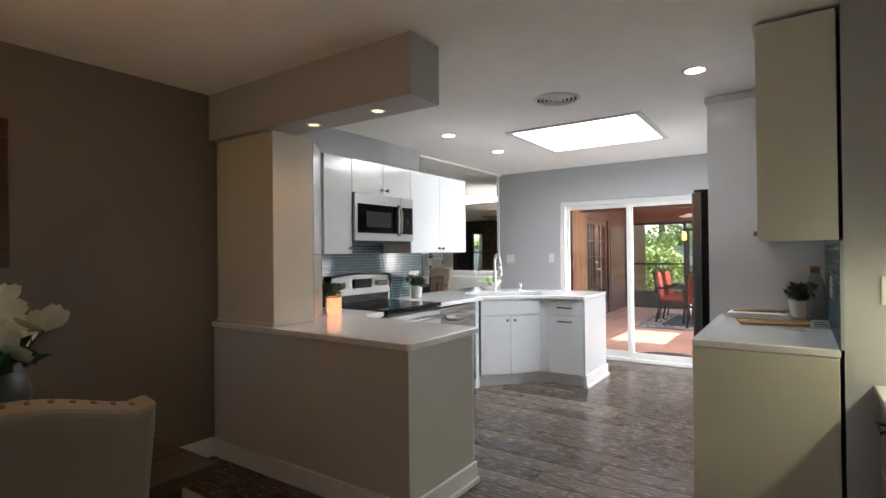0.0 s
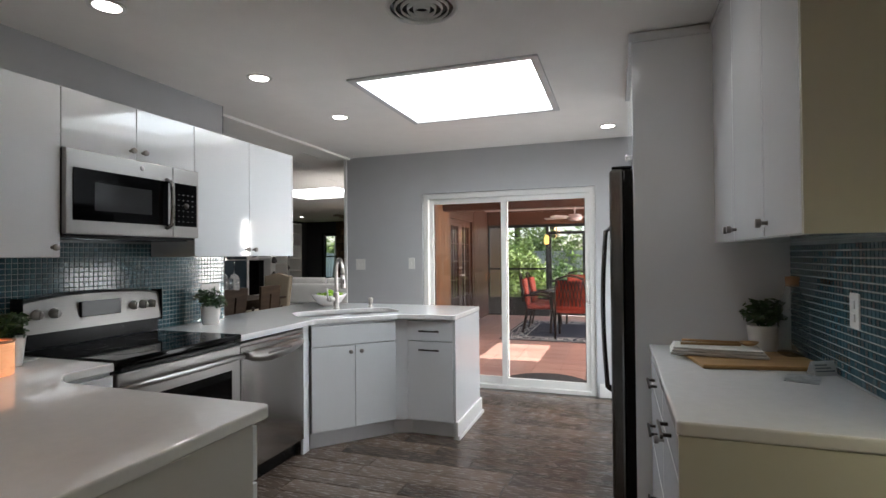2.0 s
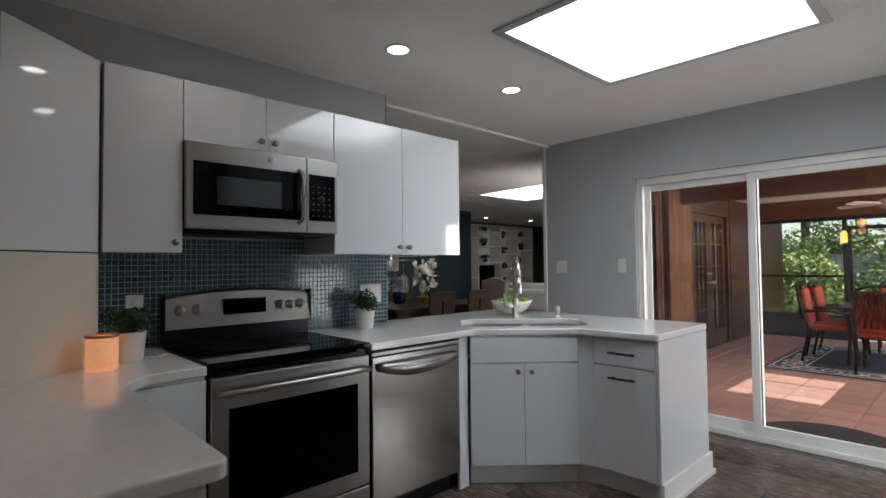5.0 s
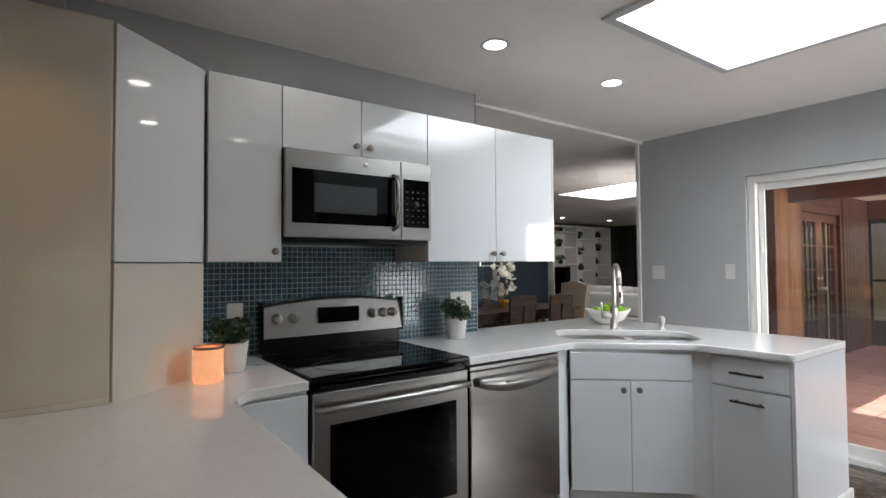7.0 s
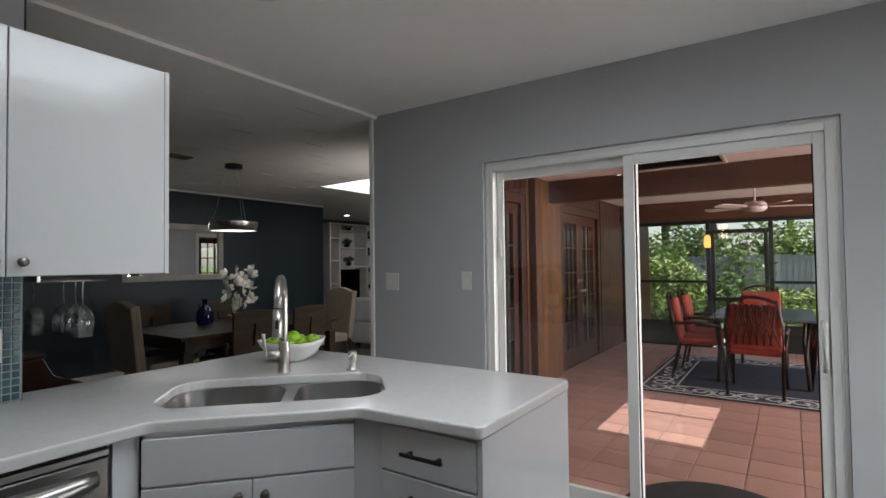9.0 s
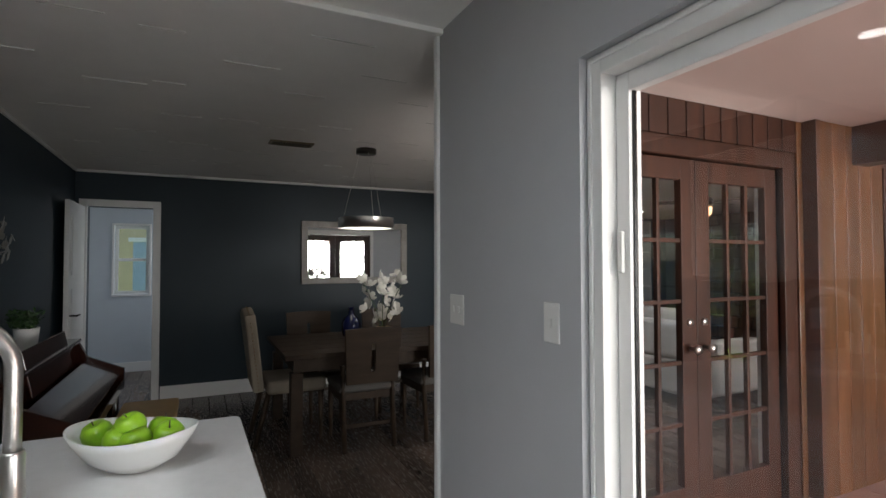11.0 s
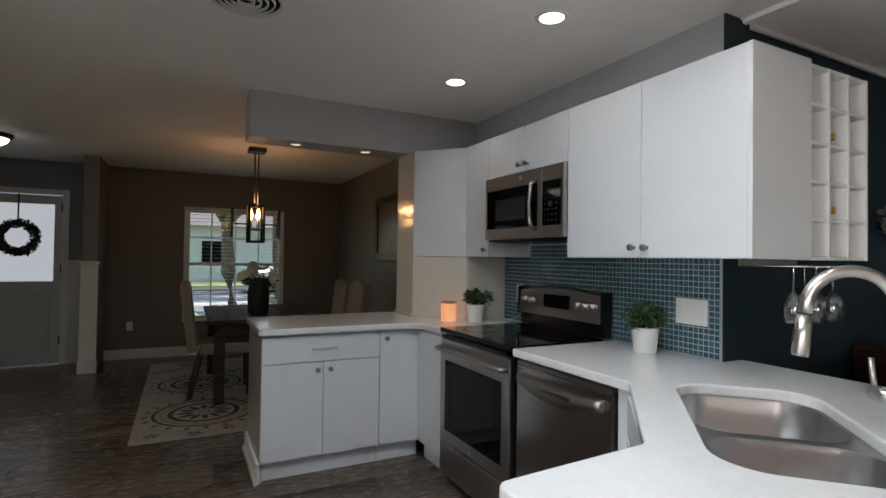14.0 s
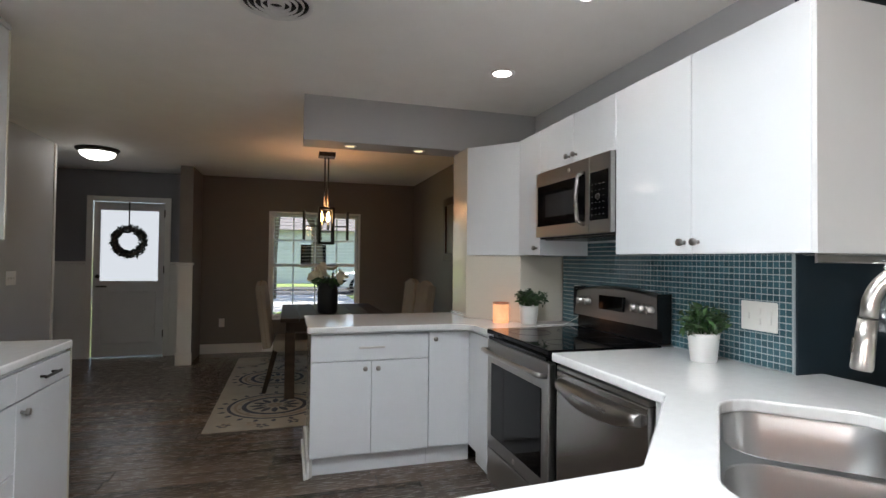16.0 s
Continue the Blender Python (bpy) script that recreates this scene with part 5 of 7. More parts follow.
def pot_plant(at, seed, label, r=0.062, h=0.12, spread=0.11, count=420, leaf=0.017):
    p = thing("potted_plant", label, "plant", at, seed * 50, "potted herbs")
    prof = [(0, 0), (r * 0.78, 0), (r * 0.8, 0.004)]
    for k in range(7):
        z = h * (0.1 + 0.125 * k)
        prof += [(r * (0.8 + 0.2 * z / h) + 0.0015, z), (r * (0.8 + 0.2 * (z + h * 0.06) / h), z + h * 0.06)]
    prof += [(r * 1.03, h), (r * 0.93, h), (r * 0.9, h * 0.88), (0, h * 0.88)]
    part("pot", lathe(prof, segments=32), POT, p)
    part("soil", lathe([(0, h * 0.90), (r * 0.92, h * 0.89)], segments=20), SOIL, p)
    rg_ = random.Random(seed)
    blobs = [(rg_.uniform(-1, 1) * spread * 0.55, rg_.uniform(-1, 1) * spread * 0.55, h + rg_.uniform(0.025, 0.085), spread * 0.42, spread * 0.42, 0.04) for _ in range(11)]
    leafy("leaves", leaves(blobs, count, leaf, seed), HERB, p)
    bm = bmesh.new()
    for b_ in blobs:
        tube([(b_[0] * 0.3, b_[1] * 0.3, h * 0.88), b_[:3]], 0.0022, bm, 5)
    part("stems", bm, HERB, p)
    return p


pot_plant((-3.17, 4.262, 0.914), 1, "green herb in a ribbed white pot beside blue tiles")
pot_plant((-3.0, 2.975, 0.914), 2, "green herb in a ribbed white pot beside a candle")
pot_plant((-0.02, 4.175, 0.914), 3, "green herb in a white pot on the side counter")
# candle
cd = thing("candle_jar", "lit candle in a ribbed amber glass jar", "candle", (-2.855, 2.855, 0.914))
JAR = mat("warm lit candle glass", (0.85, 0.38, 0.19), 0.25, vary=0.2, scale=14, fine=80, bump=0.02, emit=0.38)
prof = [(0, 0), (0.05, 0), (0.053, 0.006)]
for z in (0.015, 0.022, 0.029):
    prof += [(0.053, z), (0.0545, z + 0.002), (0.053, z + 0.004)]
prof += [(0.053, 0.09)]
for z in (0.098, 0.105, 0.112):
    prof += [(0.053, z), (0.0545, z + 0.002), (0.053, z + 0.004)]
prof += [(0.054, 0.127), (0.050, 0.127), (0.050, 0.09), (0, 0.09)]
part("jar", lathe(prof, segments=36), JAR, cd)
part("rim", lathe([(0.0545, 0.124), (0.057, 0.126), (0.057, 0.134), (0.049, 0.134), (0.049, 0.126), (0.0545, 0.124)], segments=36), mat("copper rim", (0.5, 0.25, 0.16), 0.3, 0.9), cd)
part("wick", tube([(0, 0, 0.09), (0.001, 0, 0.102)], 0.0015, segments=6), BLACK, cd)
part("flame", lathe([(0, 0.1), (0.004, 0.106), (0.003, 0.115), (0, 0.124)], segments=10), glow("flame", (1.0, 0.55, 0.2), 12), cd)
cable = thing("power_cord", "thin clear cord lying on the worktop", "cord", (-3.1, 3.1, 0.914))
part("wire", tube([(0.0, 0, 0.003), (0.05, 0.03, 0.003), (0.09, -0.02, 0.003), (0.04, -0.06, 0.003), (-0.1, -0.03, 0.003), (-0.2, -0.02, 0.05), (-0.205, -0.03, 0.17)], 0.0025, segments=6), PLAST, cable)
# apples in a bowl
bw = thing("fruit_bowl", "white oval ceramic bowl on the worktop", "bowl", (-3.06, 5.545, 0.914), 62)
bm = lathe([(0, 0.004), (0.05, 0.0), (0.055, 0.002), (0.10, 0.03), (0.135, 0.075), (0.145, 0.095), (0.140, 0.097), (0.13, 0.078), (0.095, 0.036), (0.05, 0.012), (0, 0.010)], segments=48)
for v in bm.verts:
    v.co.x *= 1.13
    v.co.y *= 0.84
    v.co.z += 0.10 * (v.co.x / 0.19) ** 2 * (v.co.z / 0.1) * 0.22
part("bowl", bm, mat("white ceramic", (0.78, 0.78, 0.76), 0.25, vary=0.02, bump=0.005, coat=0.3), bw)
APPLE = mat("green apple skin", (0.27, 0.50, 0.02), 0.3, vary=0.22, scale=18, fine=200, bump=0.01, per_object=0.12, second=(0.22, 0.42, 0.02), coat=0.2)


def apple(at, tilt, turn):
    a = thing("apple", "shiny green apple in a white bowl", "apple", at, turn, "apples in the bowl")
    bm = lathe([(0, 0.012), (0.008, 0.004), (0.018, 0.0), (0.030, 0.012), (0.038, 0.034), (0.036, 0.052), (0.026, 0.066), (0.014, 0.068), (0.005, 0.061), (0, 0.058)], segments=28)
    o = part("flesh", bm, APPLE, a)
    part("stalk", tube([(0, 0, 0.058), (0.002, 0.001, 0.068), (0.005, 0.002, 0.078)], 0.0016, segments=6), BARK, a)
    a.matrix_world = pose(*at, *tilt, turn)


for i, (u, v, z, t) in enumerate(((-0.085, 0.008, 0.052, (20, 10)), (-0.03, -0.038, 0.046, (-15, 20)), (-0.028, 0.04, 0.050, (24, -20)), (0.045, -0.036, 0.046, (-18, -10)), (0.092, 0.006, 0.054, (10, -20)), (0.045, 0.04, 0.050, (20, 15)), (0.008, 0.0, 0.076, (-16, 12)))):
    c, s = math.cos(radians(62)), math.sin(radians(62))
    apple((-3.06 + c * u - s * v, 5.545 + s * u + c * v, 0.914 + z), t, 40 * i)
# things on the side counter
BOARD = mat("oiled cutting board wood", (0.42, 0.25, 0.10), 0.45, vary=0.25, scale=3, fine=30, bump=0.05, stretch=(1, 8, 8))
cb = thing("cutting_board", "oiled wooden cutting board lying on the counter", "cutting board", (-0.02, 3.935, 0.914), 9)
part("board", B(-0.33, -0.15, 0, 0.12, 0.165, 0.016, 0.005), BOARD, cb)
tw = thing("folded_towel", "folded white cotton towel on the counter", "towel", (-0.225, 3.985, 0.931), -4)
CLOTH = mat("white cotton cloth", (0.72, 0.71, 0.69), 0.95, vary=0.05, fine=400, bump=0.3)
for k in range(3):
    part("fold", B(-0.19 + 0.006 * k, -0.085 + 0.004 * k, 0.011 * k, 0.17 - 0.01 * k, 0.085 - 0.003 * k, 0.011 * k + 0.0105, 0.005, segments=3), CLOTH, tw)
for k, (dx_, r_) in enumerate(((-0.03, 6), (0.035, -5))):
    ut = thing("wooden_spoon", "wooden cooking spoon lying on the towel", "spoon", (-0.22 + dx_ * 0.2, 4.0 + dx_, 0.9655), r_, "wooden utensils")
    part("handle", tube([(-0.15, 0, 0.008), (0.08, 0, 0.008)], 0.006, segments=8), BOARD, ut)
    bm = lathe([(0, -0.006), (0.5, -0.003), (0.9, 0.004), (1.0, 0.008), (0.85, 0.007), (0.5, 0.002), (0, 0)], segments=20)
    for v in bm.verts:
        v.co.x, v.co.y, v.co.z = v.co.x * 0.035 + 0.11, v.co.y * 0.022, v.co.z + 0.008
    part("bowl", bm, BOARD, ut)
bt = thing("glass_bottle", "clear square glass bottle with a cork lid", "bottle", (0.055, 4.03, 0.931), 10)
bt.scale = (1.0, 1.0, 1.32)
bm = bmesh.new()
rings = []
for z, w, rr in ((0.0, 0.040, 0.012), (0.006, 0.044, 0.014), (0.15, 0.044, 0.014), (0.185, 0.034, 0.02), (0.20, 0.027, 0.026), (0.222, 0.027, 0.026)):
    rings.append([bm.verts.new((x, y, z)) for x, y in rounded([(-w, -w), (w, -w), (w, w), (-w, w)], [rr] * 4, 4)])
n = len(rings[0])
for a, c in zip(rings, rings[1:]):
    for i in range(n):
        bm.faces.new((a[i], a[(i + 1) % n], c[(i + 1) % n], c[i])).smooth = True
bm.faces.new(rings[0][::-1])
g = part("glass", bm, glass("bottle glass", (0.80, 0.84, 0.85), 0.16), bt)
part("cork", lathe([(0, 0.215), (0.024, 0.215), (0.026, 0.245), (0.0, 0.247)], segments=20), mat("cork", (0.38, 0.2, 0.09), 0.9, vary=0.25, fine=200, bump=0.3), bt)
ca = thing("folded_card", "small white folded card standing on the counter", "card", (0.075, 3.735, 0.914), 25)
PAPER = mat("white card paper", (0.75, 0.76, 0.76), 0.7, vary=0.02)
bm = B(-0.045, -0.001, 0, 0.045, 0.001, 0.052)
bmesh.ops.rotate(bm, verts=bm.verts, matrix=Matrix.Rotation(radians(-22), 3, "X"))
part("front", bm, PAPER, ca)
bm = B(-0.045, 0.039, 0, 0.045, 0.041, 0.052)
bmesh.ops.rotate(bm, verts=bm.verts, cent=(0, 0.04, 0), matrix=Matrix.Rotation(radians(22), 3, "X"))
part("back", bm, PAPER, ca)
for k in range(3):
    bm = B(-0.036, -0.0022, 0.014 + 0.011 * k, 0.036 - 0.012 * k, -0.0012, 0.018 + 0.011 * k)
    bmesh.ops.rotate(bm, verts=bm.verts, matrix=Matrix.Rotation(radians(-22), 3, "X"))
    part("print_bar", bm, mat("grey print", (0.2, 0.25, 0.26), 0.6), ca)
lf = thing("leaflet", "thin glossy leaflet lying on the counter", "leaflet", (-0.02, 3.66, 0.914), 70)
part("sheet", B(-0.07, -0.05, 0, 0.07, 0.05, 0.002), mat("leaflet print", (0.32, 0.33, 0.34), 0.3, vary=0.4, scale=30), lf)
# stemware under the wine rack, and bottles in it
hr = thing("glass_rack", "chrome stemware rails under the wine rack", "rack", (-3.79, 4.58, 1.345))
for k in range(7):
    part("rail", tube([(0.04 + 0.062 * k, 0.0, -0.012), (0.04 + 0.062 * k, 0.27, -0.012)], 0.003, segments=6), CHROME, hr)
part("bracket", B(0.02, 0.02, -0.012, 0.44, 0.03, 0.014), CHROME, hr)
WG = glass("wine glass", (0.90, 0.92, 0.93), 0.2)


def wine_glass(at):
    w = thing("wine_glass", "clear wine glass hanging upside down", "wine glass", at, group="hanging wine glasses")
    part("foot", lathe([(0, 0.0), (0.034, -0.001), (0.034, -0.003), (0.006, -0.006)], segments=24), WG, w)
    part("stem", lathe([(0.004, -0.005), (0.0035, -0.105), (0.008, -0.115)], segments=12), WG, w)
    part("cup", lathe([(0.006, -0.113), (0.03, -0.133), (0.043, -0.168), (0.038, -0.238), (0.036, -0.24), (0.041, -0.168), (0.028, -0.136), (0.004, -0.117)], segments=28), WG, w)
    return w


wg = wine_glass((-3.75 + 0.071, 4.80, 1.342))
for x, y in ((-3.555, 4.80), (-3.43, 4.78), (-3.68, 4.69)):
    copy_thing(wg, pose(x, y, 1.342))
GOLD = mat("gold foil", (0.7, 0.42, 0.08), 0.3, 0.9, vary=0.1)
for i, j in ((1, 1), (1, 3)):
    c = thing("wine_bottle", "dark wine bottle with a gold foil neck in the rack", "bottle", (-3.79 + 0.0145 + (i + 0.5) * 0.1437, 4.60, 1.36 + 0.016 + j * 0.1502 + 0.037), 0, "bottles in the rack")
    bm = lathe([(0, 0), (0.035, 0), (0.036, 0.004), (0.036, 0.12), (0.016, 0.17)], segments=20)
    bo = part("body", bm, mat("dark bottle glass", (0.015, 0.02, 0.012), 0.08, bump=0), c)
    bo.matrix_local = pose(0, 0, 0, -90)
    part("neck", lathe([(0.017, 0.165), (0.0145, 0.19), (0.0145, 0.245), (0.016, 0.246), (0.016, 0.262), (0, 0.263)], segments=20), GOLD, c).matrix_local = pose(0, 0, 0, -90)

# ---- great room: dining table, piano, mirror, lamp ----
DARKW = mat("weathered brown wood", (0.052, 0.033, 0.021), 0.5, vary=0.3, scale=3, fine=28, bump=0.08, stretch=(1, 6, 6), spec=0.2)
OATM = mat("oatmeal linen", (0.30, 0.25, 0.19), 0.9, vary=0.08, fine=350, bump=0.25)
GREYC = mat("grey seat fabric", (0.11, 0.10, 0.09), 0.9, vary=0.08, fine=350, bump=0.2)
tb = thing("dining_table", "weathered brown wooden dining table in the great room", "table", (-6.0, 7.22, 0))
for k in range(5):
    part("plank", B(-0.59 + 0.236 * k, -0.95, 0.725, -0.59 + 0.236 * (k + 1) - 0.003, 0.95, 0.76, 0.004), DARKW, tb)
part("apron", B(-0.53, -0.88, 0.62, 0.53, 0.88, 0.724, 0.004), DARKW, tb)
for sx in (-1, 1):
    for sy in (-1, 1):
        part("leg", B(sx * 0.51 - 0.045, sy * 0.86 - 0.045, 0, sx * 0.51 + 0.045, sy * 0.86 + 0.045, 0.619, 0.006), DARKW, tb)


def slot_chair(at, turn):
    c = thing("dining_chair", "dark brown wooden dining chair with a slotted back", "chair", at, turn, "wooden dining chairs")
    part("seat", B(-0.23, -0.22, 0.44, 0.23, 0.22, 0.50, 0.02), GREYC, c)
    part("seat_frame", B(-0.22, -0.21, 0.38, 0.22, 0.21, 0.439, 0.005), DARKW, c)
    bm = slab([(-0.205, 0.53), (0.205, 0.53), (0.225, 0.95), (0.0, 0.963), (-0.225, 0.95)], 0.0, 0.03, holes=[rounded([(-0.016, 0.62), (0.016, 0.62), (0.016, 0.84), (-0.016, 0.84)], [0.015] * 4)], bevel=0.004)
    o = part("backrest", bm, DARKW, c)
    o.matrix_local = Matrix.Translation((0, 0.29, 0.0)) @ Matrix.Rotation(radians(85), 4, "X")
    for s in (-1, 1):
        part("leg", tube([(s * 0.20, -0.20, 0.38), (s * 0.20, -0.20, 0.0)], 0.022, segments=8, taper=0.7), DARKW, c)
        part("leg", tube([(s * 0.20, 0.26, 0.0), (s * 0.20, 0.205, 0.42), (s * 0.205, 0.225, 0.66)], 0.021, segments=8), DARKW, c)
    part("stretcher", B(-0.19, 0.2, 0.17, 0.19, 0.22, 0.2, 0.003), DARKW, c)
    return c


sc1 = slot_chair((-5.62, 6.90, 0), -90)
for x, y, a in ((-5.60, 7.56, -88), (-6.47, 6.70, 90), (-6.47, 7.48, 90)):
    copy_thing(sc1, pose(x, y, 0, 0, 0, a))
NAIL = mat("brass nailheads", (0.25, 0.17, 0.09), 0.35, 0.9)


def host_chair(at, turn, label, group):
    c = thing("upholstered_chair", label, "chair", at, turn, group)
    part("seat", B(-0.25, -0.25, 0.40, 0.25, 0.22, 0.51, 0.03, segments=3), OATM, c)
    top = [(-0.255 + 0.51 * k / 14, 1.0 + 0.055 * math.sin(math.pi * k / 14) ** 1.5 + (0.012 if k in (0, 14) else 0)) for k in range(15)]
    bm = slab([(-0.235, 0.40), (0.235, 0.40), (0.255, 0.95)] + top[::-1] + [(-0.255, 0.95)], 0, 0.085, bevel=0.018)
    o = part("backrest", bm, OATM, c)
    o.matrix_local = Matrix.Translation((0, 0.27, 0.03)) @ Matrix.Rotation(radians(83), 4, "X")
    nails = bmesh.new()
    for side in (-1, 1):
        for k in range(20):
            u = 0.236 + 0.019 * k / 19
            z = 0.42 + k * 0.028
            bmesh.ops.create_uvsphere(nails, u_segments=6, v_segments=4, radius=0.0065, matrix=Matrix.Translation((side * (u + 0.001), z, 0.043)))
    for x, z in top[1:-1]:
        bmesh.ops.create_uvsphere(nails, u_segments=6, v_segments=4, radius=0.0065, matrix=Matrix.Translation((x, z + 0.001, 0.043)))
    nl = part("nailheads", nails, NAIL, o)
    nl["kind"] = "stuff"
    for s in (-1, 1):
        part("leg", tube([(s * 0.21, -0.21, 0.41), (s * 0.21, -0.21, 0.0)], 0.024, segments=8, taper=0.65), DARKW, c)
        part("leg", tube([(s * 0.21, 0.30, 0.0), (s * 0.21, 0.2, 0.42)], 0.022, segments=8), DARKW, c)
    return c


hc = host_chair((-6.0, 6.40, 0), 180, "tall oatmeal upholstered dining chair with brass nailheads", "upholstered dining chairs")
copy_thing(hc, pose(-6.0, 8.42, 0))
# orchid and bottle on the table
WHITEP = mat("white petals", (0.78, 0.76, 0.70), 0.6, vary=0.06, bump=0.02, per_island=0.08)


def blossom_mesh(centres, size, seed, petals=6):
    rg_ = random.Random(seed)
    bm = bmesh.new()
    for c in centres:
        base_ = Vector(c)
        ax = Vector((rg_.gauss(0, 1), rg_.gauss(0, 1), abs(rg_.gauss(0.6, 0.6)))).normalized()
        q = ax.to_track_quat("Z", "Y")
        for k in range(petals):
            a = 2 * math.pi * k / petals + rg_.random() * 0.3
            s = size * rg_.uniform(0.8, 1.15)
            rows = []
            for u, w, hgt in ((0.05, 0.06, 0), (0.4, 0.36, 0.16), (0.8, 0.40, 0.42), (1.0, 0.12, 0.62)):
                rows.append([bm.verts.new(base_ + q @ (Matrix.Rotation(a, 3, "Z") @ Vector((u * s, t * w * s, hgt * s - 0.1 * s * (1 - abs(t)) * u)))) for t in (-1, 0, 1)])
            for r0, r1 in zip(rows, rows[1:]):
                for i in range(2):
                    bm.faces.new((r0[i], r0[i + 1], r1[i + 1], r1[i])).smooth = True
    return bm


ov = thing("orchid_arrangement", "white orchids in a gold dish on the dining table", "flowers", (-5.93, 7.19, 0.76))
part("dish", lathe([(0, 0), (0.05, 0), (0.03, 0.03), (0.05, 0.05), (0.12, 0.10), (0.115, 0.102), (0.05, 0.058), (0, 0.055)], segments=24), GOLD, ov)
rg2 = random.Random(9)
cs = []
for s in range(3):
    for k in range(8):
        cs.append((0.05 * math.cos(s * 2.1 + k), 0.11 * (s - 1) + 0.035 * math.sin(k * 2.3) + (0.05 * (s - 1) if k > 4 else 0), 0.16 + 0.055 * k + 0.02 * s))
for k, c in enumerate(cs):
    part("blossom", blossom_mesh([c], 0.062, 3 + k, 5), WHITEP, ov)
bm = bmesh.new()
for s in (-1, 0, 1):
    tube([(0, 0, 0.015), (0.01, 0.05 * s, 0.25), (0.03, 0.18 * s, 0.5)], 0.004, bm, 6)
part("stalks", bm, HERB, ov)
nb = thing("blue_bottle_vase", "dark cobalt blue glass bottle vase", "vase", (-6.25, 6.99, 0.76))
part("glass", lathe([(0, 0), (0.07, 0), (0.085, 0.02), (0.09, 0.12), (0.07, 0.17), (0.028, 0.20), (0.026, 0.26), (0.034, 0.27), (0.028, 0.27), (0.022, 0.2), (0.0, 0.19)], segments=28), mat("cobalt glass", (0.008, 0.012, 0.06), 0.05, bump=0), nb)
# ring pendant
pd = thing("ring_pendant", "round brushed metal pendant lamp with a glowing rim", "pendant lamp", (-5.69, 6.965, 2.418))
part("canopy", lathe([(0, 0), (0.085, 0), (0.085, -0.04), (0, -0.04)], segments=32), DARKM, pd)
part("drum", lathe([(0.232, -0.59), (0.232, -0.68), (0.225, -0.68), (0.225, -0.59), (0.232, -0.59)], segments=48), CHROME, pd)
part("diffuser", lathe([(0, -0.672), (0.2245, -0.672)], segments=48), glow("pendant diffuser", (1.0, 0.96, 0.88), 2.0), pd)
part("top_plate", lathe([(0, -0.594), (0.2245, -0.594)], segments=48), CHROME, pd)
for k in range(3):
    a = 2.1 * k
    part("cable", tube([(0.06 * math.cos(a), 0.06 * math.sin(a), -0.04), (0.2 * math.cos(a), 0.2 * math.sin(a), -0.6)], 0.0015, segments=5), CHROME, pd)
# mirror
mr = thing("wall_mirror", "wide wall mirror in a silver grey wooden frame", "mirror", (-7.68, 6.77, 1.20))
part("glass", B(0.004, 0.07, 0.07, 0.012, 1.26, 0.68), MIRROR, mr)
FR = mat("silver grey frame wood", (0.34, 0.31, 0.28), 0.5, vary=0.2, fine=40, bump=0.1)
for a in ((0, 0, 0, 0.035, 1.33, 0.075), (0, 0, 0.675, 0.035, 1.33, 0.75), (0, 0, 0.0755, 0.035, 0.075, 0.6745), (0, 1.255, 0.0755, 0.035, 1.33, 0.6745)):
    part("frame", B(*a, 0.006), FR, mr)
cv = thing("ceiling_register", "slotted metal ceiling vent in the great room", "vent", (-5.72, 6.35, 2.418))
part("frame", B(-0.07, -0.17, -0.012, 0.07, 0.17, -0.0005, 0.003), mat("bronze register", (0.25, 0.2, 0.13), 0.4, 0.6), cv)
for k in range(5):
    part("slat", B(-0.055 + 0.024 * k, -0.15, -0.017, -0.045 + 0.024 * k, 0.15, -0.0125), mat("register slat", (0.12, 0.1, 0.07), 0.4, 0.6), cv)
# metal tree on the blue wall
mt_ = thing("metal_tree_art", "silver metal tree wall art with many leaves", "wall art", (-5.13, 4.56, 1.45))
ALU = mat("aged silver metal", (0.42, 0.38, 0.33), 0.35, 0.9, vary=0.25, scale=9)
rg3 = random.Random(4)
bm = bmesh.new()
lv = []
for k in range(13):
    a = math.pi * (0.04 + 0.92 * k / 12)
    L = rg3.uniform(0.42, 0.56)
    e = (L * 1.15 * math.cos(a), 0.015, 0.04 + 0.29 * math.sin(a))
    tube([(0, 0.012, 0.0), (e[0] * 0.4, 0.015, 0.03 + 0.3 * (e[2] - 0.03)), e], 0.006, bm, 6, taper=0.5)
    for j in range(9):
        f = 0.35 + 0.65 * j / 8
        lv.append((e[0] * f + rg3.uniform(-0.05, 0.05), e[2] * f + rg3.uniform(-0.04, 0.04), a + rg3.uniform(-0.8, 0.8)))
part("branch_frame", bm, ALU, mt_)
leaf_me = None
for x, z, a in lv:
    if leaf_me is None:
        o = part("leaf", slab([(-0.05, 0), (-0.02, 0.018), (0.02, 0.017), (0.055, 0), (0.02, -0.017), (-0.02, -0.018)], 0, 0.002), ALU, mt_)
        leaf_me = o.data
    else:
        o = new("leaf", leaf_me)
        o.parent = mt_
    o.matrix_local = Matrix.Translation((x, 0.02 + rg3.uniform(0, 0.02), z)) @ Matrix.Rotation(-a, 4, "Y") @ Matrix.Rotation(radians(90) + rg3.uniform(-0.5, 0.5), 4, "X")
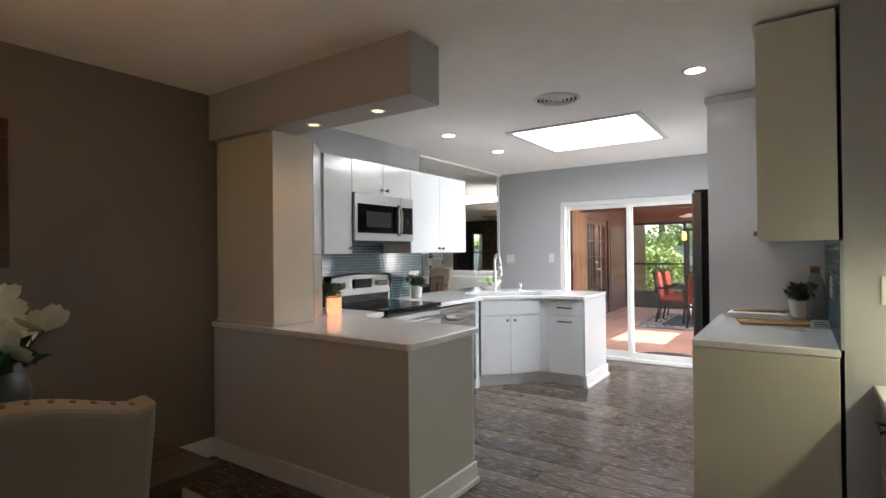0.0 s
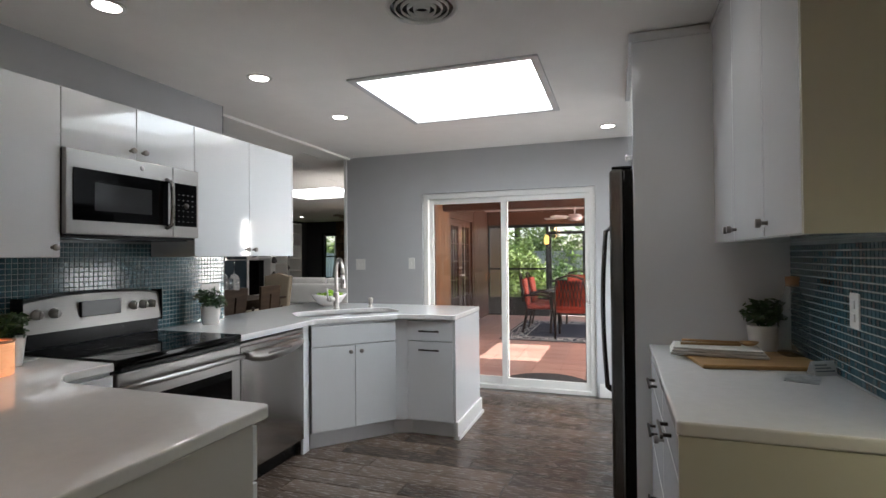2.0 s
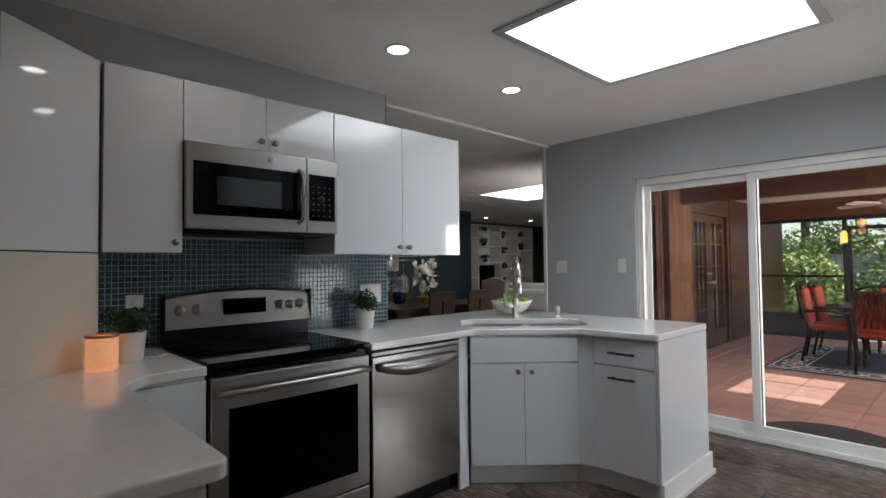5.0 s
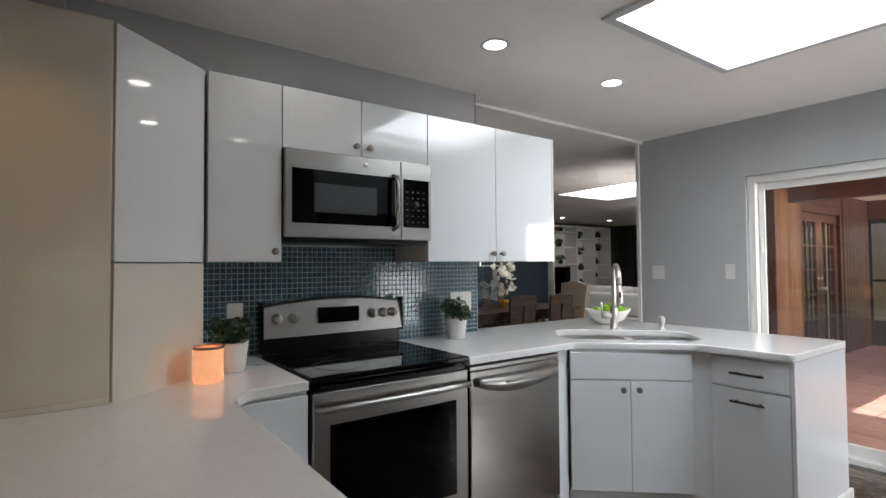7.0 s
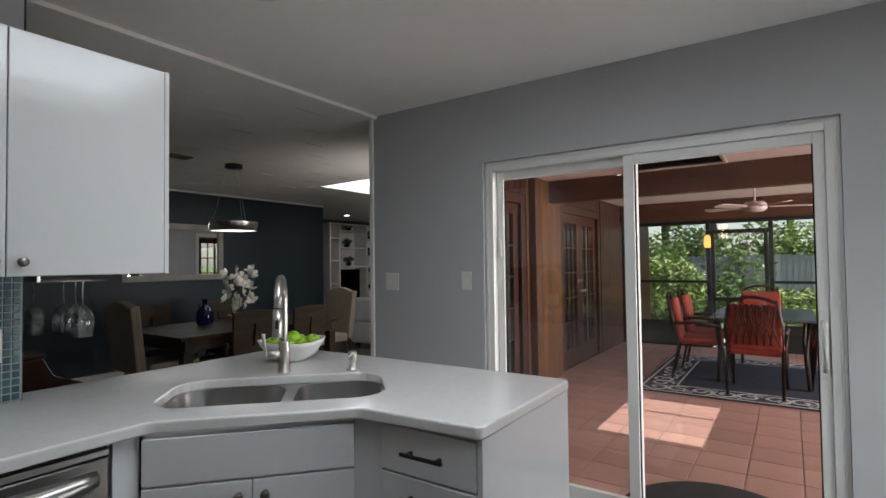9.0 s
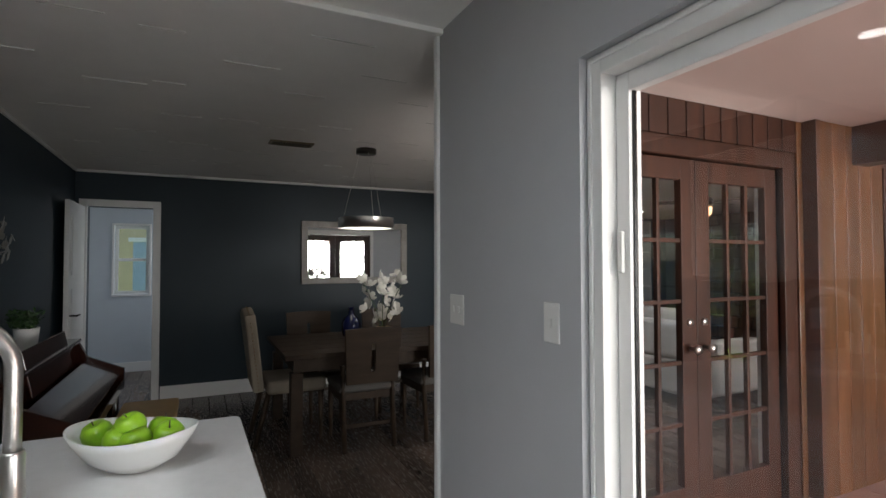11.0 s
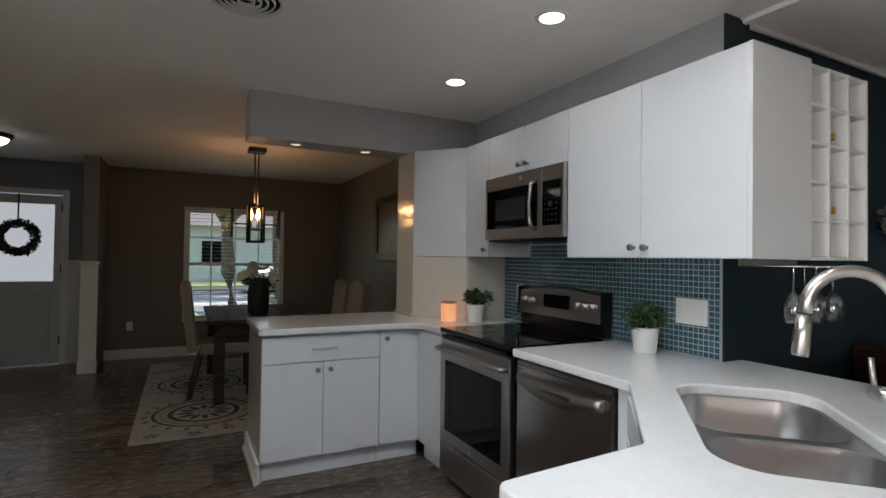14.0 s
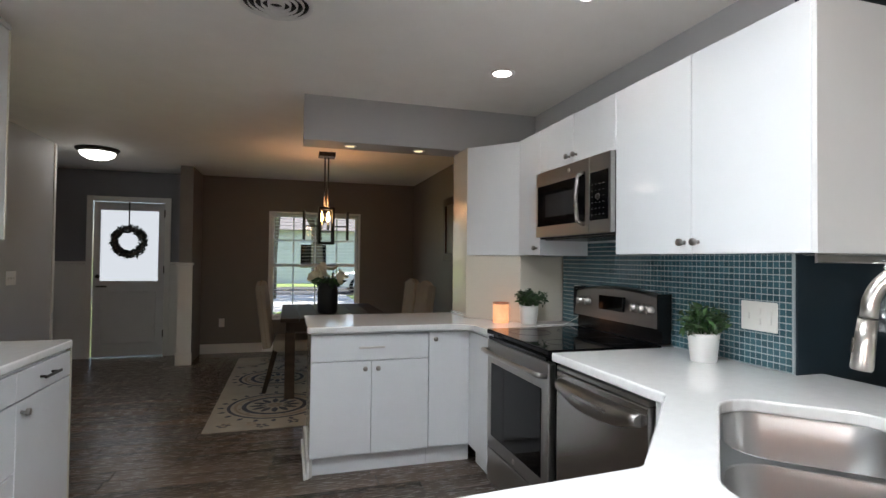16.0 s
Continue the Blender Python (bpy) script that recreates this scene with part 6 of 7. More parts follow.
# upright piano
MAHO = mat("dark mahogany polish", (0.04, 0.011, 0.006), 0.15, vary=0.3, scale=2, fine=22, bump=0.01, stretch=(1, 5, 5), coat=0.6)
pn = thing("piano", "polished dark mahogany upright piano against a blue wall", "piano", (-5.82, 4.572, 0))
PWD = 1.47
part("case", B(0.03, 0, 0.08, PWD - 0.03, 0.36, 0.90, 0.006), MAHO, pn)
part("lid", B(0, -0.0, 0.901, PWD, 0.38, 0.925, 0.006), MAHO, pn)
for x in (0.0, PWD - 0.03):
    loop = [(0, 0), (0.36, 0), (0.40, 0.10), (0.40, 0.52), (0.64, 0.56), (0.64, 0.70), (0.42, 0.80), (0.37, 0.90), (0, 0.90)]
    bm = slab(loop, 0, 0.03, bevel=0.004)
    o = part("cheek", bm, MAHO, pn)
    o.matrix_local = Matrix.Translation((x, 0, 0)) @ Matrix(((0, 0, 1, 0), (1, 0, 0, 0), (0, 1, 0, 0), (0, 0, 0, 1)))
part("keybed", B(0.031, 0.361, 0.56, PWD - 0.031, 0.64, 0.62, 0.006), MAHO, pn)
bm = B(0.031, 0.38, 0.66, PWD - 0.031, 0.62, 0.675, 0.004)
bmesh.ops.rotate(bm, verts=bm.verts, cent=(0, 0.62, 0.66), matrix=Matrix.Rotation(radians(-25), 3, "X"))
part("fallboard", bm, MAHO, pn)
bm = B(0.3, 0.37, 0.78, PWD - 0.3, 0.385, 1.02, 0.004)
bmesh.ops.rotate(bm, verts=bm.verts, cent=(0, 0.38, 0.8), matrix=Matrix.Rotation(radians(12), 3, "X"))
part("music_desk", bm, MAHO, pn)
for x in (0.07, PWD - 0.11):
    part("leg", tube([(x + 0.02, 0.58, 0.0), (x + 0.02, 0.58, 0.3), (x + 0.02, 0.58, 0.56)], 0.03, segments=10, taper=1.3), MAHO, pn)
part("plinth", B(0.02, 0, 0, PWD - 0.02, 0.36, 0.079, 0.004), MAHO, pn)
bn = thing("piano_bench", "piano bench with a tan cushion", "bench", (-5.3, 5.40, 0))
part("cushion", B(-0.3, -0.17, 0.44, 0.3, 0.17, 0.50, 0.015), mat("tan leather", (0.35, 0.22, 0.09), 0.5, vary=0.1), bn)
for sx in (-1, 1):
    for sy in (-1, 1):
        part("leg", B(sx * 0.27 - 0.02, sy * 0.14 - 0.02, 0, sx * 0.27 + 0.02, sy * 0.14 + 0.02, 0.439, 0.003), MAHO, bn)
pot_plant((-4.57, 4.74, 0.925), 4, "green herb in a white pot on the piano", 0.07, 0.14, 0.12)
pot_plant((-5.42, 4.74, 0.925), 5, "green herb in a white pot on the piano end", 0.065, 0.13, 0.10)

# hall doorway: casing, open door, window
dh = tagged(new("door_hall"), "white painted panel door standing open to the hall", "door", kind="structure")
part("casing", B(-7.70, HY0 - 0.07, 0, -7.655, HY0, 2.10, 0.004), TRIM, dh)
part("casing", B(-7.70, HY1, 0, -7.655, HY1 + 0.07, 2.10, 0.004), TRIM, dh)
part("casing", B(-7.70, HY0, 2.03, -7.655, HY1, 2.10, 0.004), TRIM, dh)
leaf = part("leaf", B(-7.66, HY0 - 0.055, 0.01, -7.0, HY0 - 0.018, 2.02, 0.003), TRIM, dh)
for z0, z1 in ((0.15, 0.62), (0.74, 1.22), (1.34, 1.88)):
    part("panel", B(-7.56, HY0 - 0.0175, z0, -7.10, HY0 - 0.010, z1, 0.006), TRIM, leaf)
part("handle", tube([(-7.06, HY0 - 0.018, 0.98), (-7.06, HY0 + 0.04, 0.98), (-7.17, HY0 + 0.04, 0.98)], 0.009, segments=8), DARKM, leaf)


def sash_window(name, label, axis, pos, a0, a1, z0, z1, cols, rows, casing=0.06, inward=1, slats=0, frame_mat=None):
    """A two-sash window in a wall; axis: the wall's normal."""
    fm = frame_mat or TRIM
    w = tagged(new(name), label, "window", kind="structure")

    def bx_(p0, q0, z_0, p1, q1, z_1, bev=0.003):
        if axis == "y":
            return B(p0, pos + min(q0 * inward, q1 * inward), z_0, p1, pos + max(q0 * inward, q1 * inward), z_1, bev)
        return B(pos + min(q0 * inward, q1 * inward), p0, z_0, pos + max(q0 * inward, q1 * inward), p1, z_1, bev)

    if casing:
        part("casing", bx_(a0 - casing, 0.001, z0 - casing, a0, 0.022, z1 + casing), fm, w)
        part("casing", bx_(a1, 0.001, z0 - casing, a1 + casing, 0.022, z1 + casing), fm, w)
        part("casing", bx_(a0, 0.001, z1, a1, 0.022, z1 + casing), fm, w)
        part("window_sill", bx_(a0 - 0.02, 0.0, z0 - casing, a1 + 0.02, 0.055, z0 - casing + 0.03), fm, w)
    zm = (z0 + z1) / 2
    for za, zb, d in ((z0, zm + 0.02, -0.055), (zm - 0.02, z1, -0.085)):
        s = part("sash", bx_(a0, d, za, a1, d + 0.025, za + 0.04), fm, w)
        part("rail", bx_(a0, d, zb - 0.04, a1, d + 0.025, zb), fm, s)
        part("stile", bx_(a0, d, za + 0.04, a0 + 0.04, d + 0.025, zb - 0.04), fm, s)
        part("stile", bx_(a1 - 0.04, d, za + 0.04, a1, d + 0.025, zb - 0.04), fm, s)
        for k in range(1, cols):
            x = a0 + (a1 - a0) * k / cols
            part("muntin", bx_(x - 0.009, d + 0.004, za + 0.04, x + 0.009, d + 0.02, zb - 0.04, 0.001), fm, s)
        for k in range(1, rows):
            z = za + (zb - za) * k / rows
            part("muntin", bx_(a0 + 0.04, d + 0.005, z - 0.009, a1 - 0.04, d + 0.019, z + 0.009, 0.001), fm, s)
        p = part("pane", bx_(a0 + 0.03, d + 0.01, za + 0.03, a1 - 0.03, d + 0.013, zb - 0.03, 0), PANE, s)
        p.visible_shadow = False
    for k in range(slats):
        z = z0 + 0.03 + (z1 - z0 - 0.05) * k / (slats - 1)
        part("blind_slat", bx_(a0 + 0.01, -0.026, z, a1 - 0.01, -0.004, z + 0.0035, 0), fm, w)
    return w


sash_window("window_hall", "small white sash window in the pale hall", "x", -9.5, HW[0], HW[1], HW[2], HW[3], 1, 1, casing=0.03)
sash_window("window_living", "tall dark framed window in the charcoal wall", "y", 15.0, -9.02, -8.60, 0.70, 2.0, 1, 1, inward=-1, frame_mat=BRONZE)
sash_window("window_dining", "white grid window with open blinds in the dining room", "y", -1.65, -2.475, -1.25, 0.485, 1.955, 4, 2, casing=0.032, slats=30)

# ---- living room beyond ----
bk = thing("bookcase", "white built-in bookcase with ornaments on its shelves", "bookcase", (-9.6, 11.6, 0))
BW = (0.0, 0.28, 1.15, 1.85, 2.5)
part("back", B(0, 0, 0, 0.015, 2.5, 2.30), TRIM, bk)
for y in BW:
    part("upright", B(0.015, y - 0.02, 0, 0.40, y + 0.02, 2.30, 0.003), TRIM, bk)
zsets = ((0.95, 1.45, 1.95), (1.32, 1.74, 2.12), (0.75, 1.15, 1.55, 1.95), (0.95, 1.3, 1.65, 2.0))
for (y0, y1), zs in zip(zip(BW, BW[1:]), zsets):
    for z in (0.06, *zs, 2.27):
        part("shelf", B(0.015, y0 + 0.021, z, 0.39, y1 - 0.021, z + 0.03, 0.003), TRIM, bk)
tv = thing("television", "dark flat television standing in the bookcase", "television", (-9.45, 11.92, 0.092))
part("foot", B(-0.02, 0.15, 0, 0.12, 0.45, 0.02, 0.004), BLACK, tv)
part("screen", B(0.02, 0.02, 0.3, 0.06, 0.78, 1.18, 0.004), BLACKG, tv)
part("stand", B(0.03, 0.26, 0.0205, 0.05, 0.34, 0.2995), BLACK, tv)
rg4 = random.Random(12)
for (y0, y1), zs in list(zip(zip(BW, BW[1:]), zsets))[1:]:
    for z in zs:
        kind = rg4.random()
        yc = 11.6 + (y0 + y1) / 2 + rg4.uniform(-0.1, 0.1)
        zz = z + 0.03
        if kind < 0.5:
            v = thing("ornament_plant", "dark leafy plant in a small bowl on the shelf", "plant", (-9.4, yc, zz), group="shelf ornaments")
            part("bowl", lathe([(0, 0), (0.05, 0), (0.07, 0.07), (0, 0.07)], segments=16), BLACK, v)
            leafy("leaves", leaves([(0, 0, 0.14, 0.1, 0.12, 0.07)], 90, 0.035, rg4.randrange(99)), HERB, v)
        else:
            v = thing("ornament_vase", "dark ceramic ornament on the shelf", "vase", (-9.4, yc, zz), group="shelf ornaments")
            part("body", lathe([(0, 0), (0.05, 0), (0.09, 0.06), (0.06, 0.13), (0.03, 0.16), (0.035, 0.18), (0, 0.18)], segments=18), mat("dark glazed ceramic", (0.05, 0.045, 0.05), 0.3, vary=0.2), v)
pt_ = thing("decorative_plate", "round brass plate leaning on the shelf", "plate", (-9.42, 12.3, 2.15))
part("disc", lathe([(0, 0), (0.06, 0.003), (0.065, 0.012), (0.0, 0.006)], segments=24), GOLD, pt_).matrix_local = pose(-0.1, 0, 0.062, 0, 80)
sf = thing("sofa", "white fabric sofa seen from behind", "sofa", (-6.15, 10.2, 0))
SOFA = mat("off-white sofa fabric", (0.66, 0.64, 0.61), 0.9, vary=0.04, fine=260, bump=0.2)
part("base", B(-1.1, 0.0, 0.06, 1.1, 0.92, 0.42, 0.04, segments=3), SOFA, sf)
part("back", B(-1.1, 0.0, 0.421, 1.1, 0.22, 0.82, 0.05, segments=3), SOFA, sf)
for s in (-1, 1):
    part("arm", B(s * 1.1 - 0.12 if s > 0 else -1.1 - 0.1, 0.221, 0.1, s * 1.1 + 0.1 if s > 0 else -0.98, 0.95, 0.64, 0.05, segments=3), SOFA, sf)
    part("cushion", B(0.01 if s > 0 else -0.97, 0.24, 0.60, 0.97 if s > 0 else -0.01, 0.42, 0.93, 0.06, segments=3), SOFA, sf)
    part("seat_cushion", B(0.01 if s > 0 else -0.97, 0.3, 0.421, 0.97 if s > 0 else -0.01, 0.94, 0.55, 0.04, segments=3), SOFA, sf)
    for y in (0.08, 0.84):
        part("foot", B(s * 1.0 - 0.03, y - 0.03, 0, s * 1.0 + 0.03, y + 0.03, 0.06), DARKW, sf)
cf = ceiling_fan((-6.05, 11.6, 2.415), 0.12, 5, "dark ceiling fan with a lit glass bowl", mat("dark fan blade", (0.05, 0.03, 0.02), 0.4), DARKM, 0.55)
part("light_bowl", lathe([(0, -0.40), (0.06, -0.39), (0.11, -0.33), (0.12, -0.25), (0, -0.245)], segments=24), glow("amber bowl glass", (1.0, 0.6, 0.3), 2.2), cf)
setting("skylight_living", B(-6.12, 8.48, 2.525, -4.73, 9.77, 2.535), glow("living skylight diffuser", (0.95, 0.98, 1.0), 3.0), "bright white skylight panel in the great room ceiling", "skylight")
for x, y in ((-8.6, 11.5), (-8.5, 13.1)):
    downlight(x, y, 2.40, watts=3)
# stone fireplace wall
STONE = mat("brown field stone", (0.17, 0.11, 0.07), 0.8, vary=0.3, scale=7, fine=50, bump=0.4, per_object=0.35)
fp = thing("stone_fireplace", "brown field stone fireplace wall", "fireplace", (-8.5, 14.8, 0))
part("core", B(0, 0.05, 0, 2.0, 0.199, 2.39), mat("dark mortar", (0.06, 0.05, 0.045), 0.9), fp)
for r in range(11):
    x = 0.0
    while x < 1.95:
        w_ = min(rg4.uniform(0.14, 0.34), 1.99 - x)
        part("stone", B(x + 0.008, 0.0 + rg4.uniform(0, 0.02), 0.217 * r + 0.008, x + w_ - 0.008, 0.049, 0.217 * (r + 1) - 0.008, 0.018), STONE, fp)
        x += w_

# ---- dining room at the front ----
rug2 = thing("dining_rug", "cream rug with navy blue medallions under the dining table", "rug", (-3.0, -1.19, 0.0))
CREAMR = mat("cream rug pile", (0.38, 0.345, 0.295), 0.95, vary=0.12, scale=5, fine=300, bump=0.3)
NAVYR = mat("navy grey rug motif", (0.045, 0.055, 0.085), 0.95, vary=0.3, fine=300, bump=0.3)
TANR = mat("tan rug motif", (0.30, 0.24, 0.19), 0.95, vary=0.3, fine=300, bump=0.3)
RXW, RYW = 2.11, 2.99
part("pile", B(0, 0, 0, RXW, RYW, 0.008, 0.003), CREAMR, rug2)
bmn, bmt = bmesh.new(), bmesh.new()


def petal(bm_, cx, cy, a, r0, r1, w, z=0.0086):
    c, s = math.cos(a), math.sin(a)
    pts = [(r0, 0), (r0 * 0.65 + r1 * 0.35, w), (r0 * 0.2 + r1 * 0.8, w * 0.75), (r1, 0), (r0 * 0.2 + r1 * 0.8, -w * 0.75), (r0 * 0.65 + r1 * 0.35, -w)]
    bm_.faces.new([bm_.verts.new((cx + c * x - s * y, cy + s * x + c * y, z)) for x, y in pts])


def ring(bm_, cx, cy, r0, r1, z=0.0084):
    n_ = 40
    a = [bm_.verts.new((cx + r0 * math.cos(2 * math.pi * k / n_), cy + r0 * math.sin(2 * math.pi * k / n_), z)) for k in range(n_)]
    b_ = [bm_.verts.new((cx + r1 * math.cos(2 * math.pi * k / n_), cy + r1 * math.sin(2 * math.pi * k / n_), z)) for k in range(n_)]
    for k in range(n_):
        bm_.faces.new((a[k], b_[k], b_[(k + 1) % n_], a[(k + 1) % n_]))


for cx, cy, R in ((1.60, 2.35, 0.40), (0.5, 2.35, 0.40), (1.60, 1.25, 0.40), (0.5, 1.25, 0.40), (1.6, 0.2, 0.2), (0.5, 0.2, 0.2)):
    ring(bmn, cx, cy, R * 0.93, R)
    ring(bmt, cx, cy, R * 0.80, R * 0.86)
    ring(bmn, cx, cy, R * 0.60, R * 0.70)
    for k in range(12):
        petal(bmn, cx, cy, k * math.pi / 6, R * 0.18, R * 0.55, R * 0.07)
        petal(bmt, cx, cy, k * math.pi / 6 + 0.26, R * 0.72, R * 0.79, R * 0.05)
    for k in range(20):
        petal(bmn, cx, cy, k * math.pi / 10, R * 1.04, R * 1.2, R * 0.05)
    ring(bmt, cx, cy, 0.02, R * 0.14)
rg5 = random.Random(31)
for k in range(150):
    x, y = rg5.uniform(0.06, RXW - 0.06), rg5.uniform(0.06, RYW - 0.06)
    if all(math.hypot(x - cx, y - cy) > R * 1.3 for cx, cy, R in ((1.60, 2.35, 0.40), (0.5, 2.35, 0.40), (1.60, 1.25, 0.40), (0.5, 1.25, 0.40))):
        a0 = rg5.uniform(0, 6)
        for j in range(5):
            petal(bmn if k % 3 else bmt, x, y, a0 + j * 1.26, 0.012, rg5.uniform(0.04, 0.065), 0.016, 0.0088)
part("navy_pattern", bmn, NAVYR, rug2)
part("tan_pattern", bmt, TANR, rug2)
dt = thing("front_dining_table", "dark brown wooden dining table on a patterned rug", "table", (-1.95, 0.30, 0.009))
for k in range(6):
    part("plank", B(-0.52 + 0.1735 * k, -0.75, 0.72, -0.52 + 0.1735 * (k + 1) - 0.003, 0.75, 0.755, 0.004), DARKW, dt)
part("apron", B(-0.45, -0.68, 0.62, 0.45, 0.68, 0.719, 0.004), DARKW, dt)
for sx in (-1, 1):
    for sy in (-1, 1):
        part("leg", B(sx * 0.43 - 0.045, sy * 0.66 - 0.045, 0, sx * 0.43 + 0.045, sy * 0.66 + 0.045, 0.619, 0.006), DARKW, dt)
host = host_chair((-1.59, 0.52, 0.009), -92, "cream upholstered dining chair with nailheads on the rug", "front dining chairs")
for x, y, a in ((-2.58, 0.02, 90), (-2.58, 0.64, 90)):
    copy_thing(host, pose(x, y, 0.009, 0, 0, a))
vs_ = thing("flower_vase", "dark slate vase with large cream magnolia flowers", "vase", (-1.885, 0.64, 0.764))
part("vase", lathe([(0, 0), (0.085, 0), (0.100, 0.025), (0.104, 0.22), (0.095, 0.27), (0.082, 0.29), (0.086, 0.31), (0.076, 0.31), (0.070, 0.285), (0.0, 0.24)], segments=32), mat("slate ceramic", (0.014, 0.017, 0.02), 0.4, vary=0.2), vs_)
cs = [(0.13 * math.cos(a) * r_, 0.13 * math.sin(a) * r_, 0.36 + h_) for a, r_, h_ in ((0, 1, 0), (1.1, 1, 0.03), (2.2, 1.1, -0.01), (3.3, 1, 0.02), (4.4, 1.1, -0.02), (5.4, 1, 0.03), (0.5, 0.3, 0.09), (3.0, 0.4, 0.08))]
for k, c in enumerate(cs):
    part("flower", blossom_mesh([c], 0.072, 8 + k, 7), mat("cream petals", (0.72, 0.66, 0.50), 0.6, vary=0.08, bump=0.02, per_island=0.08), vs_)
bm = bmesh.new()
for c in cs:
    tube([(0, 0, 0.2), c], 0.004, bm, 6)
part("stalks", bm, HERB, vs_)
leafy("leaves", leaves([(0, 0, 0.31, 0.14, 0.14, 0.05)], 40, 0.06, 77), HERB, vs_)
# chandelier of open rectangular frames
ch = thing("chandelier", "dark wooden open frame chandelier with candle bulbs", "chandelier", (-1.87, 0.43, CZ))
part("canopy", B(-0.085, -0.085, -0.045, 0.085, 0.085, 0, 0.004), DARKM, ch)
for x in (-0.018, 0.018):
    part("rod", tube([(x, 0, -0.045), (x, 0, -0.585)], 0.0075, segments=8), DARKM, ch)


def open_frame(cx, cy, w, z0, z1, turn):
    bm = bmesh.new()
    t = 0.012
    for a in ((-w, -t, z0, -w + 2 * t, t, z1), (w - 2 * t, -t, z0, w, t, z1), (-w + 2 * t, -t, z0, w - 2 * t, t, z0 + 2 * t), (-w + 2 * t, -t, z1 - 2 * t, w - 2 * t, t, z1)):
        box(bm, *a, 0.002)
    o = part("frame", bm, DARKM, ch)
    o.matrix_local = pose(cx, cy, 0, 0, 0, turn)


open_frame(0, 0.075, 0.085, -0.975, -0.585, 12)
open_frame(0, -0.075, 0.085, -0.975, -0.585, 12)
for s_ in (-1, 1):
    open_frame(s_ * 0.225, 0.0, 0.10, -0.93, -0.63, 86)
    part("arm", B(min(s_ * 0.07, s_ * 0.225), -0.008, -0.79, max(s_ * 0.07, s_ * 0.225), 0.008, -0.775, 0.002), DARKM, ch)
part("top_bar", B(-0.03, -0.09, -0.60, 0.03, 0.09, -0.586, 0.002), DARKM, ch)
part("tray", B(-0.07, -0.09, -0.845, 0.07, 0.09, -0.83, 0.003), DARKM, ch)
BULB = glow("candle bulb", (1.0, 0.55, 0.22), 8)
for k in range(3):
    a = 2.1 * k
    x, y = 0.045 * math.cos(a), 0.045 * math.sin(a)
    part("candle", lathe([(0, -0.815), (0.012, -0.815), (0.012, -0.74), (0, -0.74)], at=(x, y, 0), segments=12), PLAST, ch)
    part("bulb", lathe([(0, -0.738), (0.014, -0.72), (0.017, -0.69), (0.008, -0.64), (0, -0.62)], at=(x, y, 0), segments=14), BULB, ch)
cl = new("chandelier_lamp", bpy.data.lights.new("chandelier_lamp", "POINT"))
cl.data.energy, cl.data.color, cl.data.shadow_soft_size = 3.4, (1, 0.47, 0.2), 0.06
cl.location = (-1.87, 0.43, CZ - 0.56)
pf = thing("framed_picture", "large dark wood framed picture on the taupe wall", "picture", (-3.325, 0.03, 1.31))
for a in ((0, 0, 0, 0.03, 1.05, 0.09), (0, 0, 0.66, 0.03, 1.05, 0.75), (0, 0, 0.0905, 0.03, 0.09, 0.6595), (0, 0.96, 0.0905, 0.03, 1.05, 0.6595)):
    part("frame", B(*a, 0.006), mat("dark red brown frame", (0.05, 0.02, 0.012), 0.3, vary=0.2), pf)
part("print", B(0.002, 0.0905, 0.0905, 0.012, 0.9595, 0.6595), mat("dim landscape print", (0.16, 0.14, 0.11), 0.3, vary=0.4, scale=4, fine=25), pf)

# ---- foyer ----
fd = tagged(new("door_front"), "white front door with a frosted glass panel and a dark wreath", "door", kind="structure")
fd.location.x = -0.065
part("casing", B(0.10, -1.66, 0, 0.17, -1.625, 2.11, 0.004), TRIM, fd)
part("casing", B(1.01, -1.66, 0, 1.08, -1.625, 2.11, 0.004), TRIM, fd)
part("casing", B(0.17, -1.66, 2.04, 1.01, -1.625, 2.11, 0.004), TRIM, fd)
GREYD = mat("grey white door paint", (0.6, 0.59, 0.6), 0.4, vary=0.02)
leaf = part("leaf", slab([(0.172, 0.01), (1.008, 0.01), (1.008, 2.038), (0.172, 2.038)], 0, 0.045, holes=[[(0.25, 1.0), (0.93, 1.0), (0.93, 1.93), (0.25, 1.93)]]), GREYD, fd)
leaf.matrix_local = Matrix(((1, 0, 0, 0), (0, 0, -1, -1.66), (0, 1, 0, 0), (0, 0, 0, 1)))
FROST = glow("frosted daylight glass", (0.88, 0.93, 1.0), 0.3)
part("frosted_glass", B(0.25, -1.69, 1.0, 0.93, -1.68, 1.93), FROST, fd)
part("lower_panel", B(0.27, -1.6595, 0.18, 0.91, -1.645, 0.86, 0.012), GREYD, fd)
part("handle", tube([(0.95, -1.66, 0.93), (0.95, -1.60, 0.93), (0.83, -1.60, 0.93)], 0.011, segments=8), DARKM, fd)
part("deadbolt", lathe([(0, 0), (0.028, 0), (0.025, 0.02), (0, 0.022)], segments=18), DARKM, fd).matrix_local = pose(0.95, -1.66, 1.06, -90)
for z in (0.25, 1.1, 1.85):
    part("hinge", B(0.165, -1.64, z, 0.18, -1.622, z + 0.1, 0.002), DARKM, fd)
wr = thing("wreath", "dark green wreath hanging on the front door", "wreath", (0.525, -1.62, 1.52))
rg6 = random.Random(3)
bl = [(0.17 * math.cos(2 * math.pi * k / 22), 0.0, 0.17 * math.sin(2 * math.pi * k / 22), 0.055, 0.03, 0.055) for k in range(22)]
leafy("twigs", leaves(bl, 1100, 0.028, 21), mat("dark wreath leaves", (0.03, 0.035, 0.028), 0.7, vary=0.4, bump=0, per_island=0.5), wr)
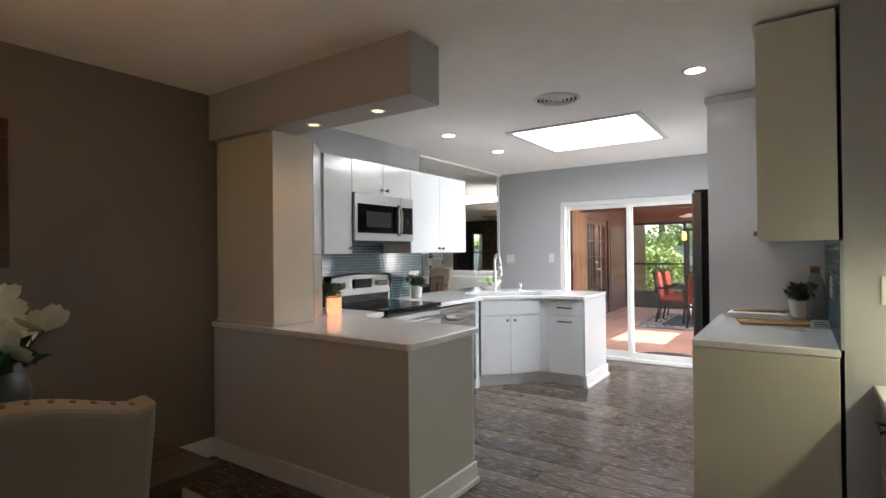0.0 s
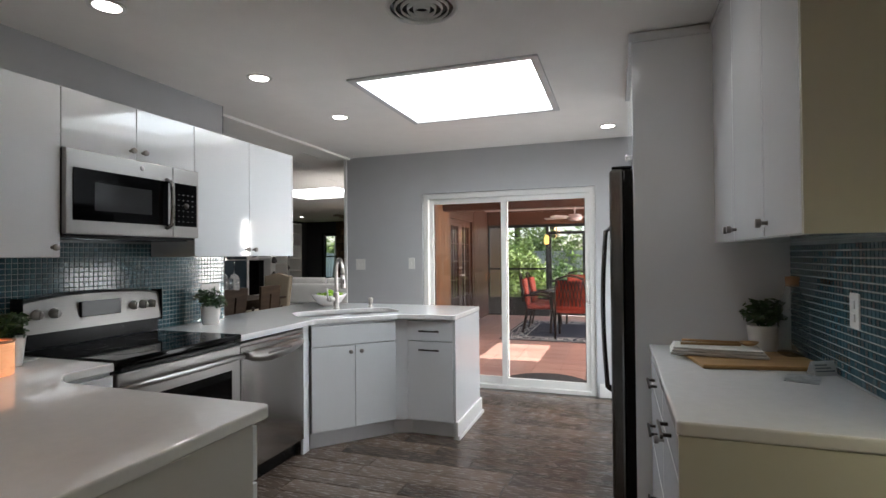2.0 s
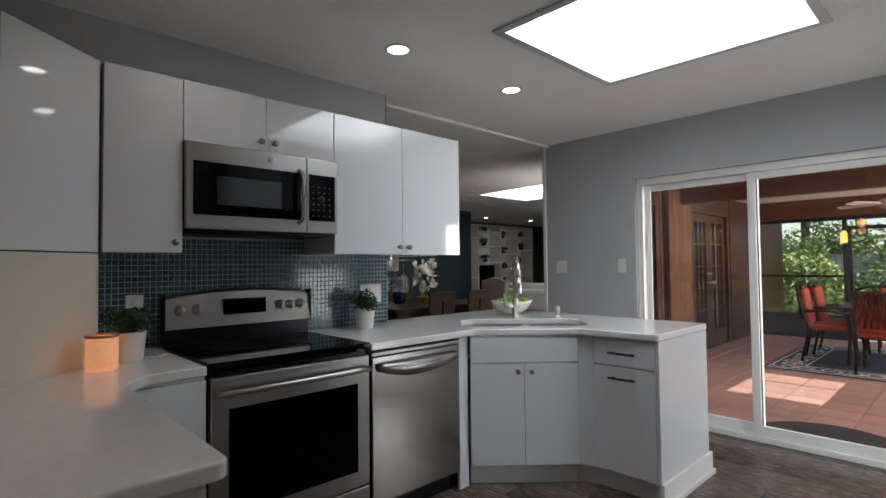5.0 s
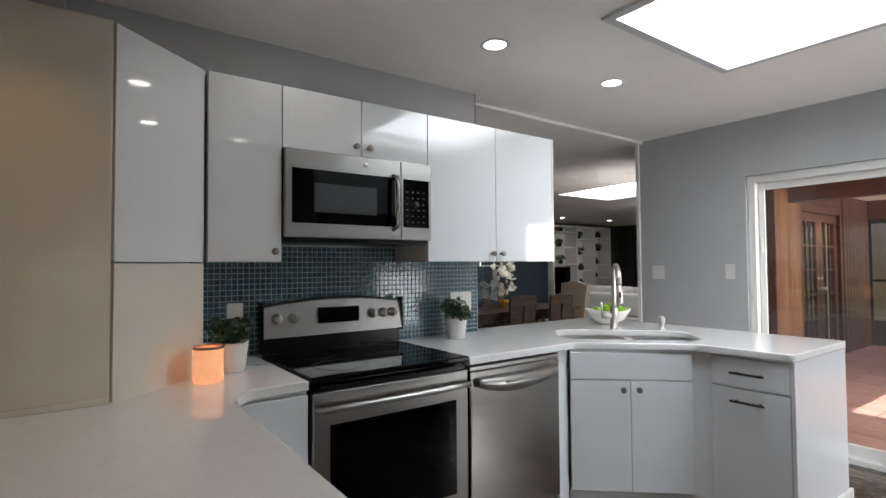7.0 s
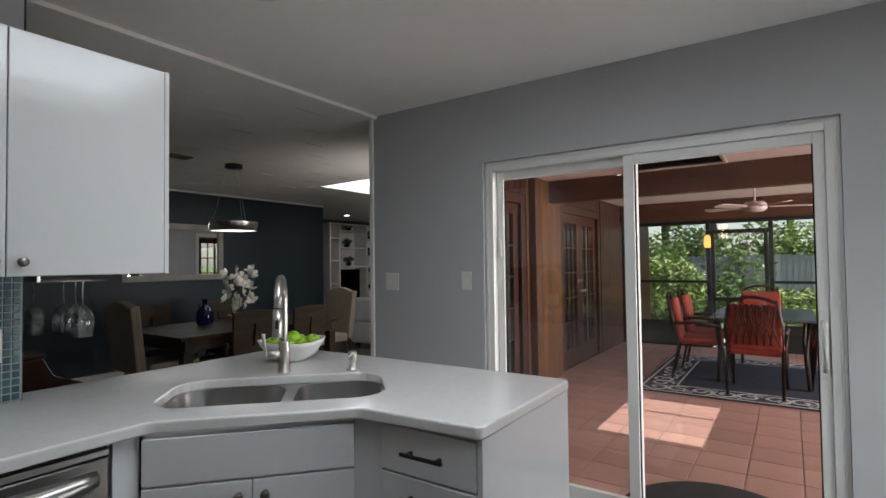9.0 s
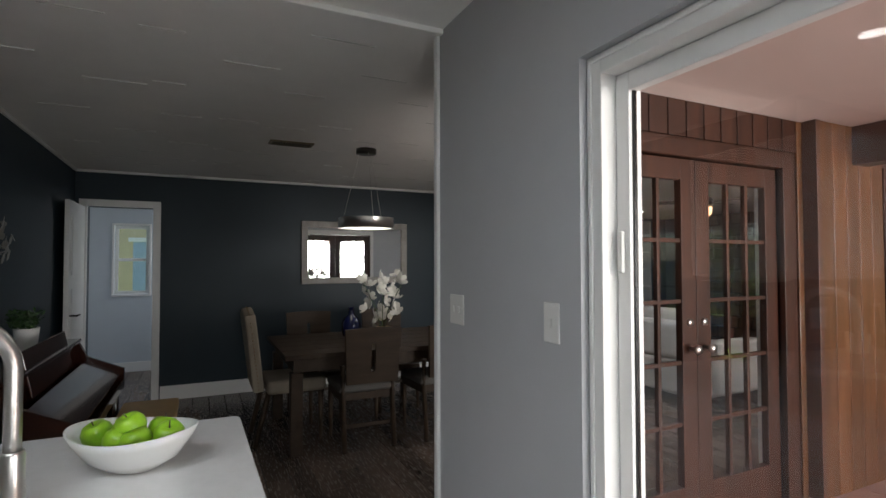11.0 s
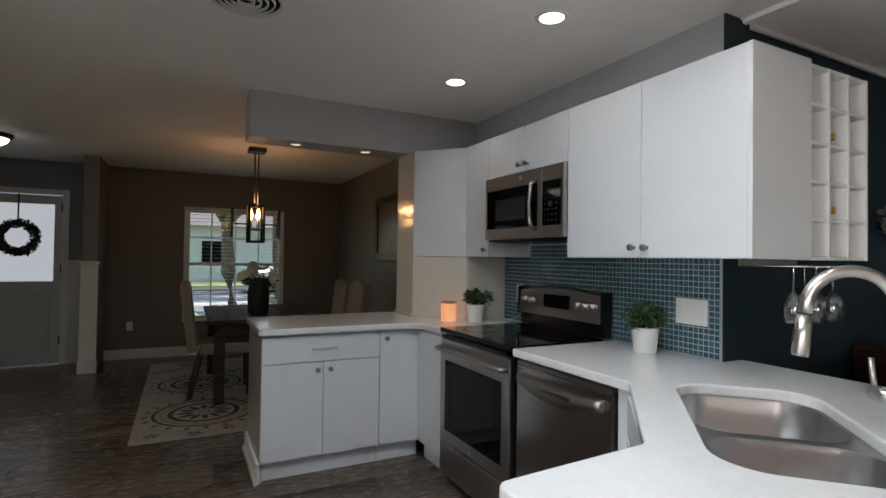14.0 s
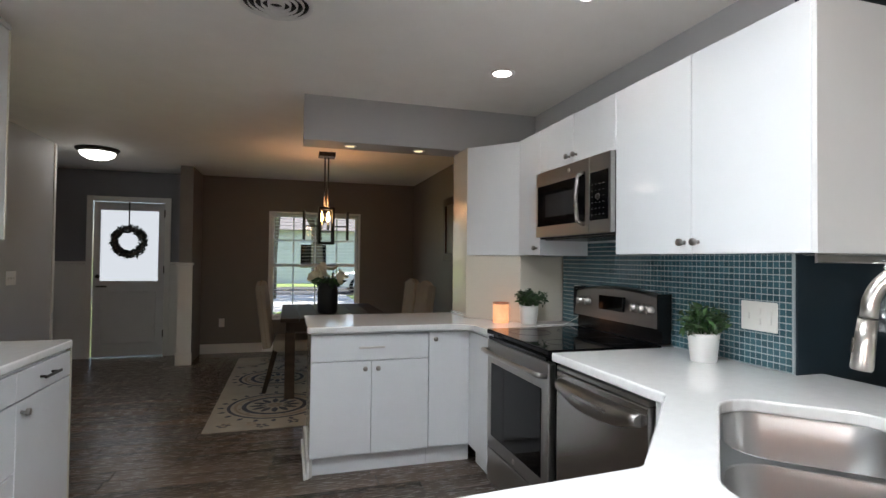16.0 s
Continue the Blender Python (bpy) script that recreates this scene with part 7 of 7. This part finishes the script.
part("ring", tube([(0.17 * math.cos(2 * math.pi * k / 24), 0, 0.17 * math.sin(2 * math.pi * k / 24)) for k in range(24)], 0.02, segments=8, closed=True), BARK, wr)
part("hanger", B(-0.008, -0.006, 0.19, 0.008, 0.002, 0.52), DARKM, wr)
# wainscot and partition
bm = B(-0.19, -1.65, 0, 0.035, -1.632, 1.22, 0.002)
setting("trim_wainscot_a", bm, TRIM, "white wainscot panel beside the front door", "wainscot")
setting("trim_wainscot_b", B(1.015, -1.65, 0, 2.5, -1.632, 1.22, 0.002), TRIM, "white wainscot panel beside the front door", "wainscot")
setting("trim_chair_rail_a", B(-0.19, -1.65, 1.222, 0.035, -1.61, 1.255, 0.006), TRIM, "white chair rail", "chair rail")
setting("trim_chair_rail_b", B(1.015, -1.65, 1.222, 2.5, -1.61, 1.255, 0.006), TRIM, "white chair rail", "chair rail")
setting("wall_partition", B(-0.35, -1.65, 0, -0.205, -0.93, CZ), DINING, "narrow taupe partition wall between foyer and dining room", "wall")
setting("trim_partition_end", B(-0.36, -0.929, 0, -0.195, -0.912, 1.22, 0.003), TRIM, "white wainscot end of the partition", "wainscot")
setting("trim_partition_cap", B(-0.375, -0.935, 1.222, -0.18, -0.895, 1.255, 0.006), TRIM, "white cap rail on the partition", "chair rail")
setting("baseboard_partition", B(-0.37, -0.911, 0, -0.185, -0.895, 0.15, 0.004), TRIM, "white baseboard round the partition", "baseboard")
# end of the side wall: corner trims
setting("trim_corner_a", B(0.748, -0.014, 0, 0.795, 0.03, CZ - 0.005, 0.004), TRIM, "white corner trim at the wall end", "trim")
setting("trim_corner_b", B(0.82, -0.02, 0, 0.875, 0.012, CZ - 0.005, 0.004), TRIM, "white corner trim at the wall end", "trim")
fl = thing("flush_light", "dark bronze flush ceiling light with a white glass dome", "ceiling light", (0.44, -0.15, CZ))
part("ring", lathe([(0, 0), (0.20, 0), (0.20, -0.015), (0.17, -0.04), (0, -0.04)], segments=36), DARKM, fl)
part("dome", lathe([(0.165, -0.041), (0.15, -0.075), (0.10, -0.105), (0.04, -0.118), (0, -0.12)], segments=36), glow("dome glass", (1.0, 0.97, 0.92), 2.4), fl)
part("finial", lathe([(0, -0.119), (0.012, -0.12), (0.008, -0.135), (0, -0.138)], segments=12), DARKM, fl)

# ---- street side, seen through the dining window ----
setting("road", B(-40, -20, -0.11, 40, -14, -0.09), mat("asphalt", (0.05, 0.05, 0.052), 0.9, vary=0.2, fine=90, bump=0.3), "grey asphalt street", "road")
setting("pavement_front", B(-3.6, -14, -0.11, -0.9, -4.5, -0.08), mat("driveway concrete", (0.4, 0.39, 0.37), 0.9, vary=0.15, fine=90, bump=0.2), "pale concrete driveway", "pavement")
for i, (x, y, r, h) in enumerate(((-2.2, -3.0, 0.7, 0.55), (-3.2, -3.2, 0.8, 0.6), (-1.2, -3.1, 0.6, 0.5))):
    shrub((x, y, -0.12), r, h, 90 + i, LEAF, "low shrub below the dining window", 600, 0.06)
tree((-2.35, -7.6, -0.12), 5.2, 2.4, 81, "leafy front yard tree", (0.3, 0.3), 3000, 0.11)
tree((-4.2, -12.0, -0.12), 7.5, 3.2, 82, "leafy front yard tree", (0.3, 0.2), 2800, 0.13)
tree((-0.9, -12.5, -0.12), 7.5, 3.0, 83, "leafy front yard tree", (-0.3, 0.2), 2800, 0.13)
hs = thing("house", "white house with dark windows across the street", "house", (-5, -28, -0.12))
part("wall", B(-8, -4, 0, 8, 4, 3.0), mat("white siding", (0.6, 0.6, 0.58), 0.7, vary=0.06), hs)
bm = bmesh.new()
p = [bm.verts.new(c) for c in ((-8.5, -4.5, 3.0), (8.5, -4.5, 3.0), (8.5, 4.5, 3.0), (-8.5, 4.5, 3.0), (-6.5, 0, 4.8), (6.5, 0, 4.8))]
for f in ((0, 1, 5, 4), (2, 3, 4, 5), (1, 2, 5), (3, 0, 4), (3, 2, 1, 0)):
    bm.faces.new([p[i] for i in f])
part("roof", bm, mat("grey shingle", (0.12, 0.11, 0.11), 0.9, vary=0.2), hs)
for x in (-6, -3.2, 1.5, 5):
    w_ = part("window", B(x, 4.001, 0.9, x + 1.4, 4.03, 2.2), BLACKG, hs)
    part("frame", B(x - 0.08, 4.002, 2.2, x + 1.48, 4.05, 2.3), TRIM, w_)
car = thing("parked_car", "white car parked in the street", "car", (-5.5, -15.2, -0.09))
CARP = mat("white car paint", (0.7, 0.7, 0.7), 0.2, vary=0.02, bump=0, coat=0.8)
loop = rounded([(-2.2, 0.25), (2.2, 0.25), (2.25, 0.75), (1.3, 0.9), (0.7, 1.42), (-1.2, 1.45), (-2.0, 0.95), (-2.25, 0.8)], [0.1, 0.1, 0.15, 0.2, 0.2, 0.2, 0.2, 0.1], 4)
o = part("body", slab(loop, -0.85, 0.85, bevel=0.06), CARP, car)
o.matrix_local = Matrix.Rotation(radians(90), 4, "X")
for s in (-1, 1):
    loop = [(-1.1, 0.95), (1.05, 0.92), (0.62, 1.34), (-1.05, 1.36)]
    part("side_glass", slab(loop, -0.01, 0.01), BLACKG, car).matrix_local = Matrix.Translation((0, s * 0.86, 0)) @ Matrix.Rotation(radians(90), 4, "X")
    for x in (-1.4, 1.4):
        wh = part("wheel", lathe([(0, -0.1), (0.2, -0.1), (0.32, -0.1), (0.33, 0.0), (0.32, 0.1), (0.2, 0.1), (0, 0.1)], segments=24), BLACK, car)
        wh.matrix_local = pose(x, s * 0.8, 0.33, 90)
        part("rim", lathe([(0, -0.11), (0.19, -0.105), (0.19, 0.105), (0, 0.11)], segments=20), CHROME, wh)
# neighbour wall behind the hall window
nw = thing("neighbour_house", "pale yellow house seen through the hall window", "house", (-16, 3.0, -0.12))
part("wall", B(-4, -4, 0, 0, 8, 3.2), mat("pale yellow stucco", (0.6, 0.5, 0.32), 0.8, vary=0.06), nw)
w_ = part("window", B(0.001, 1.2, 0.9, 0.02, 2.3, 2.1), mat("pale blue pane", (0.35, 0.45, 0.55), 0.1, bump=0), nw)
part("frame", B(0.002, 1.1, 2.1, 0.05, 2.4, 2.2), TRIM, w_)
part("roof", B(-4.4, -4.4, 3.2, 0.4, 8.4, 3.45), mat("brown roof", (0.15, 0.1, 0.08), 0.9), nw)

# ---- wall tiles, ceiling lines, floor planks: many pieces, last ----
GROUT = mat("pale grout", (0.36, 0.41, 0.42), 0.8, vary=0.08, fine=150)
MOS = mat("blue grey glass mosaic", (0.05, 0.118, 0.145), 0.12, vary=0.12, scale=20, fine=120, bump=0.01, per_object=0.22, coat=0.3)
MOSI = mat("blue grey glass mosaic field", (0.05, 0.118, 0.145), 0.12, vary=0.12, scale=20, fine=120, bump=0.01, per_island=0.22, coat=0.3)
PITCH, TILE = 0.0262, 0.0222
sp_w = tagged(new("backsplash_range"), "blue grey glass mosaic backsplash behind the range", "backsplash", kind="structure")
part("grout_bed", B(-3.3245, 2.865, 0.914, -3.3135, 4.546, 1.455), GROUT, sp_w)
sp_e = tagged(new("backsplash_side"), "blue grey glass mosaic backsplash above the side counter", "backsplash", kind="structure")
part("grout_bed", B(0.1155, 3.04, 0.9145, 0.1295, 4.262, 1.398), GROUT, sp_e)


def tile_verts(x0, x1, y, z):
    g_ = (PITCH - TILE) / 2
    e = 0.0015
    a = [(x0, y + g_, z + g_), (x0, y + g_ + TILE, z + g_), (x0, y + g_ + TILE, z + g_ + TILE), (x0, y + g_, z + g_ + TILE)]
    c = [(x1, y + g_ + e, z + g_ + e), (x1, y + g_ + TILE - e, z + g_ + e), (x1, y + g_ + TILE - e, z + g_ + TILE - e), (x1, y + g_ + e, z + g_ + TILE - e)]
    return a + c, [(4, 5, 6, 7), (0, 1, 5, 4), (1, 2, 6, 5), (2, 3, 7, 6), (3, 0, 4, 7)]


def mosaic(parent, x0, x1, y0, y1, z0, z1, single):
    vv, ff = [], []
    ny, nz = int(round((y1 - y0) / PITCH)), int((z1 - z0) / PITCH)
    shared = None
    for j in range(nz):
        for i in range(ny):
            y, z = y0 + i * PITCH, z0 + j * PITCH
            if single(y, z):
                if shared is None:
                    v, f = tile_verts(x0, x1, 0, 0)
                    shared = bpy.data.meshes.new("tile")
                    shared.from_pydata([(p[0] - x0, p[1], p[2]) for p in v], [], f)
                    shared.materials.append(MOS)
                o = new("tile", shared)
                o.parent = parent
                o.location = (x0, y, z)
            else:
                v, f = tile_verts(x0, x1, y, z)
                k = len(vv)
                vv += v
                ff += [tuple(q + k for q in t) for t in f]
    me = bpy.data.meshes.new("mosaic_field")
    me.from_pydata(vv, [], ff)
    me.materials.append(MOSI)
    o = new("mosaic_field", me)
    o.parent = parent
    o["kind"] = "stuff"


mosaic(sp_w, -3.3135, -3.3105, 2.865, 4.546, 0.916, 1.455, lambda y, z: y > 4.07 and z < 1.345)
mosaic(sp_e, 0.1155, 0.1125, 3.04, 4.262, 0.916, 1.398, lambda y, z: False)
# plank lines on the great room ceiling
bm = bmesh.new()
rg7 = random.Random(2)
yy = 4.8
while yy < 10:
    xx = -7.6 + rg7.uniform(0, 0.8)
    while xx < -3.6:
        ln = rg7.uniform(0.15, 0.3)
        box(bm, xx, yy, 2.3965, xx + 0.005, yy + ln, 2.3999)
        xx += rg7.uniform(0.5, 1.1)
    yy += 0.33
tagged(part("ceiling_joint_lines", slope(bm), mat("aged ceiling joint", (0.62, 0.61, 0.58), 0.8, vary=0.05)), "short pale joints of the ceiling boards", "ceiling", kind="structure")

PLANK = mat("weathered wood-look tile", (0.135, 0.10, 0.079), 0.26, vary=0.34, scale=0.8, fine=12, bump=0.006, stretch=(1.0, 8, 1), per_object=0.38, second=(0.034, 0.025, 0.02))
PLANKI = mat("weathered wood-look tile field", (0.135, 0.10, 0.079), 0.26, vary=0.34, scale=0.8, fine=12, bump=0.006, stretch=(1.0, 8, 1), per_island=0.38, second=(0.034, 0.025, 0.02))
planks = tagged(new("floor_planks"), "grey brown wood-look plank tile floor", "floor", kind="structure")
PL, PW = 0.92, 0.155
vv, ff = [], []
rg8 = random.Random(17)
meshes = {}
made = 0
y = -1.65
row = 0
while y < 15.0:
    xa, xb = (-9.6, 2.5) if y < 2.8 else ((-9.6, 0.13) if y < 6.6 else (-9.6, -3.5))
    if y < 4.3:
        xa = -3.4
    row += 1
    x = xa - (row * 0.29 + rg8.choice((0.0, 0.0, 0.05, 0.31))) % PL
    while x < xb:
        x0, x1 = max(x, xa), min(x + PL, xb)
        near = 2.0 < y < 6.6 and x0 > -3.3 and x1 - x0 > PL - 0.01 and x1 <= 0.14
        g_ = 0.0025
        if near and made < 290:
            if "p" not in meshes:
                me = bpy.data.meshes.new("plank")
                bm = B(g_, g_, -0.0058, PL - g_, PW - g_, 0.0, 0.0015, segments=1)
                bm.to_mesh(me)
                bm.free()
                me.materials.append(PLANK)
                meshes["p"] = me
            o = new("plank", meshes["p"])
            o.parent = planks
            o.location = (x0, y, 0)
            made += 1
        elif x1 - x0 > 0.02:
            k = len(vv)
            e = 0.0012
            vv += [(x0 + g_, y + g_, -0.0058), (x1 - g_, y + g_, -0.0058), (x1 - g_, y + PW - g_, -0.0058), (x0 + g_, y + PW - g_, -0.0058),
                   (x0 + g_ + e, y + g_ + e, 0), (x1 - g_ - e, y + g_ + e, 0), (x1 - g_ - e, y + PW - g_ - e, 0), (x0 + g_ + e, y + PW - g_ - e, 0)]
            ff += [(k + 4, k + 5, k + 6, k + 7), (k, k + 1, k + 5, k + 4), (k + 1, k + 2, k + 6, k + 5), (k + 2, k + 3, k + 7, k + 6), (k + 3, k, k + 4, k + 7)]
        x += PL
    y += PW
me = bpy.data.meshes.new("plank_field")
me.from_pydata(vv, [], ff)
me.materials.append(PLANKI)
o = new("plank_field", me)
o.parent = planks
o["kind"] = "stuff"

# terracotta patio tiles
TERRA = mat("terracotta tile", (0.44, 0.26, 0.215), 0.33, vary=0.15, scale=4, fine=60, bump=0.05, per_object=0.12)
TERRAI = mat("terracotta tile field", (0.44, 0.26, 0.215), 0.33, vary=0.15, scale=4, fine=60, bump=0.05, per_island=0.12)
pt_f = tagged(new("floor_patio"), "terracotta tile patio floor with pale joints", "floor", kind="structure")
part("joint_bed", B(-3.43, 6.80, -0.12, 4.3, 13.2, -0.007), mat("tile joint", (0.34, 0.25, 0.21), 0.9), pt_f)
TS = 0.305
vv, ff = [], []
meshes = {}
made = 0
for j in range(21):
    for i in range(25):
        x0, y0 = -3.42 + i * TS, 6.805 + j * TS
        if x0 + TS > 4.3 or y0 + TS > 13.2:
            continue
        if x0 < 0.0 and y0 < 12 and made < 220:
            if "t" not in meshes:
                me = bpy.data.meshes.new("tile")
                bm = B(0.004, 0.004, -0.0068, TS - 0.004, TS - 0.004, 0.0, 0.002, segments=1)
                bm.to_mesh(me)
                bm.free()
                me.materials.append(TERRA)
                meshes["t"] = me
            o = new("tile", meshes["t"])
            o.parent = pt_f
            o.location = (x0, y0, 0)
            made += 1
        else:
            k = len(vv)
            g_ = 0.004
            vv += [(x0 + g_, y0 + g_, 0), (x0 + TS - g_, y0 + g_, 0), (x0 + TS - g_, y0 + TS - g_, 0), (x0 + g_, y0 + TS - g_, 0)]
            vv += [(a[0], a[1], -0.0068) for a in vv[-4:]]
            ff += [(k, k + 1, k + 2, k + 3)] + [(k + 4 + q, k + 4 + (q + 1) % 4, k + (q + 1) % 4, k + q) for q in range(4)]
me = bpy.data.meshes.new("tile_field")
me.from_pydata(vv, [], ff)
me.materials.append(TERRAI)
o = new("tile_field", me)
o.parent = pt_f
o["kind"] = "stuff"
